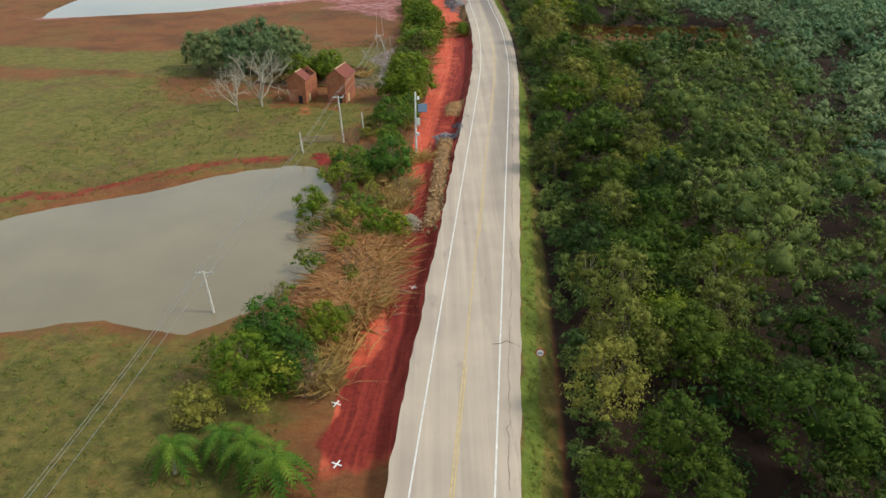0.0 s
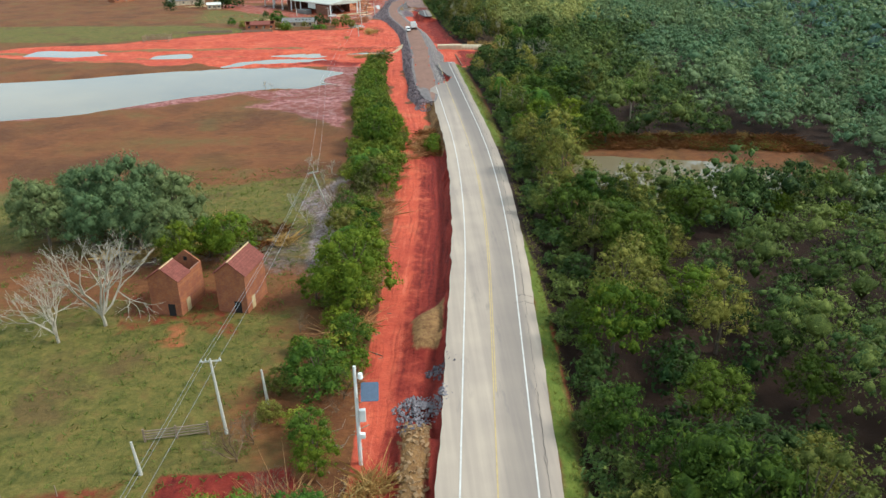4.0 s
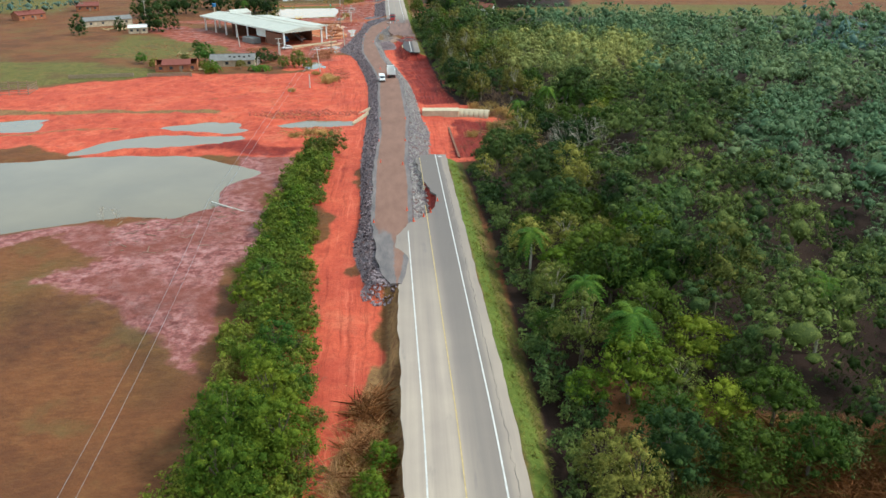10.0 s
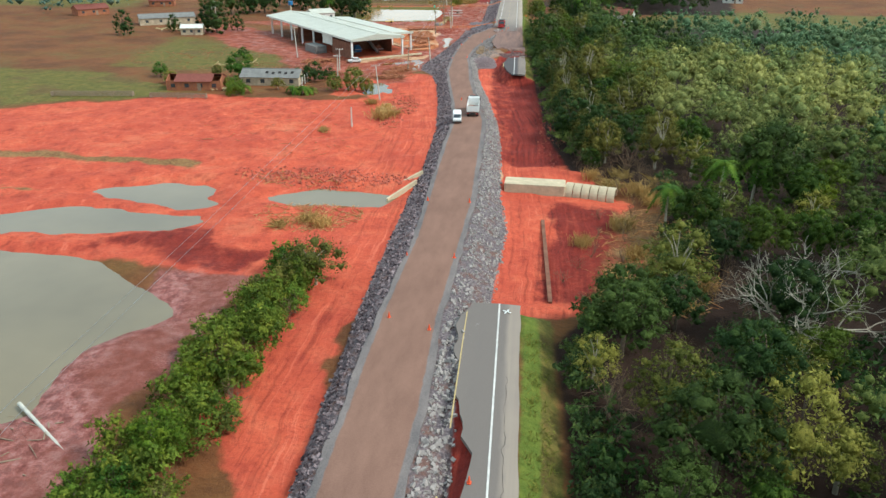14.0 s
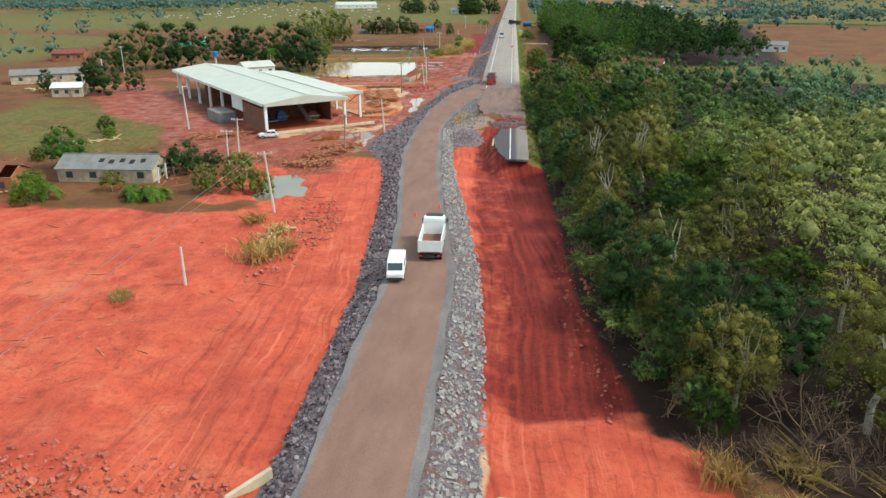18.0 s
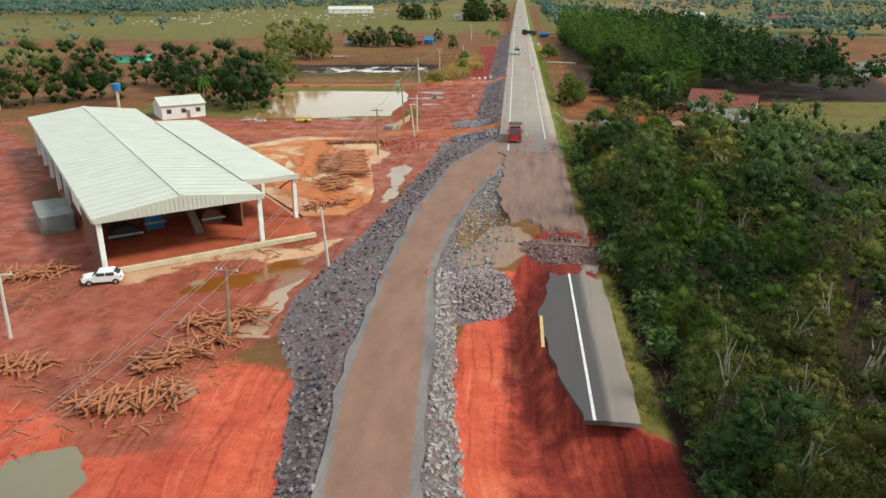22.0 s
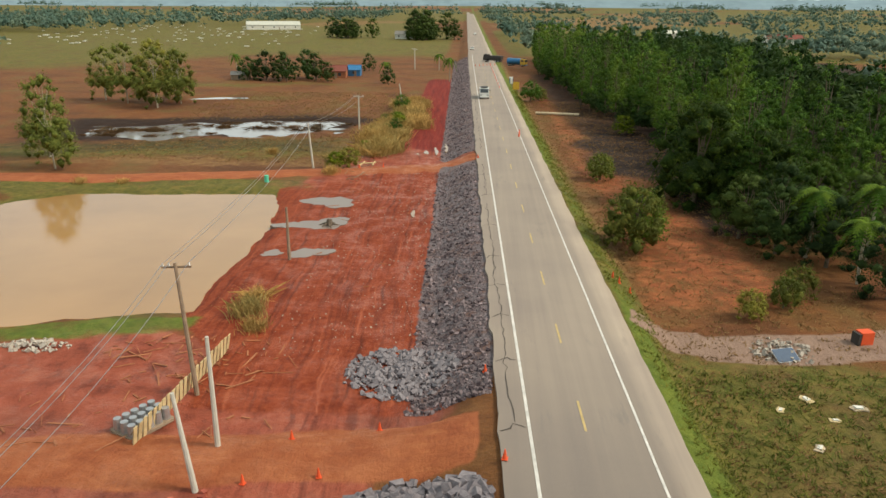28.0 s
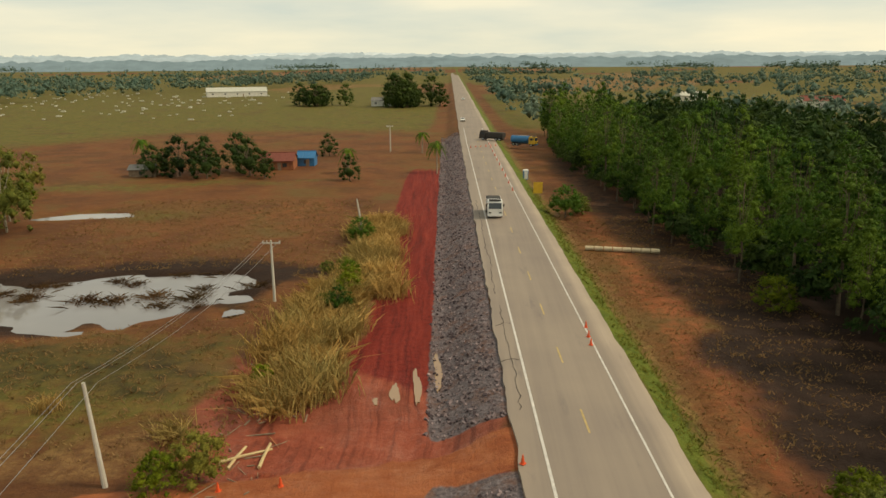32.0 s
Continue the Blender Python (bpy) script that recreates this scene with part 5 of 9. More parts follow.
G_WOOD, G_STRIP = "trees of the roadside forest", "trees of the strip beside the road"
LB = "broad-crowned green forest tree with dense leaves"
WOOD = [
    make_tree("tree", 11, 9.5, 4.9, 2200, 0.235, M_LEAF, label=LB, group=G_WOOD, lobes=27, low=0.0),
    make_tree("tree", 12, 8.0, 4.0, 1800, 0.225, M_LEAF, label=LB, group=G_WOOD, lobes=22, low=0.0),
    make_tree("tree", 13, 10.5, 4.3, 1800, 0.225, M_LEAF_OLIVE, label="olive-leaved forest tree with a loose crown", group=G_WOOD, lobes=22, low=0.0),
    make_tree("tree", 14, 8.0, 4.6, 1950, 0.225, M_LEAF_BRIGHT, label="bright green leafy forest tree", group=G_WOOD, lobes=23, low=0.0),
    make_tree("tree", 15, 10.0, 4.8, 2100, 0.235, M_LEAF_DARK, label="dark green forest tree with a wide crown", group=G_WOOD, lobes=25, low=0.0),
    make_tree("tree", 16, 8.5, 3.4, 1500, 0.18, M_LEAF_OLIVE, M_PALE_BARK, label="thin-leaved forest tree with pale bare limbs", group=G_WOOD, lobes=15, low=0.0),
]
FINE = [
    make_tree("tree", 111, 9.5, 4.4, 4300, 0.15, M_LEAF_DARK, label="dark green forest tree with fine dense leaves", group=G_WOOD, lobes=30, low=-0.25),
    make_tree("tree", 112, 8.0, 3.8, 4200, 0.14, M_LEAF, label=LB, group=G_WOOD, lobes=28, low=-0.25),
    make_tree("tree", 113, 10.0, 4.2, 4200, 0.14, M_LEAF_BROWN, M_PALE_BARK, label="olive feathery forest tree with pale thin limbs", group=G_WOOD, lobes=24, low=-0.15),
    make_tree("tree", 114, 5.5, 3.2, 3600, 0.14, M_LEAF_BRIGHT, label="bright green leafy young tree", group=G_WOOD, lobes=26, low=-0.2),
]
rng = np.random.RandomState(3)


def free(x, y):
    if x < forest_edge(y) + 0.8:
        return False
    if inside(np.array(x), np.array(y), [(35, 204), (35, 237), (46, 238), (95, 235), (95, 206), (60, 201)]) > -1.0:
        return False
    if inside(np.array(x), np.array(y), [(46, 556), (300, 520), (300, 700), (46, 660)]) > 0:
        return False
    return True


# jittered places for the forest, nearest rows first
spots, thickets = [], []
for j, yy in enumerate(np.arange(30, 602, 6.2)):
    for i in range(23):
        x = float(forest_edge(yy)) + 2.6 + i * 6.0 + rng.normal() * 1.1 + (j % 2) * 2.8
        y = yy + rng.normal() * 1.3
        gap = float(vnoise(np.array(x), np.array(y), 13, 2))
        if free(x, y) and x < 150:
            if rng.rand() > (0.04 if gap < 0.6 else 0.36):
                spots.append((i + rng.rand() * 1.5, x, y))
            else:
                thickets += [(x + rng.normal() * 1.6, y + rng.normal() * 1.6) for _ in range(3)]
spots.sort()
near_spots, far_spots = spots[:250], spots[250:]
brush = []
for _, x, y in near_spots:
    if 318 < y < 398 and x < 54 and rng.rand() < (0.62 if y > 340 else 0.4):
        brush.append((x, y))
        continue
    olive = float(vnoise(np.array(x), np.array(y), 45, 2)) + (0.12 if 300 < y < 480 else 0)
    w = np.array([3, 3, 4 if olive > 0.5 else 0.8, 2, 2.2 if olive < 0.5 else 0.6, 1.5 if olive > 0.45 else 0.5])
    if y > 478:
        w = w * np.array([1.2, 1.2, 0.5, 0.5, 2.5, 0.6])
    if 296 < y < 396:
        w = np.array([2.0, 2.0, 1.0, 0.4, 3.5, 3.0])
    if 396 <= y < 474 and x - forest_edge(y) < 16:
        w = np.array([1.0, 1.0, 4.5, 1.6, 0.4, 3.5])
    p = WOOD[rng.choice(6, p=w / w.sum())]
    if x - forest_edge(y) < 18 and y > 396:
        p = FINE[rng.choice(4, p=[0.16, 0.26, 0.42, 0.16] if y < 478 else [0.14, 0.30, 0.38, 0.18])]
    s = (0.68 + 0.6 * rng.rand() ** 1.2) * (0.82 if x - forest_edge(y) < 4 else 1.0)
    set_at(p, x, y, s, rng.rand() * 360, tall=s * (0.85 + 0.3 * rng.rand()))


def woods(name, places, leaf, count, size, label, height=9.0, radius=3.4, kinds=6, seed=5, low=0.15, lobes=13, core=0.66):
    """Many trees far from the camera's way, as one mesh."""
    r = np.random.RandomState(seed)
    base = []
    for k in range(kinds):
        c, rad = crown_shape(r, height, radius, lobes, low)
        v, f = leaf_cloud(r, c, rad, count, size)
        base.append(with_core(r, v, f, c, rad, core))
    vs, fs, tint, n = [], [], [], 0
    for x, y in places:
        b, f = base[r.randint(kinds)]
        s, a = 0.55 + 0.8 * r.rand(), r.rand() * 6.283
        rot = np.array([[math.cos(a), -math.sin(a), 0], [math.sin(a), math.cos(a), 0], [0, 0, 1]])
        vs.append((b * s * np.array([1, 1, 0.85 + 0.4 * r.rand()])) @ rot.T + np.array([x, y, ground_z(x, y)]))
        fs.append(f + n)
        n += len(b)
        tint.append(np.full(len(b), float(np.clip(0.9 * vnoise(np.array(x), np.array(y), 40, 2) + 0.95 * (r.rand() - 0.45), 0, 1))))
    me = raw_mesh(name, np.concatenate(vs), np.concatenate(fs), leaf, True)
    give(me, "tint", np.concatenate(tint))
    return thing(name, Matrix(), label, "trees", kind="stuff", mesh=me)


for i in range(26):
    set_at((WOOD + FINE)[(1, 4, 7, 3, 9)[i % 5]], 34 + 2.3 * i + rng.normal(), 196.5 + 2.2 * rng.normal() - (4 if i % 2 else 0), 0.62 + 0.35 * rng.rand(), rng.rand() * 360)
for i in range(40):
    y = 398 + 4.2 * i
    s = 0.5 + 0.28 * rng.rand()
    set_at(FINE[(1, 2, 3, 0, 2)[i % 5]], float(forest_edge(y)) + 2.0 + 2.4 * rng.rand(), y + rng.normal(), s, rng.rand() * 360, tall=s * (0.9 + 0.3 * rng.rand()))
pale = [(x, y) for k, x, y in far_spots if k < 13 and 392 + 0.25 * (x - 30) < y < 486]
woods("forest_trees", pale, M_LEAF_PALE, 560, 0.18, "olive and yellow-green trees of the forest beside the gully", 9.5, 4.0, seed=4)
deep = [(x, y) for k, x, y in far_spots if k < 9 and (x, y) not in pale]
woods("forest_trees", deep, M_LEAF_WOODS, 640, 0.17, "dense mixed green forest beyond the first rows of trees", 9.5, 4.2)
deep = [(x, y) for k, x, y in far_spots if k >= 9 and (x, y) not in pale]
# deep canopy wears the leaf colour that has haze mixed in
woods("forest_trees", deep, M_LEAF_PLANT_HAZE, 240, 0.28, "unbroken canopy of the forest away from the road", 9.5, 4.2, seed=7)
rs = np.random.RandomState(40)
back = [(x + 2.2 * rs.normal(), y + 2.2 * rs.normal()) for y in np.arange(42, 530, 8.6) for x in np.arange(151, 330, 8.6) if free(x, y)]
woods("forest_trees", back, M_LEAF_PLANT_HAZE, 60, 0.6, "far hazy canopy closing the forest behind", 10.5, 5.6, seed=19, lobes=4, core=0.7)
rs = np.random.RandomState(41)
low = [(float(forest_edge(y)) - 1.2 + rs.rand() * 4.0, float(y) + rs.normal()) for y in np.arange(34, 596, 1.15) if not 388 < y < 398]
woods("undergrowth", low, M_LEAF_WOODS, 170, 0.2, "low green undergrowth along the edge of the forest", 2.6, 1.7, seed=6, lobes=6, core=0.55)
woods("forest_thicket", thickets, M_LEAF_DARKWOODS, 120, 0.22, "dark low thicket in the gaps of the forest", 4.6, 2.6, seed=17, low=-0.2, lobes=5, core=0.5)
for p in WOOD + FINE:
    drop(p)

# ---- palms, dead trees and shrubs of the forest ----
PALM = [make_palm(21, 7.5), make_palm(22, 6.0, 14, 2.4)]
for i, (x, y) in enumerate([(32, 267), (42, 272), (35, 256), (39, 369.9), (47, 375), (53.5, 381), (52, 300), (28.5, 285), (60, 262), (39, 616), (42, 621), (37, 624)]):
    set_at(PALM[i % 2], x, y, 1.1 + 0.1 * (i % 3), i * 57)
PALM.append(make_palm(23, 3.4, 15, 2.6))
for i, (x, y) in enumerate([(-24, 49.5), (-17, 49.5), (-14, 47.5), (-20, 51.5), (-7.1, 229), (-8.6, 222.5), (-33, 191), (-28.5, 192), (-8.5, 184)]):
    set_at(PALM[2], x, y, 1.0 + 0.1 * (i % 3), i * 80, label="low palm with drooping feathery fronds")
for i, (x, y) in enumerate([(-75, 609), (-17, 844), (-11, 804), (-62, 812), (-88, 812), (-33, 804)]):
    set_at(PALM[i % 2], x, y, 1.0, i * 40)
for p in PALM:
    drop(p)

BARE = [branch_tree("bare_tree", 31, 9.0, 0.6, M_PALE_BARK, "leafless pale tree with many forked branches", levels=4, limbs_=6, wide=0.95, fork=0.08), branch_tree("bare_tree", 32, 7.0, 0.6, M_PALE_BARK, "leafless pale tree among green trees", levels=3)]
set_at(BARE[0], 48, 339, 1.4, 20, label="large dead white tree standing out of the forest")
TWIG = branch_tree("bare_shrub", 34, 7.0, 0.65, M_TWIG, "bare brown shrub of tangled twigs", "shrub", levels=3, limbs_=5, wide=0.8, fork=0.06, thick=0.1)
BARE.append(branch_tree("bare_tree", 33, 8.0, 0.45, M_PALE_BARK, "leafless pale tree with many forked branches", levels=4, limbs_=6, wide=0.55, fork=0.12, thick=0.14))
set_at(BARE[2], -44.5, 158, 1.2, 240, label="leafless pale tree standing in the grass beside brick barns")
set_at(BARE[2], -40.0, 162, 1.6, 140, label="leafless pale tree standing in the grass beside brick barns")
for i, (x, y) in enumerate([(24, 68), (33, 92), (30, 118), (45, 170), (58, 190), (38, 195), (31, 306), (27, 322), (29, 470), (34, 482), (36, 396), (31, 420), (-14, 60), (-13, 205), (-10, 196), (-5, 108), (29, 545), (24, 560), (62, 340)]):
    set_at(TWIG, x, y, 0.9 + 0.15 * (i % 3), i * 71, label="leafless brown tree among green trees")
for i in range(34):
    y = 62 + 7.4 * i % 158
    set_at(TWIG, float(strip_left(y)) + (float(strip_right(y)) - float(strip_left(y))) * ((i * 0.618) % 1), y, 0.4 + 0.14 * (i % 4), i * 67, label="bare twiggy shrub stripped by the flood")
for i, (x, y) in enumerate([(-15, 190), (-17, 196), (-14, 203), (-18, 210), (-16, 218), (-19, 226), (-13, 197), (-15, 224), (-20, 203), (-12, 188)]):
    set_at(BARE[1], x, y, 0.38 + 0.08 * (i % 3), i * 97, label="tangle of bleached flood brushwood")
for i in range(26):
    y = 344 + 146 * i / 26
    set_at(TWIG, float(forest_edge(y)) - 0.8 + 0.9 * (i % 3), y, 0.36 + 0.1 * (i % 4), i * 83, label="dead shrub hanging over the edge of the gully")
for i in range(22):
    y = 226 + 116 * i / 22
    set_at(TWIG, float(strip_right(y)) - 0.6 - 2.2 * (i % 3), y, 0.4 + 0.1 * (i % 4), i * 59, label="bare twiggy shrub stripped by the flood")
for i, (x, y) in enumerate([(24, 352), (28, 360), (33, 366), (30, 374), (27, 346), (38, 372), (36, 362), (31, 348), (34, 353), (29, 366), (37, 367), (35, 375), (40, 378), (31, 391), (34, 386), (37, 392), (40, 388), (33, 395), (36, 381), (43, 385), (29, 395), (38, 396), (42, 392), (32, 358), (26, 356), (30, 343)]):
    set_at(TWIG, x, y, 0.35 + 0.06 * (i % 3), i * 91, label="bare shrub of tangled dead branches")
for i, (x, y, s) in enumerate([(-43, 311, 0.4), (-41, 312, 0.33)]):
    set_at(BARE[1], x, y, s, i * 100, label="bare bush standing in flood water")
rb = np.random.RandomState(48)
for bx, by in brush:
    for k in range(3):
        set_at(TWIG, bx + 2.2 * rb.normal(), by + 2.2 * rb.normal(), 0.32 + 0.25 * rb.rand(), 360 * rb.rand(), label="brown dead brush flattened by the flood")
for p in BARE + [TWIG]:
    drop(p)

# ---- the strip of trees on the left ----
STRIP = [
    make_tree("roadside_tree", 41, 6.5, 3.4, 3000, 0.145, M_LEAF_BRIGHT, label="bushy bright green tree beside the red cut", group=G_STRIP, low=-0.15),
    make_tree("roadside_tree", 42, 5.5, 2.9, 2700, 0.14, M_EUCA, label="dense green roadside tree", group=G_STRIP, low=-0.2),
    make_tree("bush", 43, 3.0, 1.9, 1700, 0.115, M_LEAF_OLIVE, label="olive scrub bush at the edge of the red cut", category="bush", group="roadside bushes", low=-0.3),
    make_tree("bush", 44, 3.2, 2.0, 1700, 0.115, M_LEAF_BRIGHT, label="bright green leafy bush", category="bush", group="roadside bushes", low=-0.3),
]
rs = np.random.RandomState(12)
for yy in np.arange(62, 352, 4.4):
    for k in range(3):
        lo, hi = float(strip_left(yy)), float(strip_right(yy))
        u = (k + 0.5 + 0.35 * rs.normal()) / 3
        x, y = lo + (hi - lo) * np.clip(u, 0.05, 0.95), yy + rs.normal() * 1.2
        if rs.rand() < (0.16 if y > 218 else 0.34) or (74 < y < 100 and rs.rand() < 0.75) or (100 < y < 112 and rs.rand() < 0.5) or (126 < y < 138 and x < -10):
            continue
        dense = y > 218
        p = STRIP[rs.choice(4, p=[0.16, 0.2, 0.42, 0.22] if dense else [0.18, 0.22, 0.35, 0.25])]
        s = (0.7 + 0.4 * rs.rand()) * (0.8 if y > 290 else 1.0)
        set_at(p, float(x), float(y), s, rs.rand() * 360)
set_at(STRIP[0], -7, 165, 1.85, 30, label="large bright green tree with a full round crown")
for x, y, s in ((-27, 181, 1.2), (-34, 178.5, 1.1), (-31, 183, 0.9), (-5.5, 238, 1.25), (-7, 245.5, 1.3), (-2, 244, 1.15), (-4, 251, 1.1)):
    set_at(STRIP[0], x, y, s, 40 * y, tall=1.15 * s)
set_at(STRIP[1], -8.5, 119, 1.5, 80, label="tall dense green tree beside the road")
set_at(STRIP[1], -19, 68, 1.35, 10)
set_at(STRIP[0], -20, 60.5, 1.2, 70)
set_at(STRIP[1], -16, 63.5, 1.1, 150)
set_at(STRIP[2], -24, 56.5, 1.4, 150)
set_at(STRIP[1], -10, 144, 1.4, 200)
GROVE = make_tree("roadside_tree", 45, 7.5, 3.8, 3400, 0.2, M_LEAF_GROVE, label="leafy green tree of the grove behind the barns", group="grove behind the barns", low=-0.2, lobes=24, core=0.78)
for i, (x, y, s) in enumerate([(-59, 190, 1.6), (-54, 197, 1.6), (-48, 196, 1.9), (-43, 187, 1.6), (-37, 183, 1.4), (-64, 196, 1.4), (-38, 192, 1.7), (-51, 188, 1.4), (-45, 201, 1.5), (-58, 201, 1.4)]):
    set_at(GROVE, x, y, s * 0.8, i * 49, tall=s * 0.95, label="leafy green tree of the grove behind the barns")
for i, (x, y, s) in enumerate([(-55, 446, 0.9), (-71, 472, 0.9), (-56, 445, 0.8), (-85, 466, 0.8), (-60.5, 455, 1.0), (-58, 451, 0.9), (-62, 466, 1.4), (-78, 458, 1.2), (-69, 492, 0.8), (-73, 498, 0.7), (-22, 666, 1.2), (-24, 664, 0.9), (13.5, 749, 1.1), (16, 752, 1.3), (30, 700, 1.3), (19, 627, 1.2), (20.5, 629, 1.0), (20, 662, 1.0), (-18, 700, 0.6), (23, 572, 0.4), (-92, 765, 1.3), (-20, 732, 0.8)]):
    set_at(STRIP[(1, 2, 3)[i % 3]], x, y, s, i * 37, label="green shrub growing alone on bare ground")
DENSE = [make_tree("shrub", 61, 4.6, 3.3, 3600, 0.13, M_LEAF_DARK, label="rounded dark green bush beside red soil", category="shrub", low=-0.3, lobes=26, core=0.72), make_tree("shrub", 62, 4.6, 3.0, 2300, 0.14, M_LEAF_BROWN, M_PALE_BARK, label="olive bush with pale bare limbs beside red soil", category="shrub", low=-0.1, lobes=17)]
for k, x, y, s in ((0, -41, 467, 1.15), (0, -45, 463.5, 0.9), (0, -37.5, 470, 0.7), (1, -47, 454, 0.7), (1, -6, 346.5, 1.35), (1, -8.5, 343.5, 0.9), (1, -10, 190, 1.15), (1, -6, 214, 1.3), (1, -7.5, 208.5, 1.05), (1, -5, 219.5, 1.1), (1, -28, 184.5, 0.8), (1, -24, 189, 0.7), (0, -31, 186.5, 0.6)):
    set_at(DENSE[k], x, y, s, 60 * s)
for p in DENSE:
    drop(p)

rs = np.random.RandomState(43)
hedge = []
for y in np.arange(58, 350, 0.8):
    lo, hi = float(strip_left(y)) + 1, float(strip_right(y)) - 0.5
    for k in range(2 if y > 215 else 1):
        if rs.rand() < (0.95 if y > 215 else 0.3) and not 126 < y < 136:
            hedge.append((lo + (hi - lo) * rs.rand(), y + rs.normal()))
woods("hedge_scrub", hedge, M_LEAF_SCRUB, 230, 0.16, "thick green scrub filling the strip beside the red cut", 3.2, 1.9, seed=16, lobes=7, core=0.55)

for i, (x, y, s) in enumerate([(18, 625, 2.1), (19, 658, 1.2), (25, 606.5, 0.8), (29, 609, 0.9), (31, 611, 1.0), (21, 643, 0.8), (-27, 456, 1.7), (-32, 454.5, 1.2), (-24, 456.5, 1.1)]):
    set_at(STRIP[2], x, y, s, i * 71, tall=s * 1.25, label="olive-green rounded shrub on bare red soil")
# banana plants by the ruined house
BAN = make_palm(25, 1.6, 11, 1.9)
tagged(BAN, "clump of banana plants with broad yellowing leaves", "banana plant", "banana plants")
for o in BAN.children:
    o.name = "leaf" if o.name.startswith("frond") else o.name
for i, (x, y) in enumerate([(-41, 449), (-39.5, 450.5), (-38, 449.6), (-37, 451), (-42.5, 451.5), (-54.5, 449)]):
    set_at(BAN, x, y, 0.9 + 0.15 * (i % 3), i * 63)
drop(BAN)


def reed_clump(seed, count, height, lean, material=M_REED, label="clump of tall dry straw-coloured reeds", name="reed_clump"):
    """Thin blades that lean and bend from one root."""
    r = np.random.RandomState(seed)
    n = count
    root = np.stack([r.normal(size=n) * 0.9, r.normal(size=n) * 0.9, np.full(n, -0.1)], 1)
    d = np.stack([r.normal(size=n) * lean, r.normal(size=n) * lean, np.ones(n)], 1)
    h = height * (0.5 + 0.6 * r.rand(n))[:, None]
    side = np.stack([r.normal(size=n), r.normal(size=n), np.zeros(n)], 1)
    side /= np.linalg.norm(side, axis=1)[:, None] + 1e-9
    w = 0.03 + 0.035 * r.rand(n)[:, None]
    mid = root + d * h * 0.6
    tip = root + d * h * np.array([1.5, 1.5, 0.92])
    vs = np.stack([root - side * w * 0.5, root + side * w * 0.5, mid + side * w, tip, mid - side * w], 1).reshape(-1, 3)
    return thing(name, pose(0, 0, -500), label, "reeds", "dry reeds", mesh=raw_mesh(name, vs, np.arange(n * 5).reshape(-1, 5), material))


REED = [reed_clump(51, 240, 2.3, 0.26), reed_clump(52, 200, 1.6, 0.55)]
rs = np.random.RandomState(15)
for i in range(84):
    y = 676 + 72 * rs.rand()
    set_at(REED[i % 2], float(np.interp(y, [678, 720, 746], [-19, -17.5, -19]) + rs.normal() * 1.8), y, 0.9 + 0.5 * rs.rand(), rs.rand() * 360)
for i in range(34):
    y = 62 + 70 * rs.rand()
    set_at(REED[1], float(strip_right(y)) + 0.5 + rs.normal() * 1.3, y, 0.9 + 0.5 * rs.rand(), rs.rand() * 360, label="dry uprooted cane lying beside the red cut")
for i, (x, y, s) in enumerate([(-14, 428, 1.3), (-12.5, 430, 1.0), (-15, 437, 0.8), (-19, 440, 0.8), (-24, 415, 0.6), (-13, 366, 0.9), (-10, 364, 0.8), (-16, 363, 0.7), (-20.5, 604, 0.9), (-21, 608, 0.8), (-19, 601, 0.6), (8, 250, 0.6), (5, 244, 0.7), (3, 241, 0.7), (-61, 651, 0.5), (-55, 652, 0.5), (-38, 676, 0.6), (-26, 672, 0.8), (-24, 660, 0.7), (37, 346, 0.9), (41, 351, 0.8), (31, 352, 1.0), (34, 360, 0.9), (29, 347, 0.9), (33, 371, 1.0), (38, 364, 0.9), (27, 364, 0.8), (33, 389, 1.0), (37, 385, 1.1), (41, 390, 1.0), (30, 393, 0.9), (35, 394, 1.0), (39, 381, 1.0), (36, 356, 1.0), (45, 250, 0.7), (55, 247, 0.8), (64, 246, 0.7), (73, 245, 0.8), (82, 243, 0.8), (40, 252, 0.8), (37, 238, 0.7), (49, 248, 0.8), (60, 246, 0.6)]):
    set_at(REED[i % 2], x, y, s, i * 77, label="tuft of dry brown grass and flood debris")
for i in range(8):
    y = 676 + 72 * rs.rand()
    set_at(STRIP[2 + i % 2], float(np.interp(y, [678, 720, 746], [-20, -18.5, -19]) + rs.normal() * 2.6), y, 0.6 + 0.5 * rs.rand(), rs.rand() * 360, label="olive bush growing among dry reeds")
CANE = [reed_clump(54, 150, 2.4, 1.1, M_CANE, "dry orange cane laid over by the flood", "dry_cane"), reed_clump(55, 150, 1.6, 1.2, M_CANE, "dry orange cane laid over by the flood", "dry_cane")]
for i in range(74):
    y = (74 + 26 * rs.rand()) if i < 44 else (60 + 150 * rs.rand())
    lo, hi = float(strip_left(y)) + (8 if i < 44 else 4), float(strip_right(y)) + (1.5 if i < 44 else 0.5)
    set_at(CANE[i % 2], lo + (hi - lo) * rs.rand(), y, (0.75 if i < 44 else 0.5) + 0.35 * rs.rand(), rs.rand() * 360)
BANK = [reed_clump(56, 170, 1.3, 0.8, M_RUSTREED, "rust-brown reeds on the pond's bank", "bank_reeds"), reed_clump(57, 170, 1.2, 0.7, M_VERGE, "green rushes on the pond's bank", "bank_reeds")]
for i in range(150):
    k = rs.rand()
    set_at(BANK[i % 3 == 0], float(36 + 58 * k), float(np.interp(k, [0, 0.4, 1], [238, 237, 231]) + 9 * rs.rand() ** 1.4), 0.7 + 0.6 * rs.rand(), rs.rand() * 360)
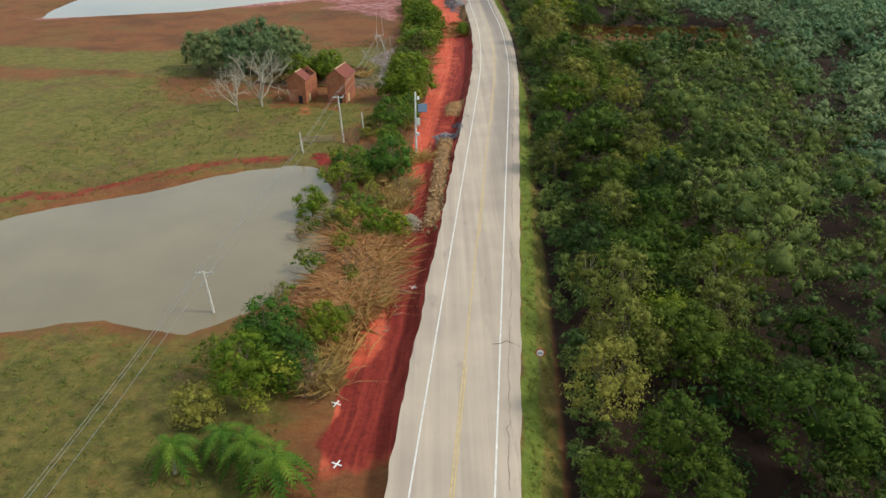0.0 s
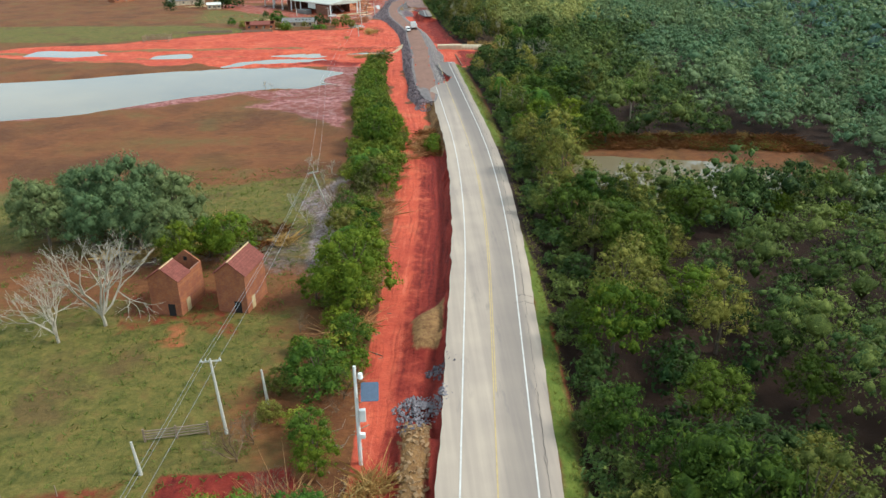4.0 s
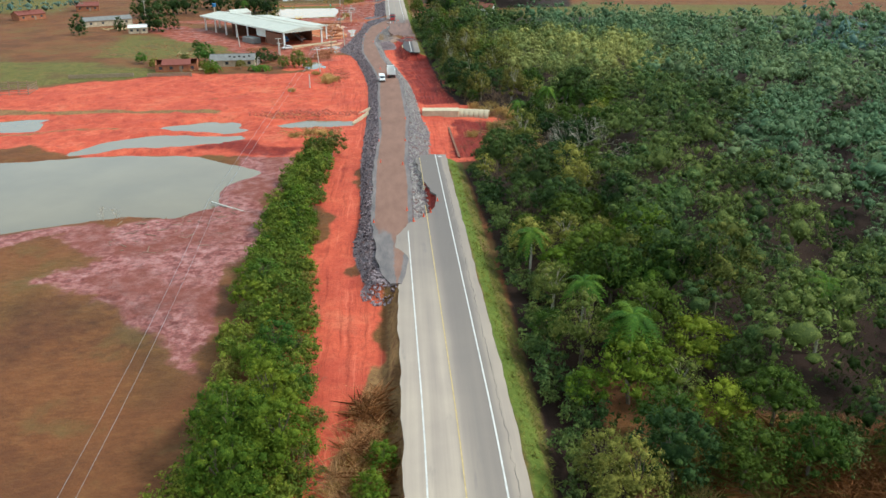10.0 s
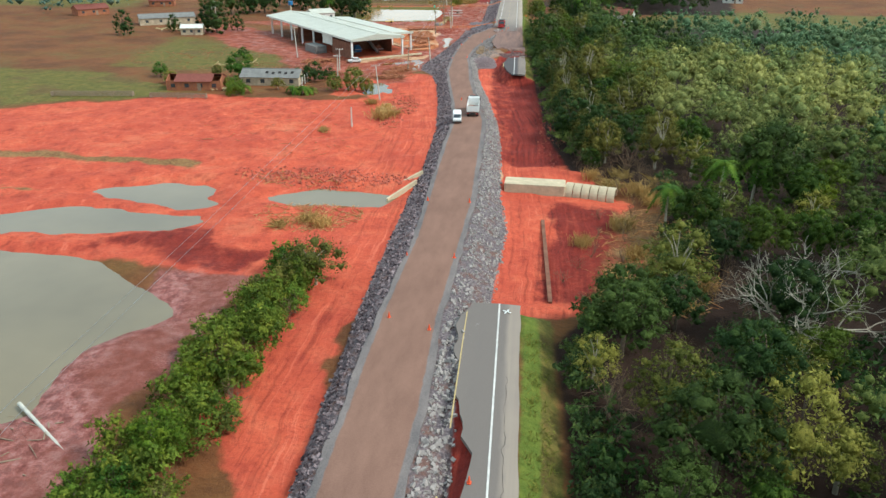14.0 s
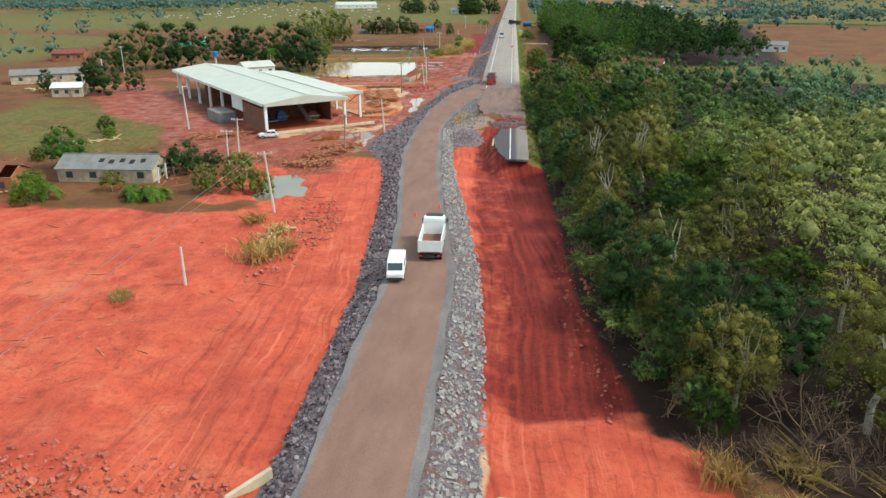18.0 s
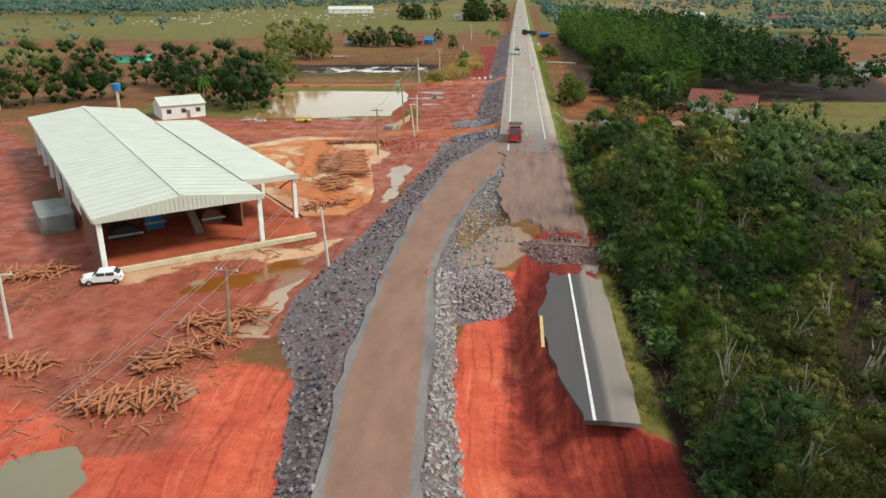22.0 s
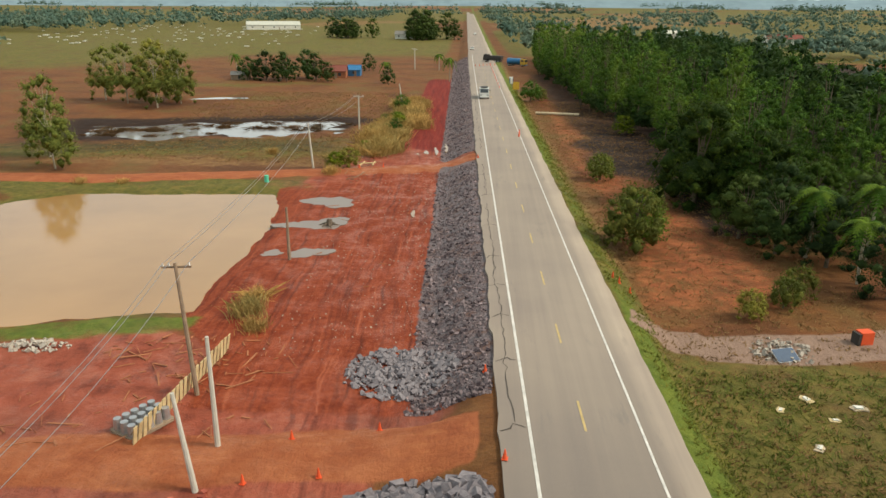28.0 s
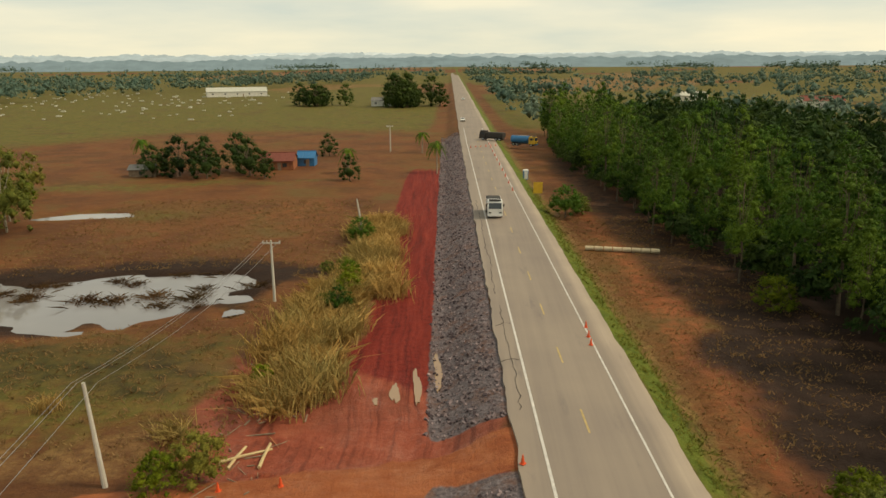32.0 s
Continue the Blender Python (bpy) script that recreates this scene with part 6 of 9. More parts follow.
for i, (x, y, sc) in enumerate([(6.6, 240, 1.0), (7.2, 237.5, 0.9), (7.6, 244.5, 0.9)]):
    set_at(STRIP[3], x, y, sc, i * 90, label="bright green leafy bush")
for i in range(16):
    set_at(BANK[0], 5.0 + 3.2 * rs.rand(), 236 + 18 * rs.rand(), 0.6 + 0.5 * rs.rand(), rs.rand() * 360, label="orange dry cane on the torn bank")
FLOWER = make_tree("flowering_bush", 46, 3.4, 2.4, 1500, 0.16, M_BLOSSOM, label="bush covered in pale blossom beside the road", category="bush", low=-0.3)
set_at(FLOWER, -4.6, 98.5, 0.8, 20)
set_at(STRIP[3], -9, 96.5, 1.5, 120, label="bright green leafy bush")
set_at(STRIP[3], -6.2, 96, 1.2, 20, label="bright green leafy bush")
TUFT = reed_clump(53, 160, 0.7, 0.9, M_TUFT, "dark brown tuft of marsh grass", "marsh_tuft")
for i in range(46):
    k = rs.rand()
    set_at(TUFT, float(-86 + 58 * k + rs.normal() * 2), float(np.interp(k, [0, 1], [696, 711]) + rs.normal() * 5), 0.5 + 0.6 * rs.rand(), rs.rand() * 360, z=-2.72)
for i, (x, y) in enumerate([(4.2, 239), (5.0, 241.5), (3.4, 242.5), (5.6, 245), (4.4, 247), (6.2, 249.5), (5.4, 253), (6.6, 256), (1.0, 233), (0.4, 236), (-0.6, 226), (-1.4, 220), (-2.2, 212), (-2.6, 205), (-3.2, 198)]):
    set_at(CANE[i % 2], x, y, 0.5 + 0.1 * (i % 3), i * 67)
for i in range(26):
    set_at(REED[1] if i % 3 else BANK[0], -19 - 30 * rs.rand(), 181 + 18 * rs.rand(), 0.7 + 0.4 * rs.rand(), rs.rand() * 360, label="brown dead reeds in pale flood silt")
for p in STRIP + REED + CANE + BANK + [TUFT, GROVE, FLOWER]:
    drop(p)

# ---- eucalyptus wood and the garden trees on the right ----
G_EU = "eucalyptus trees"
EU = [make_tree("eucalyptus", 61 + k, 15.0, 3.0, 1700, 0.24, M_EUCA, M_BARK, 22, -0.1, "tall eucalyptus with a loose green crown on a bare trunk", "tree", G_EU, 1.1, 0.2) for k in range(3)]
rs = np.random.RandomState(19)
eu = []
for yy in np.arange(640, 900, 6.5):
    for i in range(12):
        x = float(np.interp(yy, [640, 692, 720, 735, 769, 808, 860], [35, 36, 31, 28, 27, 22, 24])) + i * 6.2 + rs.normal() * 1.3
        if x < np.interp(yy, [640, 700, 770, 900], [100, 92, 84, 120]):
            eu.append((i + rs.rand(), x, yy + rs.normal() * 1.3))
eu.sort()
for _, x, y in eu[:150]:
    s = 0.52 + 0.56 * rs.rand()
    set_at(EU[rs.randint(3)], x, y, s * 1.1, rs.rand() * 360, tall=s * (1.0 + 0.3 * rs.rand()))
woods("eucalyptus_wood", [(x, y) for _, x, y in eu[150:]], M_LEAF_DARKWOODS, 260, 0.5, "inner part of the eucalyptus wood", 12, 3.4, seed=8)
# understorey shrubs, leaf colour kept dark to stand in for the wood's shaded face
woods("wood_understorey", [(float(np.interp(y, [640, 692, 720, 735, 769, 808, 860], [35, 36, 31, 28, 27, 22, 24])) - 1.5 + 14 * rs.rand() ** 1.6, float(y)) for y in np.arange(644, 860, 0.9)], M_LEAF_DARKWOODS, 260, 0.25, "dark shrubs growing under the eucalyptus trees", 4.5, 2.0, seed=18)
for p in EU:
    drop(p)
rg = np.random.RandomState(31)
FAR_GROVE = [(-34 + 15 * float(rg.normal()), 1048 + 26 * float(rg.rand()), 0.8 + 0.7 * float(rg.rand())) for _ in range(16)] + [(-88 + 9 * float(rg.normal()), 1060 + 16 * float(rg.rand()), 0.6 + 0.5 * float(rg.rand())) for _ in range(9)]
FAR_GROVE = [(min(x, -19), y, s) for x, y, s in FAR_GROVE]
BIG = make_tree("tree", 71, 13.0, 6.0, 3600, 0.23, M_LEAF_DARK, lobes=26, low=-0.4, label="big dark green tree with a dense spreading crown", core=0.72)
for i, (x, y, s) in enumerate([(-63, 608, 1.1), (-71, 616, 1.25), (-64, 622, 1.0), (-81, 620, 1.1), (-94, 636, 1.0), (-104, 551, 0.9), (-109, 619, 1.2), (-121, 608, 1.25), (-128, 603, 1.0), (-100, 644, 1.0), (-112, 650, 0.9), (-115, 616, 1.2), (-109, 554, 0.75), (-99, 559, 0.5), (-136, 540, 0.7), (-122, 552, 0.5), (40, 612, 0.6), (34, 625, 0.62), (31.5, 630, 0.6), (38, 621, 0.6), (36, 630, 0.7), (44, 626, 0.7), (-57, 801, 0.7), (-66, 796, 0.65), (-74, 800, 0.75), (-62, 808, 0.75), (-70, 806, 0.7), (-80, 798, 0.6), (-52, 796, 0.5), (-31, 792, 0.45), (-44, 838, 0.5), (-85, 808, 0.4), (-79, 803, 0.5)] + FAR_GROVE):
    set_at(BIG, x, y, s, i * 53)
drop(BIG)
CLUMP = make_tree("tree", 73, 13.0, 6.0, 8200, 0.2, M_LEAF, lobes=52, low=-0.45, label="big dark green tree with feathery shoots beside the wood", core=0.7)
for x, y, s in ((30, 645, 1.12), (37, 641, 0.9), (34, 651, 0.9), (41, 633, 0.7)):
    set_at(CLUMP, x, y, s, x * 40)
drop(CLUMP)
TALL = make_tree("tree", 72, 15.0, 4.6, 2600, 0.26, M_LEAF_OLIVE, M_PALE_BARK, 26, -0.35, "tall thin-leaved tree beside the flooded field", "tree", "", 1.1, 0.2, core=0.74)
for i, (x, y, s) in enumerate([(-76, 669, 1.0), (-83, 731, 1.05), (-88, 742, 1.15), (-80, 739, 1.0), (-70, 660, 0.8), (-94, 738, 1.1), (-103, 744, 1.0), (-88, 660, 0.7), (-85, 748, 0.9), (-98, 778, 0.6)]):
    set_at(TALL, x, y, s, i * 61)
drop(TALL)

# far tree lines out to the horizon
rs = np.random.RandomState(23)
far = []
for k in range(125):
    y0 = 900 + 2900 * rs.rand() ** 1.4
    x0 = rs.uniform(-1, 1) * (260 + y0 * 0.62)
    n, a = rs.randint(8, 34), rs.normal() * 0.22
    deepness = 1 + int(3 * rs.rand() ** 2)
    for j in range(n):
        for d_ in range(deepness):
            x, y = x0 + math.cos(a) * 6.5 * j + rs.normal() * 2, y0 + math.sin(a) * 6.5 * j + 7 * d_ + rs.normal() * 3
            if abs(x - float(road_mid(y))) > 14 and y > 880 and not (-360 < x < -12 and y < 1300 + 0.9 * (x + 200)):
                far.append((x, y))
far += [(mid_x + rs.normal() * 4, yy) for yy in np.arange(900, 1500, 11) for mid_x in (float(road_mid(yy)) + 24,) if rs.rand() < 0.7]
for _ in range(1150):
    x = -880 + 760 * rs.rand()
    far.append((x, float(np.interp(x, [-900, -300, -215, -110], [1040, 1100, 1310, 1420])) + 330 * rs.rand() ** 1.7))
for _ in range(420):
    x = 110 + 700 * rs.rand()
    far.append((x, 1180 + 0.25 * x + 260 * rs.rand()))
far += [(-210 - 130 * rs.rand(), 640 + 300 * rs.rand()) for _ in range(30)] + [(-170 - 60 * rs.rand(), 590 + 60 * rs.rand()) for _ in range(18)]
far += [(-230 - 200 * rs.rand(), 250 + 260 * rs.rand()) for _ in range(40)]
far += [(160 + 160 * rs.rand(), 60 + 480 * rs.rand()) for _ in range(320)]
far += [(90 + 240 * rs.rand(), 760 + 200 * rs.rand()) for _ in range(34)]
woods("distant_trees", far, M_LEAF_FAR_HAZE, 26, 0.9, "distant rows and groves of trees", 12.5, 5.2, seed=9, low=-0.12, lobes=2)

# ---- grass and weeds over the open ground ----
def grass_cover(name, label, count, place, height, material, seed):
    """Many small leaning blades over a stretch of ground, as one mesh."""
    r = np.random.RandomState(seed)
    root, out = [], []
    for _ in range(count):
        x, y = place(r)
        n = 5
        p = np.array([x, y, ground_z(x, y) - 0.03]) + np.concatenate([r.normal(size=(n, 2)) * 0.22, np.zeros((n, 1))], 1)
        side = r.normal(size=(n, 3)) * np.array([1, 1, 0])
        side *= 0.08 / (np.linalg.norm(side, axis=1)[:, None] + 1e-9)
        tip = p + np.concatenate([r.normal(size=(n, 2)) * 1.1 * height, height * (0.5 + 0.8 * r.rand(n, 1))], 1)
        out.append(np.stack([p - side, p + side, tip], 1).reshape(-1, 3))
    vs = np.concatenate(out)
    return thing(name, Matrix(), label, "grass", kind="stuff", mesh=raw_mesh(name, vs, np.arange(len(vs)).reshape(-1, 3), material))


def on_slope(r):
    y = 560 + 190 * r.rand()
    return float(road_mid(y)) + 8.5 + 22 * r.rand() ** 1.3, y


def on_verge(r):
    y = 30 + 305 * r.rand() if r.rand() < 0.5 else 474 + 300 * r.rand()
    return float(road_mid(y)) + 6.3 + 2.3 * r.rand(), y


def on_pasture(r):
    while True:
        x, y = -16 - 60 * r.rand() ** 1.2, 40 + 190 * r.rand()
        if inside(np.array(x), np.array(y), PONDS["pond_1"]) < -1.5:
            return x, y


def on_marsh(r):
    while True:
        x, y = -22 - 50 * r.rand() ** 1.1, 668 + 100 * r.rand()
        if inside(np.array(x), np.array(y), PONDS["pond_9"]) < -1.0:
            return x, y


def on_garden(r):
    return 14 + 24 * r.rand(), 562 + 34 * r.rand()


grass_cover("dry_grass", "short dry brown grass on the slope below the road", 5200, on_slope, 0.22, M_STRAW, 81)
grass_cover("verge_grass", "bright green grass along the road's edge", 3600, on_verge, 0.3, M_VERGE, 82)
grass_cover("pasture_grass", "tufts of olive grass on the pasture", 4200, on_pasture, 0.35, M_VERGE, 83)
grass_cover("marsh_grass", "brown marsh grass round the flooded field", 3600, on_marsh, 0.28, M_STRAW, 84)
grass_cover("garden_grass", "uneven green grass beside the track", 1800, on_garden, 0.3, M_VERGE, 85)

# ---- broken rock along the banks ----
def stone_mesh(seed, material):
    r = np.random.RandomState(seed)
    v = [(x * (0.7 + 0.5 * r.rand()), y * (0.6 + 0.5 * r.rand()), z * (0.45 + 0.45 * r.rand())) for x in (-1, 1) for y in (-1, 1) for z in (-1, 1)]
    return raw_mesh("stone", np.array(v) * 0.5, [(0, 1, 3, 2), (4, 6, 7, 5), (0, 4, 5, 1), (2, 3, 7, 6), (0, 2, 6, 4), (1, 5, 7, 3)], material)


def rubble(name, label, place, singles, joined, lo, hi, seed, material=M_ROCK):
    """A bank of stones: the nearest as parts, the rest in one part."""
    r = np.random.RandomState(seed)
    base = thing(name, Matrix(), label, "rock bank")
    kinds = [stone_mesh(seed * 10 + k, material) for k in range(6)]
    cube = np.array([(x, y, z) for x in (-1, 1) for y in (-1, 1) for z in (-1, 1)], float) * 0.5
    faces = np.array([(0, 1, 3, 2), (4, 6, 7, 5), (0, 4, 5, 1), (2, 3, 7, 6), (0, 2, 6, 4), (1, 5, 7, 3)])
    vs = []
    for i in range(singles + joined):
        x, y, lift = place(r)
        big = lo + (hi - lo) * r.rand() ** 3
        if i < singles:
            big = max(big, (lo + hi) * 0.42)
            s = part("stone", kinds[r.randint(6)], material, base)
            s.matrix_basis = pose(x, y, ground_z(x, y) + lift + big * 0.15, r.rand() * 360, r.rand() * 40, r.rand() * 360) @ Matrix.Scale(big * 1.15, 4)
        else:
            m = np.array(Euler((r.rand() * 6.28, r.rand() * 0.8, r.rand() * 6.28)).to_matrix())
            c = cube * np.array([1, 0.75, 0.55]) * big * (1 + 0.5 * (r.rand(8, 3) - 0.5))
            vs.append(c @ m.T + np.array([x, y, ground_z(x, y) + lift + big * 0.12]))
    if vs:
        f = (faces[None] + 8 * np.arange(len(vs))[:, None, None]).reshape(-1, 4)
        tagged(part("loose_stone", raw_mesh("loose_stone", np.concatenate(vs), f, material), material, base), kind="stuff")
    return base


def in_left(r):
    y = 284 + 290 * r.rand()
    return float(rock_left(y) - 0.4 + (det_left(y) - 0.5 - rock_left(y) + 0.4) * r.rand() ** 0.9), y, 0.0


def in_right(r):
    y = 300 + 200 * r.rand()
    return float(det_right(y) + 0.6 + (rock_right(y) - det_right(y) - 0.2) * r.rand()), y, 0.0


def in_fill(r):
    while True:
        y = 588 + 300 * r.rand() ** 1.4
        if abs(y - 667) > 4.5:
            return float(road_mid(y) - 11.6 + 6.0 * r.rand()), y, 0.0


def heap(cx, cy, rx, ry, high):
    def place(r):
        a, k = r.rand() * 6.283, r.rand() ** 0.6
        return cx + math.cos(a) * rx * k, cy + math.sin(a) * ry * k, high * (1 - k) * (0.6 + 0.4 * r.rand())
    return place


rubble("rock_bank", "bank of dark broken basalt along the detour", in_left, 300, 9500, 0.1, 0.46, 3, M_ROCK_PURPLE)
rubble("rock_bank", "pale grey broken stone along the detour's edge", in_right, 300, 5600, 0.11, 0.5, 4, M_ROCK_GREY)
rubble("rock_fill", "slope of purple-grey broken rock holding up the road", in_fill, 300, 15000, 0.08, 0.36, 5, M_ROCK_PURPLE)
def in_wedge(r):
    y = 500 + 50 * r.rand()
    a, b_ = float(det_right(y)) + 0.7, float(road_left(y)) - 0.3 if y > 510 else 5.0
    return a + max(0.3, b_ - a) * r.rand() ** 1.2, y, 0.0


def on_bench(r):
    y = 97 + 41 * r.rand()
    a, b_ = np.interp(y, [98, 137], [-2.8, -0.8]), np.interp(y, [98, 137], [0.0, 2.6])
    return float(a + (b_ - a) * r.rand()), y, 0.0


rubble("dirt_clods", "ochre clods and torn turf beside the road", on_bench, 30, 700, 0.15, 0.6, 36, M_ROCK_OCHRE)
rubble("gravel_strip", "grey crushed stone between the detour and the old road", in_wedge, 120, 2200, 0.08, 0.4, 34, M_ROCK_GREY)
rubble("gravel_heap", "heap of grey crushed stone beside the red gully", heap(3.8, 496.5, 3.6, 5.0, 1.3), 20, 2300, 0.09, 0.36, 6, M_ROCK_PURPLE)
rubble("gravel_heap", "heap of grey broken rock beside the field track", heap(-3.2, 576.5, 4.5, 3.6, 1.6), 40, 700, 0.3, 0.9, 7)
rubble("gravel_heap", "spread of grey rubble at the end of the rock slope", heap(-5.5, 594, 4.5, 4.0, 0.4), 0, 700, 0.25, 0.6, 8)
rubble("flood_stones", "broken red clods at the edge of flood water", heap(-16, 386, 16, 5.0, 0.15), 40, 800, 0.1, 0.5, 9, M_CLOD)
rubble("dirt_clods", "red clods fallen from the washed-out bank", heap(23, 425, 3.0, 26, 0.0), 20, 260, 0.12, 0.5, 18, M_CLOD)
rubble("dirt_clods", "red clods heaped beside the detour", heap(-12, 436, 4.5, 16, 0.2), 20, 300, 0.12, 0.55, 19, M_CLOD)
rubble("dirt_clods", "red clods strewn over the yard", heap(-16, 570, 5, 9, 0.2), 20, 260, 0.12, 0.5, 20, M_CLOD)
rubble("dirt_clods", "clods of broken asphalt at the torn road end", heap(13.4, 508.5, 3.6, 4.6, 0.3), 30, 700, 0.1, 0.5, 10, M_ROCK_DIRTY)
rubble("road_debris", "broken asphalt pieces beside the torn road edge", heap(4.5, 147.5, 2.4, 1.4, 0.0), 0, 160, 0.15, 0.5, 11)
rubble("road_debris", "grey rubble lying beside the red cut", heap(0.5, 139, 1.6, 4.0, 0.0), 0, 160, 0.15, 0.5, 12)
rubble("road_debris", "mound of grey gravel tipped beside the road", heap(1.8, 140.5, 3.4, 2.6, 0.8), 12, 500, 0.12, 0.4, 15)
rubble("dirt_clods", "dark broken edge of the torn road", heap(12.5, 509.0, 5.0, 4.4, 0.35), 60, 1300, 0.1, 0.5, 22, M_ROCK_DIRTY)
rubble("road_debris", "ochre rubble at the edge of the packed ramp", heap(1.0, 515, 1.3, 9, 0.1), 12, 300, 0.12, 0.45, 16, M_ROCK_OCHRE)
rubble("rubbish_heap", "scattered pale rubble and rubbish on the grass", heap(25.5, 600, 2.6, 2.4, 0.3), 12, 110, 0.15, 0.5, 13, M_ROCK_PALE)
rubble("rubbish_heap", "white rubble heaped on the pond's bank", heap(-36, 596.5, 3.0, 1.2, 0.4), 12, 110, 0.15, 0.5, 14, M_ROCK_PALE)


rubble("rock_bank", "loose grey stones round the start of the detour", heap(6.4, 281.0, 2.8, 4.0, 0.55), 40, 420, 0.12, 0.5, 17, M_ROCK_PURPLE)


def sticks(name, label, areas, seed, material):
    """Flood debris: splinters, poles and branches strewn over the ground."""
    r = np.random.RandomState(seed)
    box = np.array([(x, y, z) for x in (-1, 1) for y in (-1, 1) for z in (-1, 1)], float) * 0.5
    faces = np.array([(0, 1, 3, 2), (4, 6, 7, 5), (0, 4, 5, 1), (2, 3, 7, 6), (0, 2, 6, 4), (1, 5, 7, 3)])
    vs = []
    for cx, cy, rx, ry, n in areas:
        for _ in range(n):
            a, k = r.rand() * 6.283, r.rand() ** 0.6
            x, y = cx + math.cos(a) * rx * k, cy + math.sin(a) * ry * k
            m = np.array(Euler((r.normal() * 0.15, r.normal() * 0.12, r.rand() * 6.28)).to_matrix())
            v = box * np.array([0.4 + 2.2 * r.rand() ** 2, 0.04 + 0.1 * r.rand() ** 2, 0.04 + 0.05 * r.rand()])
            vs.append(v @ m.T + np.array([x, y, ground_z(x, y) + 0.07]))
    f = (faces[None] + 8 * np.arange(len(vs))[:, None, None]).reshape(-1, 4)
    return thing(name, Matrix(), label, "debris", kind="stuff", mesh=raw_mesh(name, np.concatenate(vs), f, material))


sticks("flood_debris", "splintered timber and branches strewn over red mud by the flood", [(-38, 470, 16, 12, 420), (-62, 478, 20, 14, 320), (-22, 478, 7, 9, 200), (-25, 505, 9, 8, 160), (-45, 492, 8, 8, 160), (-85, 500, 26, 22, 320), (-120, 575, 26, 18, 260), (-14, 440, 6, 14, 150), (-30, 420, 22, 26, 130), (-22, 595, 8, 5, 90), (-35, 586, 22, 4, 80), (-15, 640, 6, 40, 24)], 61, M_TIMBER)
sticks("flood_debris", "brown sticks and cane heaped by the flood beside the gully", [(37, 362, 8, 18, 420), (-13, 368, 8, 7, 420), (-20, 384, 10, 4, 120)], 63, M_CANE)
sticks("flood_debris", "bleached branches and driftwood lying in mud", [(-16, 208, 4, 28, 200), (-7, 110, 3.5, 40, 240), (-3, 200, 1.5, 60, 60), (-30, 310, 12, 14, 90), (-20, 695, 4, 40, 160)], 62, M_WOODPOST)


def puddle(x, y, rx, ry, turn, seed, material=M_PUDDLE):
    r = np.random.RandomState(seed)
    q = r.rand(3) * 6.283
    m = pose(x, y, 0, 0, 0, turn)
    pts = [m @ Vector((math.cos(a) * rx * k, math.sin(a) * ry * k, 0)) for a, k in ((i * 0.13, 0.82 + 0.17 * math.sin(2 * i * 0.13 + q[0]) + 0.14 * math.sin(3 * i * 0.13 + q[1]) + 0.07 * math.sin(7 * i * 0.13 + q[2]) + 0.03 * math.sin(15 * i * 0.13 + q[0])) for i in range(48))]
    z = max(ground_z(p.x, p.y) for p in pts) + 0.02
    g = Geo().prism([(p.x - x, p.y - y) for p in pts], -0.5, 0.0)
    return thing("puddle", pose(x, y, z), "shallow pale puddle in a red wheel rut", "puddle", "rain puddles", mesh=g.mesh("puddle", material))


for i, (x, y, rx, ry) in enumerate([(-8.1, 681, 0.4, 4.2), (-9.9, 679.5, 0.45, 2.4), (-11.4, 678, 0.3, 0.7), (-6.4, 684, 0.5, 4.0), (-20.8, 643.5, 3.9, 3.6), (-19.6, 633, 3.6, 3.2), (-24.2, 632, 1.8, 1.5), (-18.8, 621.5, 2.6, 2.0), (-23, 621, 1.7, 1.0), (-8.6, 638, 0.4, 1.6), (-27, 498, 1.2, 0.6), (-19, 476, 1.2, 2.6)]):
    puddle(x, y, rx, ry, i * 7 - 20 if rx > 1 else 4, 300 + i, M_WETMUD if rx > 1.5 else M_PUDDLE)

# ---- cracks and broken slabs on the asphalt ----
def crack(points, width, parent, seed):
    r = np.random.RandomState(seed)
    g, pts = Geo(), []
    for (x0, y0), (x1, y1) in zip(points[:-1], points[1:]):
        n = max(2, int(math.hypot(x1 - x0, y1 - y0) / 0.7))
        pts += [(x0 + (x1 - x0) * k / n + r.normal() * 0.09, y0 + (y1 - y0) * k / n + r.normal() * 0.09) for k in range(n)]
    pts.append(points[-1])
    vs, fs = [], []
    for i, (x, y) in enumerate(pts):
        a = Vector((pts[min(i + 1, len(pts) - 1)][0] - pts[max(i - 1, 0)][0], pts[min(i + 1, len(pts) - 1)][1] - pts[max(i - 1, 0)][1]))
        nrm = Vector((-a.y, a.x)).normalized() * width * (0.35 + r.rand())
        l, h = float(road_left(y)), float(road_right(y))
        z = 0.024 + 0.06 * (1 - (2 * (x - l) / (h - l) - 1) ** 2) + float(vnoise(np.array(x), np.array(y), 4, 2) - 0.5) * 0.05
        vs += [(x - nrm.x, y - nrm.y, z), (x + nrm.x, y + nrm.y, z)]
        if i:
            fs.append((2 * i - 2, 2 * i - 1, 2 * i + 1, 2 * i))
    return part("crack", g.add(vs, fs), M_CRACK, parent)


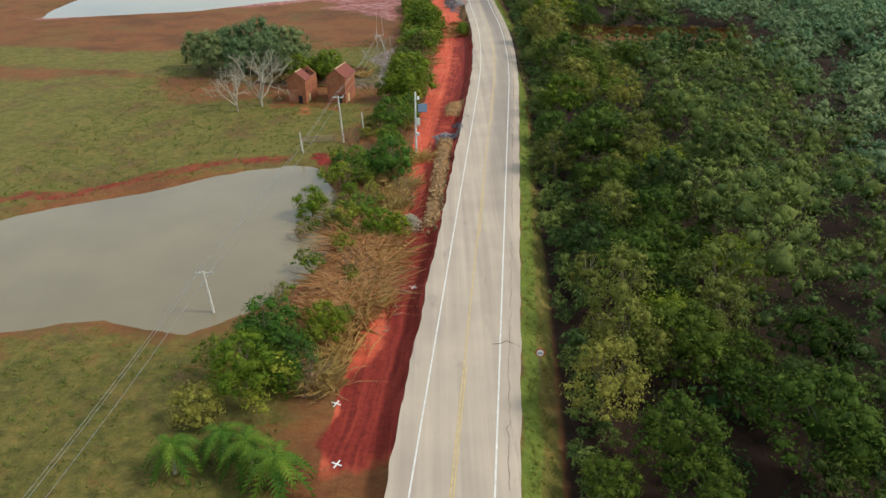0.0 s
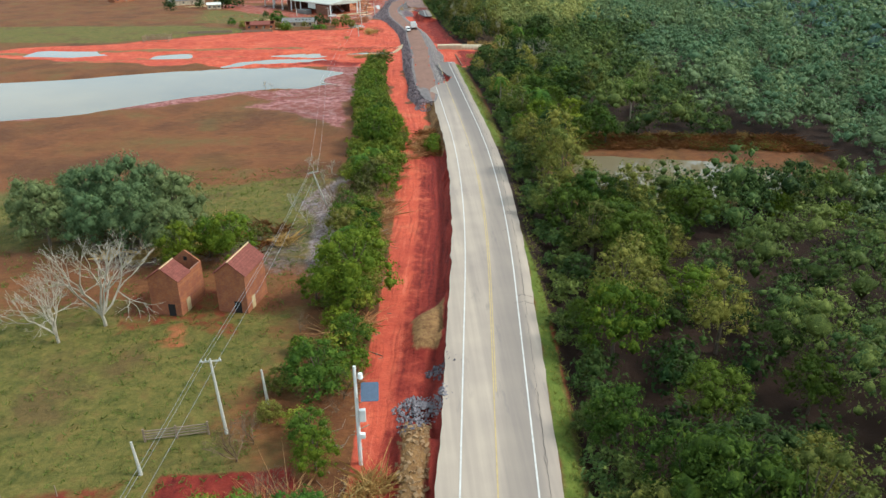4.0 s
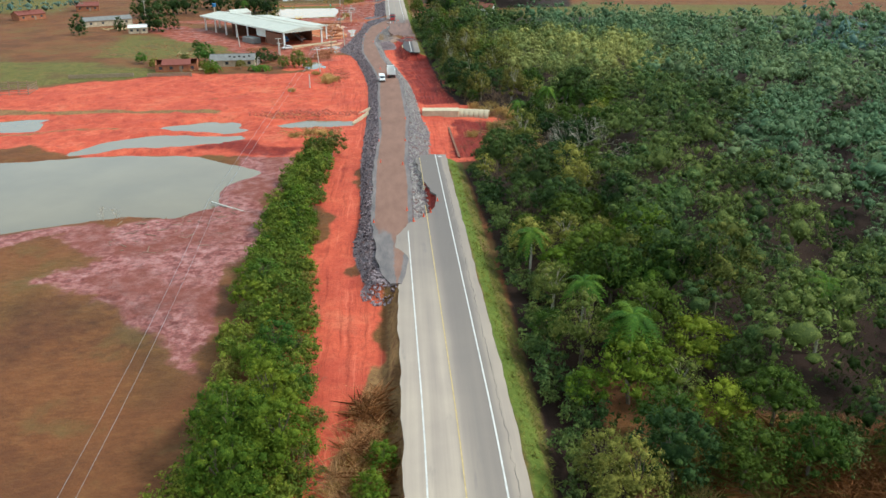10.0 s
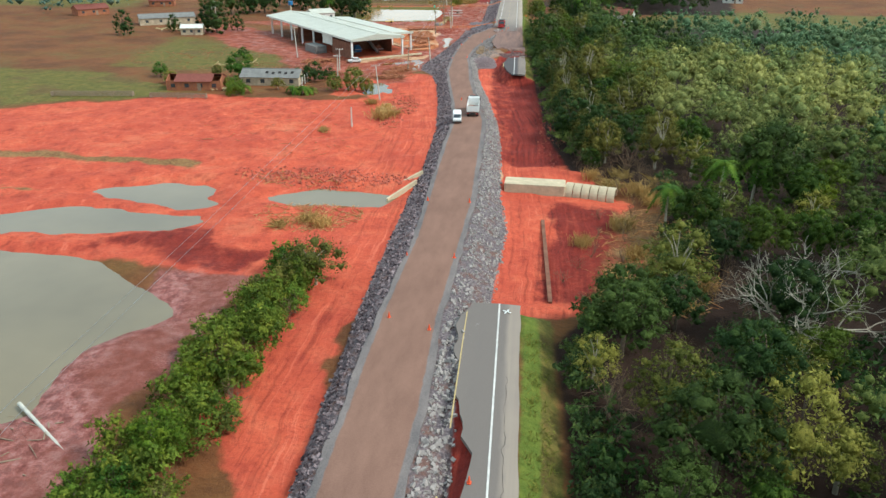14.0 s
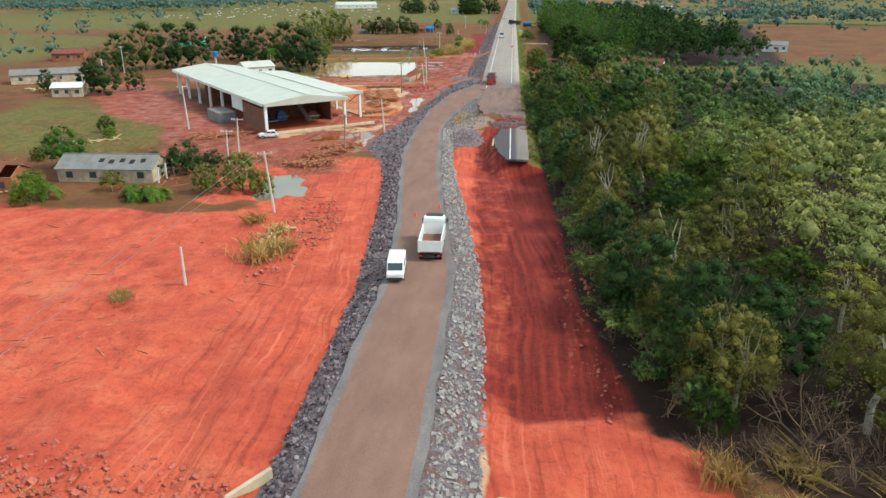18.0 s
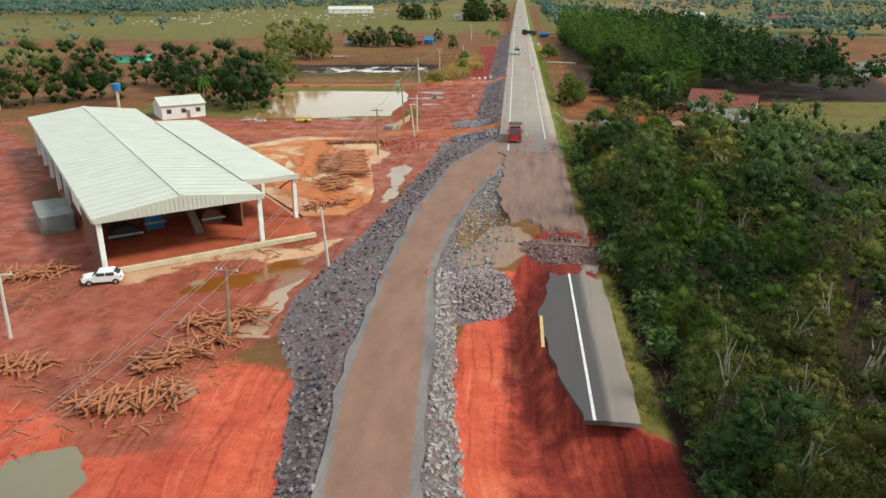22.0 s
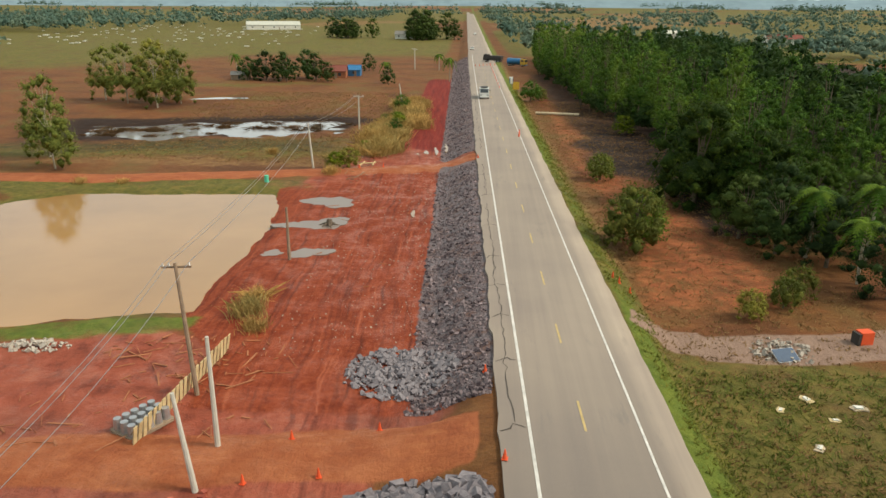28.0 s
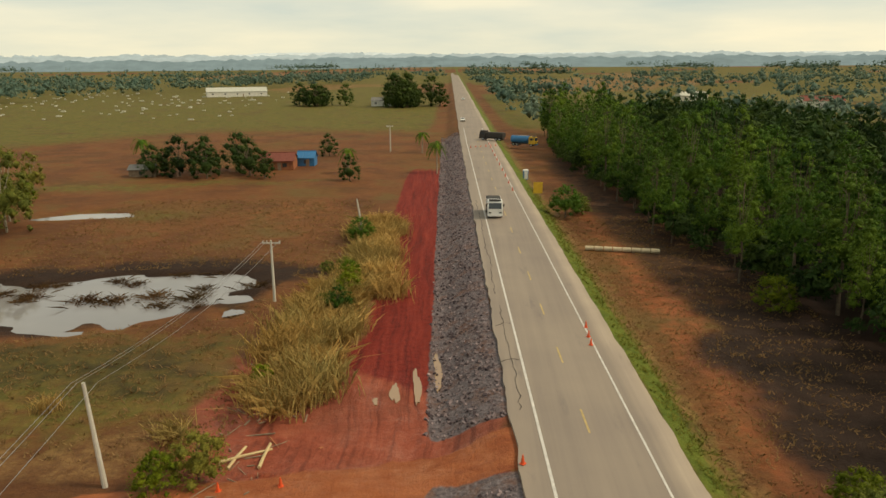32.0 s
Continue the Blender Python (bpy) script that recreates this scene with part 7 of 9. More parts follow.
for k, y in enumerate((45, 95, 128, 162, 200, 245, 290)):
    crack([(float(road_mid(y + j)) + 4.6, y + j) for j in range(0, 46 if y < 290 else 44, 9)], 0.018, road_a, k)
for k, y in enumerate((66, 160, 162, 185, 192, 193, 218, 232)):
    m = float(road_mid(y))
    crack([(m + 2.6 + 0.5 * (k % 3), y), (m + 4.4, y + 0.6), (m + 5.7, y - 0.4)], 0.03 if k % 2 else 0.05, road_a, 20 + k)
for k, (a, b) in enumerate(((560, 578), (584, 606), (604, 640), (640, 662), (672, 700), (700, 760))):
    crack([(float(road_mid(y)) - 4.4 + 0.9 * float(vnoise(np.array(y), np.array(3.0), 5, 2) - 0.5), y) for y in np.arange(a, b, 4)], 0.035, road_d, 40 + k)
for k, y in enumerate((583, 592, 600, 607, 615, 626, 640, 652, 681, 690)):
    m = float(road_mid(y))
    crack([(m - 5.2, y), (m - 4.3, y + 0.7), (m - 3.7, y + 0.4)], 0.05, road_d, 60 + k)
crack([(5.0, 554), (8.5, 553.5), (11, 556), (10.5, 562), (12.8, 566), (12.0, 558)], 0.07, road_c, 80)
crack([(12.6, 556), (13.4, 548), (13.0, 536), (14.0, 524), (13.6, 517)], 0.05, road_c, 81)
crack([(12.6, 480), (12.9, 488), (12.5, 497)], 0.05, road_b, 82)

# ---- the concrete culvert ----
cul = thing("culvert", pose(0, 0, -3.0), "cream concrete box culvert running out from under the bank", "culvert")
part("box_section", Geo().box((20.2, 385.6, 0.95), (10.0, 3.6, 1.9), Matrix.Rotation(radians(-2), 3, "Z")), M_CONCRETE, cul, bevel=0.05)
for k in range(6):
    x = 26.0 + 1.32 * k
    y = 385.3 - 0.32 * k
    g = Geo()
    out, inn = [], []
    for j in range(13):
        a = math.pi * j / 12
        out.append((math.cos(a) * 1.75, max(0.0, math.sin(a) * 1.7) + 0.35))
        inn.append((math.cos(a) * 1.5, max(0.0, math.sin(a) * 1.45) + 0.35))
    ring = [(1.75, 0.0)] + out + [(-1.75, 0.0), (-1.5, 0.0)] + inn[::-1] + [(1.5, 0.0)]
    n = len(ring)
    w = 0.61
    vs = [(-w, a, b) for a, b in ring] + [(w, a, b) for a, b in ring]
    g.add(vs, [(i, (i + 1) % n, n + (i + 1) % n, n + i) for i in range(n)])
    for s_ in (0, n):
        g.add([vs[s_ + i] for i in range(n)], [(i, i + 1, n - 2 - i, n - 1 - i) for i in range(n // 2 - 1)])
    part("pipe_section", g, M_CONCRETE, cul, at=pose(x, y, 0, 0, 0, -14))
for x0, y0, x1, y1 in ((-3.2, 377.5, 0.6, 383.5), (-2.6, 385.5, 0.9, 388.6)):
    a = math.degrees(math.atan2(y1 - y0, x1 - x0))
    ln = math.hypot(x1 - x0, y1 - y0)
    part("wing_wall", Geo().prism([(-ln / 2, 0), (ln / 2, 0), (ln / 2, 2.0), (-ln / 2, 0.7)], -0.18, 0.18, "y"), M_CONCRETE, cul, at=pose((x0 + x1) / 2, (y0 + y1) / 2, 0, 0, 0, a))
thing("buried_rail", pose(22.0, 359, -2.7, 0, 0, 92), "rusty beam lying along the red gully", "beam", mesh=Geo().box((0, 0, 0.1), (26, 0.5, 0.3)).mesh("buried_rail", M_RUST))


# ---- poles and wires ----
def power_pole(x, y, h, lean=(0, 0), arm=True, turn=0, wood=False, lamp=False, label=""):
    z = ground_z(x, y)
    p = thing("power_pole", pose(x, y, z, lean[0], lean[1], 0), label or ("weathered wooden power pole with a crossarm" if wood else "pale concrete power pole with a crossarm" if arm else "bare pale concrete pole"), "power pole", "power poles")
    mt = M_WOODPOST if wood else M_POST
    part("shaft", Geo().tube((0, 0, -0.6), (0, 0, h), 0.2, 0.12, 8), mt, p)
    if arm:
        a = part("crossarm", Geo().box((0, 0.14, h - 0.35), (2.1, 0.12, 0.14)), mt, p, at=pose(0, 0, 0, 0, 0, turn))
        for k in (-0.95, -0.5, 0.95):
            part("insulator", Geo().tube((k, 0.14, h - 0.28), (k, 0.14, h - 0.05), 0.06, 0.04, 6), M_WHITE_PAINT, a)
    if lamp:
        part("transformer", Geo().tube((0.35, 0, h - 1.9), (0.35, 0, h - 1.1), 0.28, 0.28, 10), M_STEEL, p)
    return p, (pose(x, y, z, lean[0], lean[1], 0) @ pose(0, 0, 0, 0, 0, turn), h)


POLES = [(-28, 77, 6.4, (0, -4)), (-19, 138, 9.3, (0, -3)), (-14.6, 206, 7.6, (14, -14))]
tops = [power_pole(*p)[1] for p in POLES]
NORTH = [(-18.3, 445.5, 8.6, (0, -5), True, False), (-18, 485, 7.0, (0, 3), True, True), (-20, 561, 8.6, (0, 0), True, True), (-20, 590, 10.2, (0, -3), True, True), (-28, 665, 7.6, (0, -4), False, False), (-26.4, 704, 7.4, (0, 0), True, False)]
north = [power_pole(x, y, h, ln, arm, 0, wood)[1] for x, y, h, ln, arm, wood in NORTH]
for x, y, h, ln, arm in ((-57, 503, 9.5, (0, -3), True), (-36, 473, 6.2, (0, 2), True), (-14, 504, 7.0, (0, -4), False), (-16, 583, 7.6, (0, 0), False), (-20, 735, 6.5, (0, -8), False), (-27, 848, 8.0, (0, 0), True), (-16, 579, 6.5, (0, -6), False), (-38, 483, 6.5, (0, 2), True), (-109, 560, 9.0, (0, 0), True), (-125, 600, 9.0, (0, 0), True)):
    power_pole(x, y, h, ln, arm, 20)
power_pole(-18.8, 418.6, 4.2, (0, 0), False, label="slim bare wooden stake standing in red mud")
power_pole(-20.5, 619, 6.0, (0, 0), False, wood=True, label="thin wooden pole at the pond's edge")
power_pole(-26, 132, 4.0, (0, -4), False, label="leaning pale gate post beside the water")
power_pole(-15.5, 143, 4.5, (0, -3), False, label="slim pale post among bushes")
lying = thing("fallen_pole", pose(-21, 315.6, -2.35, 0, 91, -35), "white pole lying fallen on the flooded mud", "power pole", mesh=Geo().tube((0, 0, -6.2), (0, 0, 6.2), 0.2, 0.13, 8).mesh("fallen_pole", M_POST))


def wire(a, b, dx, sag=1.0):
    (ma, ha), (mb, hb) = a, b
    p, q = ma @ Vector((dx, 0.14, ha - 0.05)), mb @ Vector((dx, 0.14, hb - 0.05))
    pts = [p.lerp(q, k / 10) - Vector((0, 0, sag * 4 * (k / 10) * (1 - k / 10))) for k in range(11)]
    cable = Geo()
    cable.path(pts, 0.022, 0.022, 3)
    thing("power_cable", Matrix(), "thin slack power cable strung between poles", "cable", "power cables", mesh=cable.mesh("power_cable", M_STEEL))


for line in (tops, north):
    for a, b in zip(line[:-1], line[1:]):
        for dx in (-0.9, -0.5, 0.9):
            wire(a, b, dx)
edge_post = (pose(-25.6, 318.6, -2.3), 0.6)
for dx in (-0.9, 0.9):
    wire(tops[2], edge_post, dx, 2.0)
    wire(edge_post, north[0], dx, 0.3)
start_post = (pose(-34, 20, -2.3), 6.0)
for dx in (-0.9, -0.5, 0.9):
    wire(start_post, tops[0], dx)

mast = thing("camera_mast", pose(-4.6, 132.2, ground_z(-4.6, 132.2)), "white road-monitoring mast with a solar panel", "mast")
part("shaft", Geo().tube((0, 0, -0.5), (0, 0, 11.5), 0.22, 0.14, 10), M_WHITE_PAINT, mast)
part("solar_panel", Geo().box((0, 0, 0), (1.7, 1.9, 0.08), Matrix.Rotation(radians(35), 3, "X")), M_PANEL, mast, "dark blue solar panel", at=pose(1.3, 0, 8.6))
part("control_box", Geo().box((0, 0, 0), (0.6, 0.4, 1.3)), M_WHITE_PAINT, mast, at=pose(0.5, -0.1, 6.0))
part("camera_dome", Geo().tube((0.5, 0, 10.2), (0.5, 0, 10.7), 0.28, 0.2, 10), M_WHITE_PAINT, mast)
part("lower_box", Geo().box((0, 0, 0), (0.5, 0.4, 0.5)), M_WHITE_PAINT, mast, at=pose(0.4, -0.1, 3.6))

gate = thing("field_gate", pose(-24, 137.5, ground_z(-24, 137.5), 0, 0, 8), "weathered timber field gate by the flooded pasture", "gate")
for k in range(4):
    part("rail", Geo().box((0, 0, 0.35 + 0.33 * k), (6.4, 0.08, 0.14)), M_WOODPOST, gate)
for k in (-3.2, 0, 3.2):
    part("post", Geo().box((k, 0, 0.8), (0.2, 0.2, 1.7)), M_WOODPOST, gate)
post_row = thing("fence_post", pose(0, 0, -500), "short wooden fence post along the pasture", "fence post", "pasture fence posts", mesh=Geo().tube((0, 0, -0.3), (0, 0, 1.25), 0.06, 0.05, 6).mesh("fence_post", M_WOODPOST))
for k in range(12):
    set_at(post_row, -33 - 4.6 * k, 129.5 - 0.9 * k, 1.0, k * 30)
drop(post_row)

sign = thing("road_sign", pose(10.1, 62.1, ground_z(10.1, 62.1), 0, 0, -4), "round white road sign with a red rim on a post", "road sign")
part("post", Geo().box((0, 0, 1.2), (0.08, 0.08, 2.6)), M_WOODPOST, sign)
part("disc", Geo().tube((0, -0.08, 2.7), (0, -0.05, 2.7), 0.5, 0.5, 20), M_RED_PAINT, sign, "red rim of the sign")
part("face", Geo().tube((0, -0.10, 2.7), (0, -0.085, 2.7), 0.38, 0.38, 20), M_WHITE_PAINT, sign, "white face of the sign")
part("emblem", Geo().box((0.0, -0.106, 2.7), (0.5, 0.008, 0.1)), M_CHASSIS, sign, "dark bar across the sign")


# ---- buildings ----
def barn(x, y, turn, w, d, h, ridge, label, open_roof=False):
    b = thing("brick_barn", pose(x, y, ground_z(x, y) - 0.1, 0, 0, turn), label, "barn", "brick barns")
    t = 0.25
    for sy, nm in ((-1, "front"), (1, "back")):
        outl = [(-w / 2, 0), (w / 2, 0), (w / 2, h), (0, ridge), (-w / 2, h)]
        wall = part("gable_wall", Geo().prism(outl, -t / 2, t / 2, "y"), M_BRICK, b, at=pose(0, sy * (d / 2 - t / 2), 0))
        if sy < 0:
            part("doorway", Geo().box((0, 0, 0.95), (1.0, 0.06, 1.9)), M_INSIDE_SHADE, wall, "dark sheet painted as the shade in an open doorway", at=pose(w * 0.18, -t / 2 - 0.02, 0))
        else:
            part("opening", Geo().box((0, 0, ridge - 1.3), (0.5, 0.06, 0.6)), M_INSIDE_SHADE, wall, "small dark sheet painted as the shade in an opening", at=pose(0, -t / 2 - 0.02, 0))
    for sx in (-1, 1):
        part("side_wall", Geo().box((0, 0, h / 2), (t, d - 2 * t, h)), M_BRICK, b, at=pose(sx * (w / 2 - t / 2), 0, 0))
    part("door", Geo().box((0, 0, 1.0), (0.06, 1.0, 2.0)), M_PALE_TIMBER, b, "pale plank door", at=pose(w / 2 + 0.02, -d * 0.2, 0))
    rows, y1 = (5, 0.0)
    for sx in (-1, 1):
        half = d / 2 + 0.2
        lo_y, hi_y = -half, (0.0 if open_roof else half)
        base = part("roof_slope", Geo().slab([(sx * (w / 2 + 0.25), lo_y, h - 0.1), (0, lo_y, ridge + 0.08), (0, hi_y, ridge + 0.08), (sx * (w / 2 + 0.25), hi_y, h - 0.1)], 0.06), M_TILE, b, "dark clay-tile roof slope")
        for k in range(8):
            f0 = (k + 0.5) / 8
            part("roof_batten", Geo().tube((sx * (w / 2 + 0.25) * (1 - f0), lo_y, h - 0.1 + (ridge - h + 0.18) * f0 + 0.05), (sx * (w / 2 + 0.25) * (1 - f0), hi_y, h - 0.1 + (ridge - h + 0.18) * f0 + 0.05), 0.07, 0.07, 5), M_TILE, base)
    part("ridge_cap", Geo().tube((0, -d / 2 - 0.2, ridge + 0.1), (0, 0 if open_roof else d / 2 + 0.2, ridge + 0.1), 0.1, 0.1, 6), M_PALE_TIMBER, b)
    return b


barn(-31.6, 167.4, -14, 4.4, 6.6, 5.5, 7.1, "tall orange brick barn with half its tile roof gone", True)
barn(-22.7, 167.4, -14, 4.3, 6.4, 5.9, 7.7, "tall orange brick barn with a dark red tile roof")

# the steel hall of the timber yard
hall = thing("warehouse", pose(-38, 499, -2.35, 0, 0, 39.4), "open-fronted hall with a white sheet roof and muddy floor", "warehouse")
part("floor_slab", Geo().box((12.5, 21, 0.15), (25.5, 43, 0.5)), M_SOIL_IN, hall, "red mud over the concrete floor")
part("front_kerb", Geo().box((11.0, -1.3, 0.42), (27, 0.6, 0.55)), M_CONCRETE, hall, "pale concrete kerb along the front")
for x, y in ((0, 0), (18, 0), (25.2, 7.0), (25.2, 20), (25.2, 33), (0, 30), (0, 40), (0, 50), (0, 60), (0, 70), (18, 74), (18, 60), (9, 74)):
    part("column", Geo().box((x, y, 3.2), (0.55, 0.55, 6.4)), M_WHITE_PAINT, hall, bevel=0.03)
L_END = 74.0
for sx, a, b in ((0, 0.0, 9.0), (1, 18.0, 9.0)):
    for k in range(12):
        y0, y1 = -0.6 + k * (L_END + 0.6) / 12, -0.6 + (k + 1) * (L_END + 0.6) / 12 - 0.012
        ea = a + (-0.7 if sx == 0 else 0.5)
        sheet = part("roof_sheet", Geo().slab([(ea, y0, 6.5), (b, y0, 7.75), (b, y1, 7.75), (ea, y1, 6.5)] if sx == 0 else [(b, y0, 7.75), (ea, y0, 6.5), (ea, y1, 6.5), (b, y1, 7.75)], 0.08), M_METAL_ROOF, hall)
        for j in range(3):
            yy = y0 + (j + 0.5) * (y1 - y0) / 3
            part("seam", Geo().box((0, 0, 0), (math.hypot(ea - b, 1.25), 0.05, 0.025), Matrix.Rotation(-math.atan2(1.25, b - ea), 3, "Y")), M_METAL_ROOF, sheet, at=pose((ea + b) / 2, yy, 7.155))
part("ridge_cap", Geo().box((9, 36.7, 7.8), (0.5, 74.6, 0.08)), M_METAL_ROOF, hall)
for k in range(8):
    y0, y1 = 6.4 + k * 6.2, 6.4 + (k + 1) * 6.2 - 0.05
    part("side_roof_sheet", Geo().slab([(18.2, y0, 6.72), (25.9, y0, 6.25), (25.9, y1, 6.25), (18.2, y1, 6.72)], 0.08), M_METAL_ROOF, hall)
fas = part("front_fascia", Geo().prism([(-0.6, 5.9), (18.5, 5.9), (18.5, 6.5), (9, 7.72), (-0.6, 6.5)], -0.72, -0.62, "y"), M_METAL_ROOF, hall, "white corrugated front gable")
for k in range(38):
    x = -0.4 + k * 0.5
    part("rib", Geo().box((x, -0.75, 6.2 + 0.5 * (1.2 - abs(x - 9) * 0.126)), (0.14, 0.05, 0.55 + 1.2 - abs(x - 9) * 0.126)), M_METAL_ROOF, fas)
part("side_fascia", Geo().box((22, 6.3, 6.22), (7.6, 0.1, 0.7)), M_METAL_ROOF, hall)
part("eave_beam", Geo().box((-0.65, 36.7, 6.2), (0.12, 74, 0.55)), M_WALL, hall)
for k in range(9):
    part("timber_panel", Geo().box((-0.1, 1.3 + 1.5 * k, 2.6), (0.12, 1.4, 5.2)), M_RUST, hall, "rust-brown plank wall panel")
part("white_side_wall", Geo().box((-0.1, 18.2, 4.6), (0.16, 7.5, 3.4)), M_WALL, hall)
part("back_wall", Geo().box((9, 15.5, 2.6), (17.6, 0.25, 5.2)), M_RUST, hall, "brown dividing wall inside the hall")
part("inner_wall", Geo().box((17.9, 24, 2.8), (0.25, 34, 5.6)), M_RUST, hall)
part("far_wall", Geo().box((12.5, 44, 3.0), (25, 0.25, 6.0)), M_RUST, hall)
part("conveyor", Geo().box((0, 0, 0), (0.9, 9.5, 0.5), Matrix.Rotation(radians(24), 3, "X")), M_STEEL, hall, "grey steel conveyor", at=pose(12.0, 10, 2.9))
for mx, my, mw, md, mh, mm in ((4.0, 11.0, 3.4, 2.4, 1.9, M_CHASSIS), (8.0, 12.6, 2.2, 1.6, 2.6, M_BLUE_PAINT), (15.0, 12.0, 2.6, 3.0, 2.2, M_RUST)):
    mach = part("machine", Geo().prism([(-mw / 2, 0.4), (mw / 2, 0.4), (mw / 2, mh * 0.6), (mw * 0.2, mh), (-mw * 0.3, mh), (-mw / 2, mh * 0.7)], -md / 2, md / 2, "y"), mm, hall, "muddy sawmill machine", at=pose(mx, my, 0))
    part("machine_roller", Geo().tube((-mw * 0.6, -md * 0.6, mh * 0.5), (mw * 0.6, -md * 0.6, mh * 0.5), 0.16, 0.16, 8), M_STEEL, mach)
part("side_bin", Geo().box((-2.6, 22.5, 1.1), (4.2, 9.0, 2.4)), M_GREY_ROOF, hall, "grey-blue loading bin beside the hall", bevel=0.05)
part("steel_brace", Geo().tube((25.2, 7.2, 5.8), (25.2, 12.5, 3.2), 0.12, 0.12, 6), M_ORANGE, hall)


def house(name, x, y, turn, w, d, h, rise, walls, roof, label, windows=2, category="house", hole=0.0):
    """A small gabled house."""
    b = thing(name, pose(x, y, ground_z(x, y) - 0.1, 0, 0, turn), label, category)
    for sy in (-1, 1):
        wl_ = part("wall", Geo().prism([(-d / 2, 0), (d / 2, 0), (d / 2, h), (0, h + rise), (-d / 2, h)], -0.1, 0.1, "x"), walls, b, at=pose(sy * (w / 2 - 0.1), 0, 0))
        lw = part("wall", Geo().box((0, 0, h / 2), (w - 0.4, 0.2, h)), walls, b, at=pose(0, sy * (d / 2 - 0.1), 0))
        for k in range(windows):
            xx = (k + 0.5) / windows * w - w / 2
            win = part("window", Geo().box((0, 0, 0), (1.1, 0.06, 1.0)), M_GLASS, lw, "dark window pane", at=pose(xx, sy * 0.12, h * 0.55))
    part("door", Geo().box((0, 0, 1.0), (0.9, 0.06, 2.0)), M_WOODPOST, b, at=pose(w * 0.1, -d / 2 - 0.03, 0))
    n = max(3, int(w / 2.2))
    for sy in (-1, 1):
        for k in range(n):
            if hole and (k * 7 + (sy + 1) * 3) % 5 == 0:
                continue
            xa, xb = -w / 2 - 0.3 + k * (w + 0.6) / n, -w / 2 - 0.3 + (k + 1) * (w + 0.6) / n - 0.03
            q = [(xa, sy * (d / 2 + 0.4), h - 0.1), (xb, sy * (d / 2 + 0.4), h - 0.1), (xb, 0, h + rise + 0.1), (xa, 0, h + rise + 0.1)]
            part("roof_panel", Geo().slab(q if sy < 0 else q[::-1], 0.07), roof, b)
    if not hole:
        part("ridge_cap", Geo().tube((-w / 2 - 0.3, 0, h + rise + 0.12), (w / 2 + 0.3, 0, h + rise + 0.12), 0.12, 0.12, 6), roof, b)
    return b


ruin = house("ruined_house", -51, 462, 4, 15.5, 6.5, 2.4, 1.5, M_STAINED, M_GREY_ROOF, "ruined low house with holes in its grey roof", 4)
# dark sheets laid on the whole roof, painted as shaded holes
for k in range(5):
    part("roof_hole", Geo().box((0, 0, 0), (0.8, 1.0, 0.05)), M_INSIDE_SHADE, ruin, "dark sheet painted as the shade in a roof hole", at=pose(-1.0 + 1.7 * k, -1.5 - 0.3 * (k % 2), 3.32 + 0.13 * (k % 2) * -1, 21, 0, 0))
for k in range(3):
    part("post", Geo().box((0, 0, 1.3), (0.22, 0.22, 2.6)), M_WALL, ruin, at=pose(8.6 + 0.1 * k, -3.2 + 3.0 * k, 0, 0, 4 - 3 * k, 0))
house("brick_shed", -68.5, 453, 8, 14, 6, 2.6, 1.2, M_BRICK, M_TILE, "flood-damaged brick shed with holes in its roof", 4, hole=1.0)
house("small_house", -112, 547, 15, 8, 5, 2.8, 0.9, M_STAINED, M_WALL, "small white house with dark windows", 3)
house("long_shed", -136, 575, 32, 22, 8, 3.0, 1.2, M_STAINED, M_GREY_ROOF, "long low shed with a weathered grey roof", 4, "shed")
house("office", -76, 597, 39, 10, 9, 3.4, 1.2, M_WALL, M_METAL_ROOF, "white yard office with a pale sheet roof", 3, "building")
house("green_house", -152, 715, 12, 13, 8, 3.0, 1.6, M_GREEN_PAINT, M_TILE, "mint-green house with a small red roof", 2)
house("farmhouse", 55.5, 609, -20, 9, 7, 3.6, 2.2, M_WALL, M_TILE, "cream farmhouse with a dark red tile roof", 2)
house("farmhouse", 52, 622, -20, 8, 7, 3.2, 2.0, M_WALL, M_TILE, "cream farmhouse wing with a bright red roof", 2)
house("wooden_house", -53, 813, 5, 9, 7, 2.6, 1.6, M_BRICK, M_TILE, "brown wooden farmhouse among trees", 2)
house("blue_hut", -46.5, 819, 0, 4.5, 4, 2.4, 1.4, M_BLUE_PAINT, M_BLUE_PAINT, "small hut under a bright blue cover", 1, "hut")
house("lean_hut", -83, 800, 8, 6, 4, 2.0, 0.8, M_WOODPOST, M_GREY_ROOF, "low dark timber hut", 1, "hut")
house("cattle_shed", -178, 1190, 20, 44, 16, 4.0, 2.6, M_WALL, M_METAL_ROOF, "long open cattle shed with a white roof", 5, "shed")
house("far_house", 188, 1035, 0, 22, 10, 4.0, 2.4, M_WALL, M_TILE, "distant white house with a red roof", 4)
house("far_house", 140, 1108, 10, 18, 9, 3.5, 2.0, M_WALL, M_METAL_ROOF, "distant pale house by the fields", 3)
house("far_house", 122, 700, -10, 10, 7, 3.0, 1.4, M_WALL, M_GREY_ROOF, "white house at the edge of a field", 3)
house("far_house", -52, 1070, 0, 16, 9, 3.4, 1.6, M_WALL, M_GREY_ROOF, "distant pale house under trees", 3)
house("far_house", -170, 640, 20, 12, 8, 3.0, 1.5, M_BRICK, M_TILE, "distant brick house with a tile roof", 3)
house("far_house", -185, 600, 50, 14, 8, 3.0, 1.5, M_BRICK, M_TILE, "distant brick house with a tile roof", 3)
tank = thing("water_tank", pose(-86, 588, -2.3), "white water tank on a column behind the hall", "water tank")
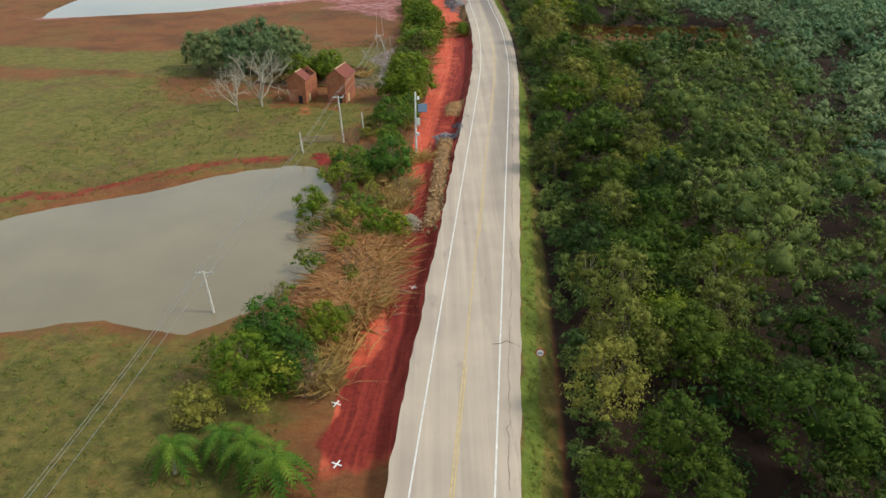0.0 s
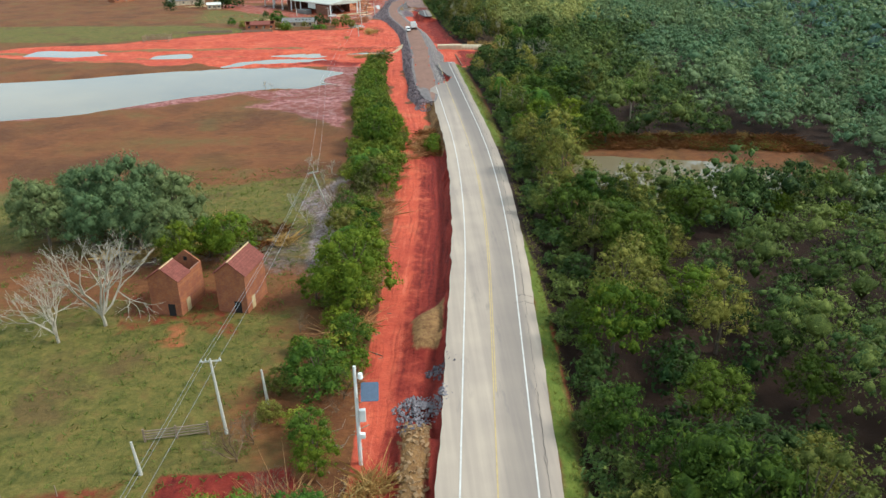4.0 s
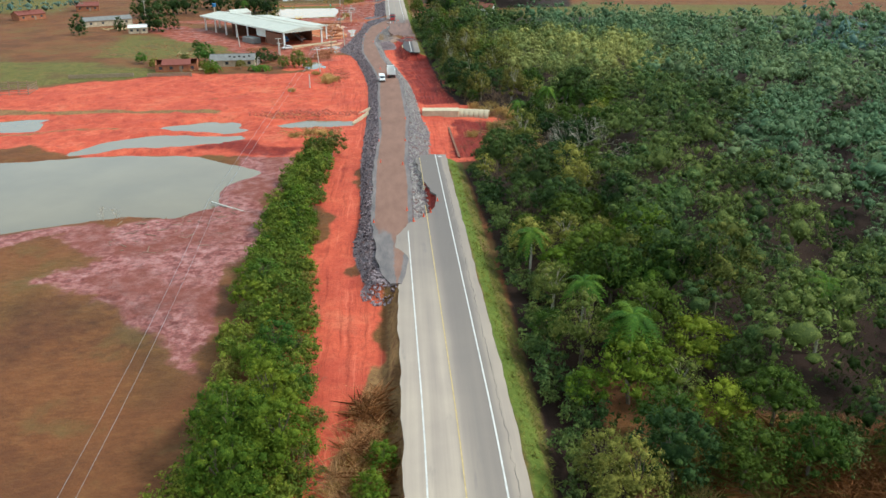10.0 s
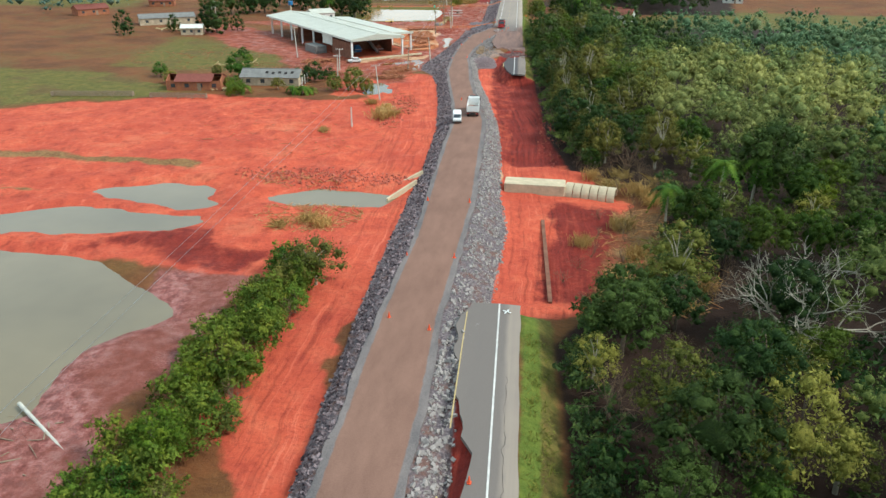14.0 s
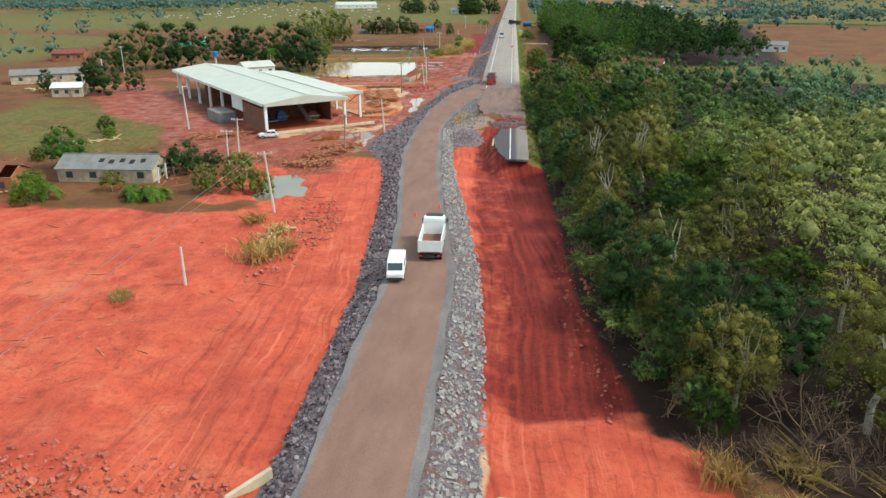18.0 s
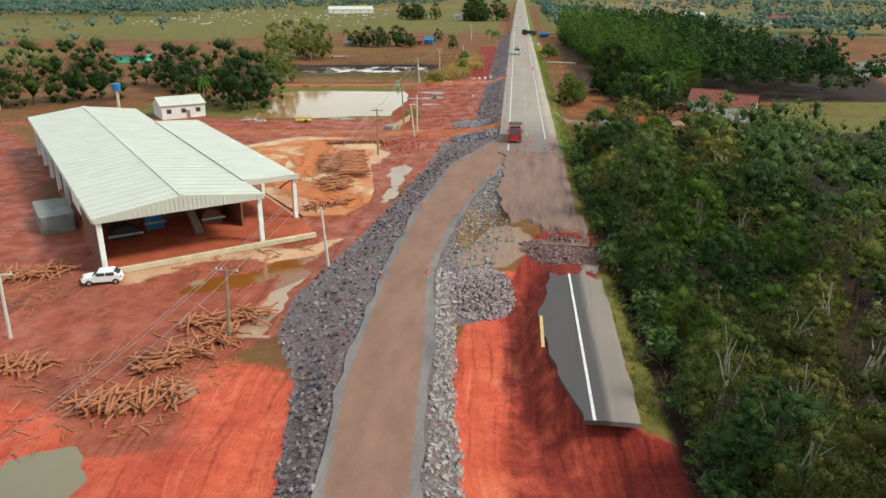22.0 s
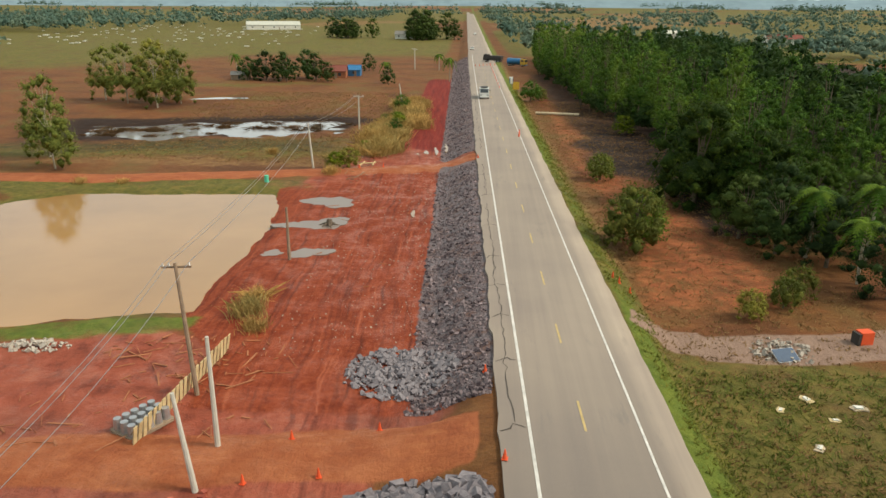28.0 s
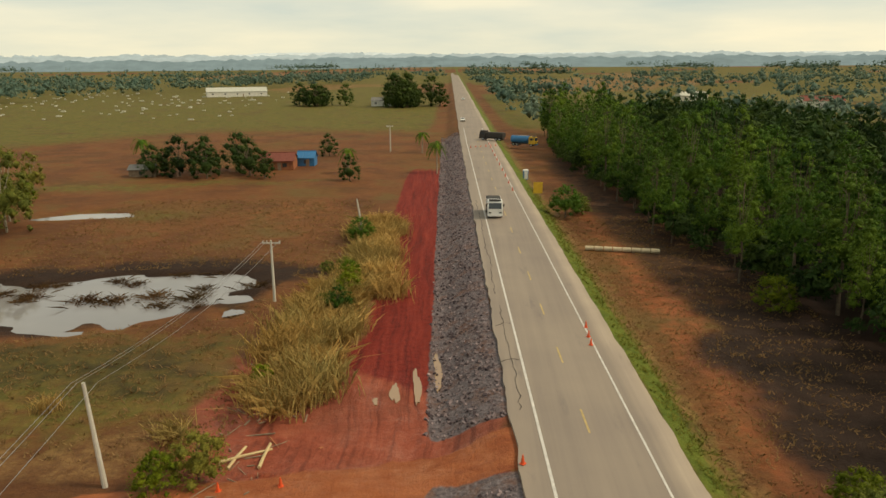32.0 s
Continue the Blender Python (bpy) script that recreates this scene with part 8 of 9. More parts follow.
part("column", Geo().tube((0, 0, 0), (0, 0, 7.0), 0.35, 0.35, 8), M_CONCRETE, tank)
part("tank", Geo().tube((0, 0, 7.0), (0, 0, 8.6), 0.9, 1.0, 14), M_BLUE_PAINT, tank)


def pen(x, y, turn, w, d, h, label):
    p = thing("timber_pen", pose(x, y, ground_z(x, y), 0, 0, turn), label, "pen")
    for i in range(5):
        for sy in (-1, 1):
            part("post", Geo().box((-w / 2 + i * w / 4, sy * d / 2, h / 2), (0.16, 0.16, h)), M_WOODPOST, p)
    for k in range(4):
        for sy in (-1, 1):
            part("rail", Geo().box((0, sy * d / 2, 0.4 + k * h / 4.4), (w, 0.08, 0.15)), M_WOODPOST, p)
            part("rail", Geo().box((sy * w / 2, 0, 0.4 + k * h / 4.4), (0.08, d, 0.15)), M_WOODPOST, p)
    return p


pen(-108, 418, 3, 11, 7, 3.0, "weathered timber cattle pen standing in wet grass")
pen(-90, 440, 8, 20, 1.2, 1.2, "grey timber fence at the edge of the red mud")
pen(-68, 441, 4, 14, 1.0, 1.1, "broken timber fence by the brick shed")


# ---- vehicles ----
def wheel(parent, x, y, r=0.5, w=0.3):
    t = part("wheel", Geo().tube((-w / 2, 0, 0), (w / 2, 0, 0), r, r, 16), M_TYRE, parent, at=pose(x, y, r))
    part("rim", Geo().tube((-w / 2 - 0.015, 0, 0), (w / 2 + 0.015, 0, 0), r * 0.55, r * 0.55, 12), M_STEEL, t)


def lorry(name, x, y, z, turn, cab, bed, label, load="tipper", length=8.2):
    """A lorry that points along its own +y."""
    v = thing(name, pose(x, y, z, 0, 0, turn), label, "truck")
    hl = length / 2
    part("chassis", Geo().box((0, -0.2, 0.75), (0.95, length - 0.6, 0.3)), M_CHASSIS, v)
    c = part("cab", Geo().prism([(hl - 2.1, 0.75), (hl, 0.75), (hl, 1.7), (hl - 0.28, 2.75), (hl - 0.6, 2.95), (hl - 2.1, 2.95)], -1.2, 1.2, "x"), cab, v, bevel=0.08)
    part("windscreen", Geo().box((0, 0, 0), (2.05, 0.05, 0.95), Matrix.Rotation(radians(15), 3, "X")), M_GLASS, c, "dark windscreen", at=pose(0, hl - 0.1, 2.15))
    for sx in (-1, 1):
        part("side_window", Geo().box((0, 0, 0), (0.05, 0.95, 0.7)), M_GLASS, c, at=pose(sx * 1.19, hl - 1.2, 2.2))
        part("mirror", Geo().box((0, 0, 0), (0.18, 0.12, 0.45)), M_CHASSIS, c, at=pose(sx * 1.4, hl - 0.35, 2.2))
        part("headlight", Geo().box((0, 0, 0), (0.4, 0.06, 0.22)), M_GLASS, c, at=pose(sx * 0.85, hl + 0.02, 1.05))
    part("roof_visor", Geo().box((0, hl - 0.7, 3.0), (1.9, 0.9, 0.12)), M_CHASSIS, c)
    part("bumper", Geo().box((0, hl + 0.03, 0.65), (2.4, 0.16, 0.35)), bed, v)
    y0, y1 = -hl, hl - 2.3
    mid_y, ln = (y0 + y1) / 2, y1 - y0
    if load == "tipper":
        b = part("tipper_bed", Geo().box((0, mid_y, 1.1), (2.4, ln, 0.14)), M_RUST, v, "worn brown bed floor")
        for sx in (-1, 1):
            part("side_board", Geo().box((sx * 1.2, mid_y, 1.75), (0.1, ln, 1.35)), bed, b)
            for k in range(5):
                part("stake", Geo().box((sx * 1.28, y0 + 0.3 + k * (ln - 0.6) / 4, 1.75), (0.08, 0.12, 1.35)), bed, b)
        part("tailgate", Geo().box((0, y0 + 0.05, 1.72), (2.4, 0.1, 1.3)), bed, b)
        part("headboard", Geo().box((0, y1 - 0.05, 1.95), (2.4, 0.1, 1.75)), bed, b)
        part("inner_lining", Geo().box((0, mid_y, 1.2), (2.28, ln - 0.2, 0.06)), M_RUST, b)
    elif load == "tank":
        part("tank", Geo().tube((0, y0, 2.0), (0, y1, 2.0), 1.1, 1.1, 18), bed, v, bevel=0.1)
        part("catwalk", Geo().box((0, mid_y, 3.12), (0.6, ln * 0.8, 0.06)), M_STEEL, v)
    else:
        part("load_box", Geo().box((0, mid_y, 1.75), (2.4, ln, 1.4)), bed, v)
        part("tarpaulin", Geo().box((0, mid_y, 2.5), (2.46, ln, 0.2), taper=0.85), M_CHASSIS, v, "dark tarpaulin over the load")
    part("rear_bar", Geo().box((0, y0 + 0.1, 0.6), (2.3, 0.12, 0.18)), M_CHASSIS, v)
    for sx in (-1, 1):
        part("tail_light", Geo().box((sx * 0.95, y0 - 0.02, 0.75), (0.3, 0.06, 0.14)), M_RED_PAINT, v)
        wheel(v, sx * 1.02, hl - 1.3)
        wheel(v, sx * 0.98, y0 + 1.1, 0.5, 0.5)
        wheel(v, sx * 0.98, y0 + 2.3, 0.5, 0.5)
    return v


def small_car(name, x, y, z, turn, paint, label, van=False):
    v = thing(name, pose(x, y, z, 0, 0, turn), label, "van" if van else "car")
    if van:
        side = [(-2.3, 0.35), (2.3, 0.35), (2.35, 0.95), (1.9, 1.15), (1.35, 1.85), (1.0, 1.98), (-2.15, 1.98), (-2.3, 1.7)]
    else:
        side = [(-1.95, 0.35), (2.0, 0.35), (2.05, 0.75), (1.75, 0.92), (0.95, 1.0), (0.35, 1.46), (-1.1, 1.5), (-1.85, 1.0)]
    body = part("body", Geo().prism(side, -0.85, 0.85, "x"), paint, v, bevel=0.07)
    if van:
        part("windscreen", Geo().box((0, 0, 0), (1.45, 0.04, 0.75), Matrix.Rotation(radians(36), 3, "X")), M_GLASS, body, at=pose(0, 1.66, 1.52))
        part("rear_window", Geo().box((0, -2.27, 1.5), (1.4, 0.05, 0.5)), M_GLASS, body)
        wins = (0.8, -0.4)
    else:
        part("windscreen", Geo().box((0, 0, 0), (1.35, 0.04, 0.62), Matrix.Rotation(radians(52), 3, "X")), M_GLASS, body, at=pose(0, 0.68, 1.26))
        part("rear_window", Geo().box((0, 0, 0), (1.3, 0.04, 0.6), Matrix.Rotation(radians(-56), 3, "X")), M_GLASS, body, at=pose(0, -1.5, 1.28))
        wins = (0.1, -0.85)
    for sx in (-1, 1):
        for wy in wins:
            part("side_window", Geo().box((sx * 0.85, wy, 1.55 if van else 1.22), (0.03, 0.85, 0.45 if van else 0.36)), M_GLASS, body)
        part("headlight", Geo().box((sx * 0.62, (2.3 if van else 2.0), 0.72), (0.3, 0.08, 0.18)), M_WHITE_PAINT, body)
        part("tail_light", Geo().box((sx * 0.7, (-2.3 if van else -1.93), 0.85), (0.16, 0.06, 0.3)), M_RED_PAINT, body)
        for wy in (1.3, -1.35):
            wheel(v, sx * 0.78, wy, 0.33, 0.2)
    part("bumper", Geo().box((0, 2.36 if van else 2.05, 0.5), (1.6, 0.1, 0.2)), M_CHASSIS, body)
    return v


lorry("dump_truck", 6.2, 428, -0.22, 3, M_WHITE_PAINT, M_WHITE_PAINT, "white dump truck with an empty rusty bed")
small_car("van", 3.5, 420, -0.22, 186, M_WHITE_PAINT, "small white delivery van on the detour", True)
lorry("red_truck", 5.2, 567.5, 0.05, 181, M_RED_PAINT, M_RED_PAINT, "red truck with a dark tarpaulin on the highway", "box")
lorry("white_truck", 0.8, 743, 0.05, 181, M_WHITE_PAINT, M_WHITE_PAINT, "white truck on the highway", "box", 7.5)
lorry("tanker", 14, 851, -0.9, -118, M_YELLOW_PAINT, M_BLUE_PAINT, "blue tank truck with a yellow cab parked beside the road", "tank")
lorry("dark_truck", 4.5, 858, 0.05, 62, M_CHASSIS, M_CHASSIS, "dark truck parked across the lane", "box")
small_car("parked_car", -36.6, 496.2, ground_z(-36.6, 496.2), 110, M_WHITE_PAINT, "white car parked in front of the hall")
small_car("car", -5.2, 931, 0.05, 181, M_WHITE_PAINT, "distant white car on the highway")
small_car("car", -5.6, 1090, 0.05, 181, M_WHITE_PAINT, "distant white car on the highway")


# ---- cones, signs and small things by the road ----
cone = thing("traffic_cone", pose(0, 0, -500), "orange and white traffic cone", "traffic cone", "traffic cones")
part("base", Geo().box((0, 0, 0.03), (0.5, 0.5, 0.06)), M_ORANGE, cone)
part("cone_body", Geo().tube((0, 0, 0.06), (0, 0, 0.9), 0.2, 0.05, 12), M_ORANGE, cone)
part("band", Geo().tube((0, 0, 0.42), (0, 0, 0.62), 0.135, 0.095, 12), M_WHITE_PAINT, cone, "white reflective band")


def top_z(x, y):
    l, r_ = float(road_left(y)), float(road_right(y))
    if l < x < r_ and not 341 < y < 471:
        return 0.06
    if det_left(y) < x < det_right(y) and 280 < y < 571:
        return -0.24
    return ground_z(x, y)


CONES = [(4.9, 302.6), (10.5, 307.8), (11.6, 302), (16.0, 311.5), (14.6, 306), (13.3, 304), (-6.1, 496.4), (-1.8, 498.2), (-6.4, 512.4), (-5.9, 522), (0.4, 530), (-5.1, 539.2), (2.3, 540), (5.9, 556.5), (7.4, 561), (8.1, 564), (-11.5, 584), (-13.4, 579.7), (-9.0, 580.4), (-6, 585.4), (2.0, 580), (0.9, 591), (-0.2, 664.5), (7.75, 689.5), (7.6, 687), (7.5, 685), (-20, 664), (-16, 664.5)]
CONES += [(13.4, 611.8), (13.9, 611.0), (14.8, 610.0), (5.2, 336), (9.8, 334), (4.4, 352), (10.4, 352), (4.2, 372), (10.5, 372), (2.4, 440), (5.0, 444)]
CONES += [(float(road_mid(y)) + 3.2, y) for y in range(766, 850, 9)] + [(-2.5 + 1.5 * k, 838 + k) for k in range(6)]
for i, (x, y) in enumerate(CONES):
    set_at(cone, x, y, 0.72, i * 31, z=top_z(x, y))
drop(cone)
cross = thing("survey_cross", pose(0, 0, -500), "white cloth survey cross laid on red soil", "marker", "survey crosses")
for k in (0, 90):
    part("strip", Geo().box((0, 0, 0.03), (1.05, 0.13, 0.04)), M_WHITE_PAINT, cross, at=pose(0, 0, 0.004 * k / 90, 0, 0, 45 + k))
for x, y in ((-9.6, 50.5), (-10.7, 59), (-3.6, 82), (17.6, 342.2 - 4)):
    set_at(cross, x, y, 1.0, 20, z=top_z(x, y) + 0.05)
drop(cross)
ys = thing("yellow_sign", pose(10.2, 765, ground_z(10.2, 765), 0, 0, 5), "yellow warning board on posts beside the road", "road sign")
part("board", Geo().box((0, 0, 2.0), (1.8, 0.06, 2.2)), M_YELLOW_PAINT, ys)
for k in (-0.6, 0.6):
    part("post", Geo().box((k, 0.08, 1.0), (0.1, 0.1, 2.2)), M_WOODPOST, ys)
toilet = thing("portable_toilet", pose(9.6, 788, ground_z(9.6, 788), 0, 0, 4), "blue and white portable toilet on the verge", "toilet")
part("cabin", Geo().box((0, 0, 1.0), (1.1, 1.1, 2.0)), M_BLUE_PAINT, toilet)
part("roof", Geo().box((0, 0, 2.1), (1.15, 1.15, 0.25), taper=0.8), M_WHITE_PAINT, toilet)
part("door", Geo().box((0, -0.57, 1.0), (0.75, 0.04, 1.75)), M_WHITE_PAINT, toilet)
pipe = thing("drain_pipe", pose(18.6, 725.5, ground_z(18.6, 725.5) + 0.35, 0, 90, -10), "long pale concrete drain pipe lying in dry grass", "pipe")
for k in range(8):
    part("pipe_section", Geo().tube((0, 0, -5.2 + 1.32 * k), (0, 0, -5.2 + 1.32 * k + 1.2), 0.36, 0.34, 12), M_CONCRETE, pipe)
drum = thing("green_drum", pose(-33, 654.4, ground_z(-33, 654.4)), "green plastic drum standing in grass by the track", "drum")
part("barrel", Geo().tube((0, 0, -0.05), (0, 0, 0.95), 0.36, 0.34, 14), M_GREEN_PAINT, drum)
part("rim", Geo().tube((0, 0, 0.95), (0, 0, 1.02), 0.38, 0.38, 14), M_GREEN_PAINT, drum)
stump = thing("muddy_stump", pose(-18.8, 632.4, ground_z(-18.8, 632.4)), "muddy tree stump with torn roots beside a puddle", "stump")
g_ = Geo()
g_.path([(0, 0, -0.2), (0.05, 0, 0.4), (0.1, 0.05, 0.8)], 0.5, 0.32, 8)
part("trunk", g_, M_BARK, stump)
for k in range(6):
    g_ = Geo()
    g_.path([(0.3 * math.cos(k), 0.3 * math.sin(k), 0.3), (0.9 * math.cos(k), 0.9 * math.sin(k), 0.15), (1.5 * math.cos(k + 0.2), 1.5 * math.sin(k + 0.2), -0.05)], 0.14, 0.04, 5)
    part("root", g_, M_BARK, stump)
for k, (x, y) in enumerate(((25.1, 589.3), (22.5, 585.7), (24.2, 592.0), (27.5, 591.0), (21.8, 590.4), (28.4, 587.0))):
    sack = thing("torn_sack", pose(x, y, ground_z(x, y) + 0.02, 0, 0, k * 61) @ Matrix.Scale(0.6 + 0.1 * (k % 4), 4), "torn pale plastic sack lying on the grass", "sack", "rubbish on the grass")
    part("sheet", Geo().prism([(-0.7, -0.35), (0.2, -0.5), (0.75, -0.2), (0.5, 0.4), (-0.1, 0.3), (-0.6, 0.45)], 0.0, 0.09), M_STAINED if k % 2 else M_PALE_TIMBER, sack)
    part("fold", Geo().prism([(-0.3, -0.2), (0.4, -0.25), (0.3, 0.15), (-0.25, 0.2)], 0.09, 0.2), M_WALL, sack)
bin_ = thing("orange_crate", pose(33, 602, ground_z(33, 602), 0, 0, 12), "orange and black crate beside the track", "crate")
part("body", Geo().box((0, 0, 0.55), (1.2, 0.9, 1.1)), M_ORANGE, bin_)
part("side", Geo().box((-0.75, 0, 0.5), (0.3, 0.9, 1.0)), M_CHASSIS, bin_)
panel = thing("solar_module", pose(25.2, 598.6, ground_z(25.2, 598.6) + 0.35, 25, 0, 15), "dark solar panel lying on rubble", "panel")
part("glass", Geo().box((0, 0, 0.03), (1.9, 1.3, 0.05)), M_PANEL, panel)
part("frame", Geo().box((0, 0, 0), (2.0, 1.4, 0.05)), M_STEEL, panel)

# pale slat fence and the crate of grey blocks under the pole
fence = thing("slat_fence", pose(-20.6, 590, -2.2, 0, 0, 84), "leaning fence of pale yellow slats beside the pole", "fence")
for k in range(24):
    part("slat", Geo().box((-7 + 0.6 * k, 0, 0.75), (0.42, 0.06, 1.5), Matrix.Rotation(radians(9 + 3 * math.sin(k * 1.7)), 3, "X")), M_PALE_TIMBER, fence)
for k in range(2):
    part("rail", Geo().box((0, 0.12, 0.45 + 0.6 * k), (14.4, 0.08, 0.1)), M_WOODPOST, fence)
blocks = thing("septic_tanks", pose(-22, 585.5, -2.2, 0, 0, 60), "pallet of ribbed grey plastic tanks", "tank")
part("pallet", Geo().box((0, 0, 0.1), (3.4, 2.4, 0.2)), M_WOODPOST, blocks)
for i in range(5):
    for j in range(3):
        part("drum", Geo().tube((-1.3 + 0.65 * i, -0.75 + 0.75 * j, 0.2), (-1.3 + 0.65 * i, -0.75 + 0.75 * j, 1.0), 0.3, 0.26, 10), M_STEEL, blocks)


# ---- the timber yard ----
slab = thing("yard_slab", pose(0, 0, -2.3), "sandy concrete yard slab stained with orange mud", "slab")
part("deck", Geo().prism([(-51, 555), (-52, 560), (-38, 573.5), (-21, 574.5), (-21.4, 560), (-15.5, 536), (-14.8, 530), (-17, 522.5), (-22.2, 521.2)], 0.0, 0.3), M_SLAB, slab)


def log_mesh(length, r, material):
    g = Geo()
    g.path([(-length / 2, 0, 0), (0, 0.04, 0.03), (length / 2, 0, 0)], r, r * 0.82, 6)
    return g.mesh("log", material)


def mud_trail(points, width, seed):
    """A smear of mud that wheels have dragged over the slab."""
    r = np.random.RandomState(seed)
    pts = [Vector((*p, 0)) for p in points]
    line = []
    for a, b in zip(pts[:-1], pts[1:]):
        n = max(2, int((b - a).length / 1.0))
        line += [a.lerp(b, k / n) for k in range(n)]
    line.append(pts[-1])
    for _ in range(3):
        line = [line[0]] + [(line[i - 1] + line[i] * 2 + line[i + 1]) / 4 for i in range(1, len(line) - 1)] + [line[-1]]
    vs, rim = [], []
    for i, p in enumerate(line):
        d = (line[min(i + 1, len(line) - 1)] - line[max(i - 1, 0)]).normalized()
        side = Vector((-d.y, d.x, 0)) * width * (0.5 + 0.12 * math.sin(i * 0.7 + seed))
        for k in (-1, -0.6, 0, 0.6, 1):
            vs.append(tuple(p + side * k + Vector((0, 0, 0.310 + 0.005 * seed))))
            rim.append((1 - abs(k)) * min(1.0, min(i, len(line) - 1 - i) / 3))
    fs = [(5 * i + k, 5 * i + k + 1, 5 * i + k + 6, 5 * i + k + 5) for i in range(len(line) - 1) for k in range(4)]
    me = raw_mesh("mud_smear", vs, fs, M_TRAIL)
    give(me, "rim", rim)
    return part("mud_smear", me, M_TRAIL, slab, "orange mud smeared by wheels")


mud_trail([(-34, 573), (-31, 557), (-29.5, 545), (-33, 537.5), (-38, 541)], 10.0, 1)
mud_trail([(-40, 548), (-33, 541), (-26, 534), (-20, 530), (-16, 528)], 11.0, 2)
for k, pts in enumerate(([(-47, 560), (-40, 566), (-34, 568)], [(-30, 566), (-28, 556), (-29, 546), (-26, 540)], [(-24, 528), (-20, 533), (-16.5, 533)], [(-36, 556), (-34, 546), (-28, 538), (-20, 534)])):
    mud_trail(pts, 2.2, 5 + k)
mud_trail([(-24, 533), (-19, 532), (-16.5, 529), (-17.5, 524)], 4.5, 3)
mud_trail([(-45, 556), (-40, 560), (-34, 556), (-31, 548)], 3.5, 4)


def log_pile(x, y, turn, length, width, layers, per, seed, label, log=3.2, mess=6.0, parts_=70, material=M_TIMBER):
    """Logs lying side by side in layers, some askew."""
    r = np.random.RandomState(seed)
    z = max(ground_z(x, y), -2.05 if "slab" in label else -9)
    p = thing("log_pile", pose(x, y, z, 0, 0, turn), label, "log pile", "piles of logs")
    kinds = [log_mesh(log * s, 0.11 * t, material) for s, t in ((1.0, 1.0), (0.85, 1.2), (1.15, 0.9), (0.7, 1.1))]
    n = 0
    for k in range(layers):
        for i in range(per):
            u = (i + 0.5) / per * length - length / 2 + r.normal() * 0.15
            w = r.normal() * width * 0.16
            n += 1
            if n > parts_ * 4:
                return p
            o = part("log", kinds[r.randint(4)], material, p)
            o.matrix_basis = pose(u, w, 0.14 + 0.2 * k + 0.05 * r.rand(), r.normal() * 2, r.normal() * mess * 0.35, 90 + r.normal() * mess * 1.6)
    return p


log_pile(-22.3, 550, 106, 16.5, 1.6, 7, 40, 1, "long stack of reddish debarked logs on the yard slab", 4.4, 7.0, 60)
log_pile(-26.0, 550.5, 107, 11, 1.8, 5, 28, 2, "stack of reddish logs slumped on the yard slab", 4.0, 12.0, 50)
log_pile(-26, 570, 15, 12, 2.0, 3, 34, 3, "stack of upright tangled poles at the edge of the yard slab", 2.8, 16.0, 50)
log_pile(-22.3, 538.5, 100, 8, 4, 3, 24, 21, "slumped heap of reddish logs on the yard slab", 4.2, 20.0, 60)
log_pile(-20.5, 482, 55, 9, 4, 3, 26, 4, "tangled heap of washed-up orange-brown timber", 3.4, 34.0, 40, M_TIMBER)
log_pile(-21.5, 474, 20, 8, 4, 3, 22, 5, "heap of washed-up orange logs on red mud", 3.6, 30.0, 40)
log_pile(-47, 496, 30, 11, 5, 3, 30, 6, "heap of washed-up logs beside the hall", 3.4, 32.0, 50)
log_pile(-35, 478, 10, 8, 3, 2, 20, 7, "scattered washed-up logs on red mud", 3.0, 32.0, 40)
log_pile(-20, 489, 30, 8, 4, 2, 22, 8, "scattered orange boards in a muddy puddle", 3.2, 34.0, 40)
log_pile(-20.3, 526.5, 40, 7, 3, 2, 22, 9, "small heap of split boards on the yard slab", 2.8, 26.0, 40)
log_pile(-15, 437, 60, 4, 2, 2, 8, 10, "broken pale branches caught on red mud", 3.2, 40.0, 20, M_PALE_TIMBER)
log_pile(-60, 452, 8, 9, 2.4, 2, 12, 11, "broken boards strewn before the ruined house", 2.6, 40.0, 24, M_PALE_TIMBER)
log_pile(-72, 488, 30, 14, 4, 1, 16, 12, "flood-strewn timber on wet grass", 3.0, 45.0, 24, M_PALE_TIMBER)
log_pile(-120, 560, 20, 22, 6, 2, 26, 13, "flood-strewn broken timber between houses", 4.0, 45.0, 30, M_PALE_TIMBER)
log_pile(-19.5, 669, 12, 3, 1, 1, 3, 14, "bleached log lying beside the track", 4.0, 20.0, 6, M_PALE_TIMBER)

for k, (x, y, a) in enumerate(((-44, 554, 20), (-37.5, 543, 10), (-42.5, 550, 70))):
    fr = thing("steel_frame", pose(x, y, -1.98, 0, 0, a), "yellow steel trailer frame parked on the yard slab", "frame", "yellow steel frames")
    for j in (-0.9, 0.9):
        part("long_beam", Geo().box((0, j, 0.7), (7, 0.18, 0.25)), M_RAW_STEEL, fr)
        for i in range(4):
            part("stanchion", Geo().box((-3 + 2 * i, j, 1.3), (0.14, 0.14, 1.5)), M_RAW_STEEL, fr)
    for i in range(5):
        part("cross_beam", Geo().box((-3.2 + 1.6 * i, 0, 0.72), (0.16, 1.9, 0.2)), M_RAW_STEEL, fr)
    for i in (-2.4, -1.2):
        part("support", Geo().box((i, 0, 0.3), (0.3, 1.6, 0.6)), M_CHASSIS, fr)
bt = thing("yellow_trailer", pose(-44, 592.5, -2.2, 0, 0, 10), "small yellow slatted trailer beside the pond", "trailer")
for k in range(6):
    part("slat", Geo().box((-1.6 + 0.64 * k, -0.8, 0.9), (0.12, 0.08, 1.2)), M_RAW_STEEL, bt)
    part("slat", Geo().box((-1.6 + 0.64 * k, 0.8, 0.9), (0.12, 0.08, 1.2)), M_RAW_STEEL, bt)
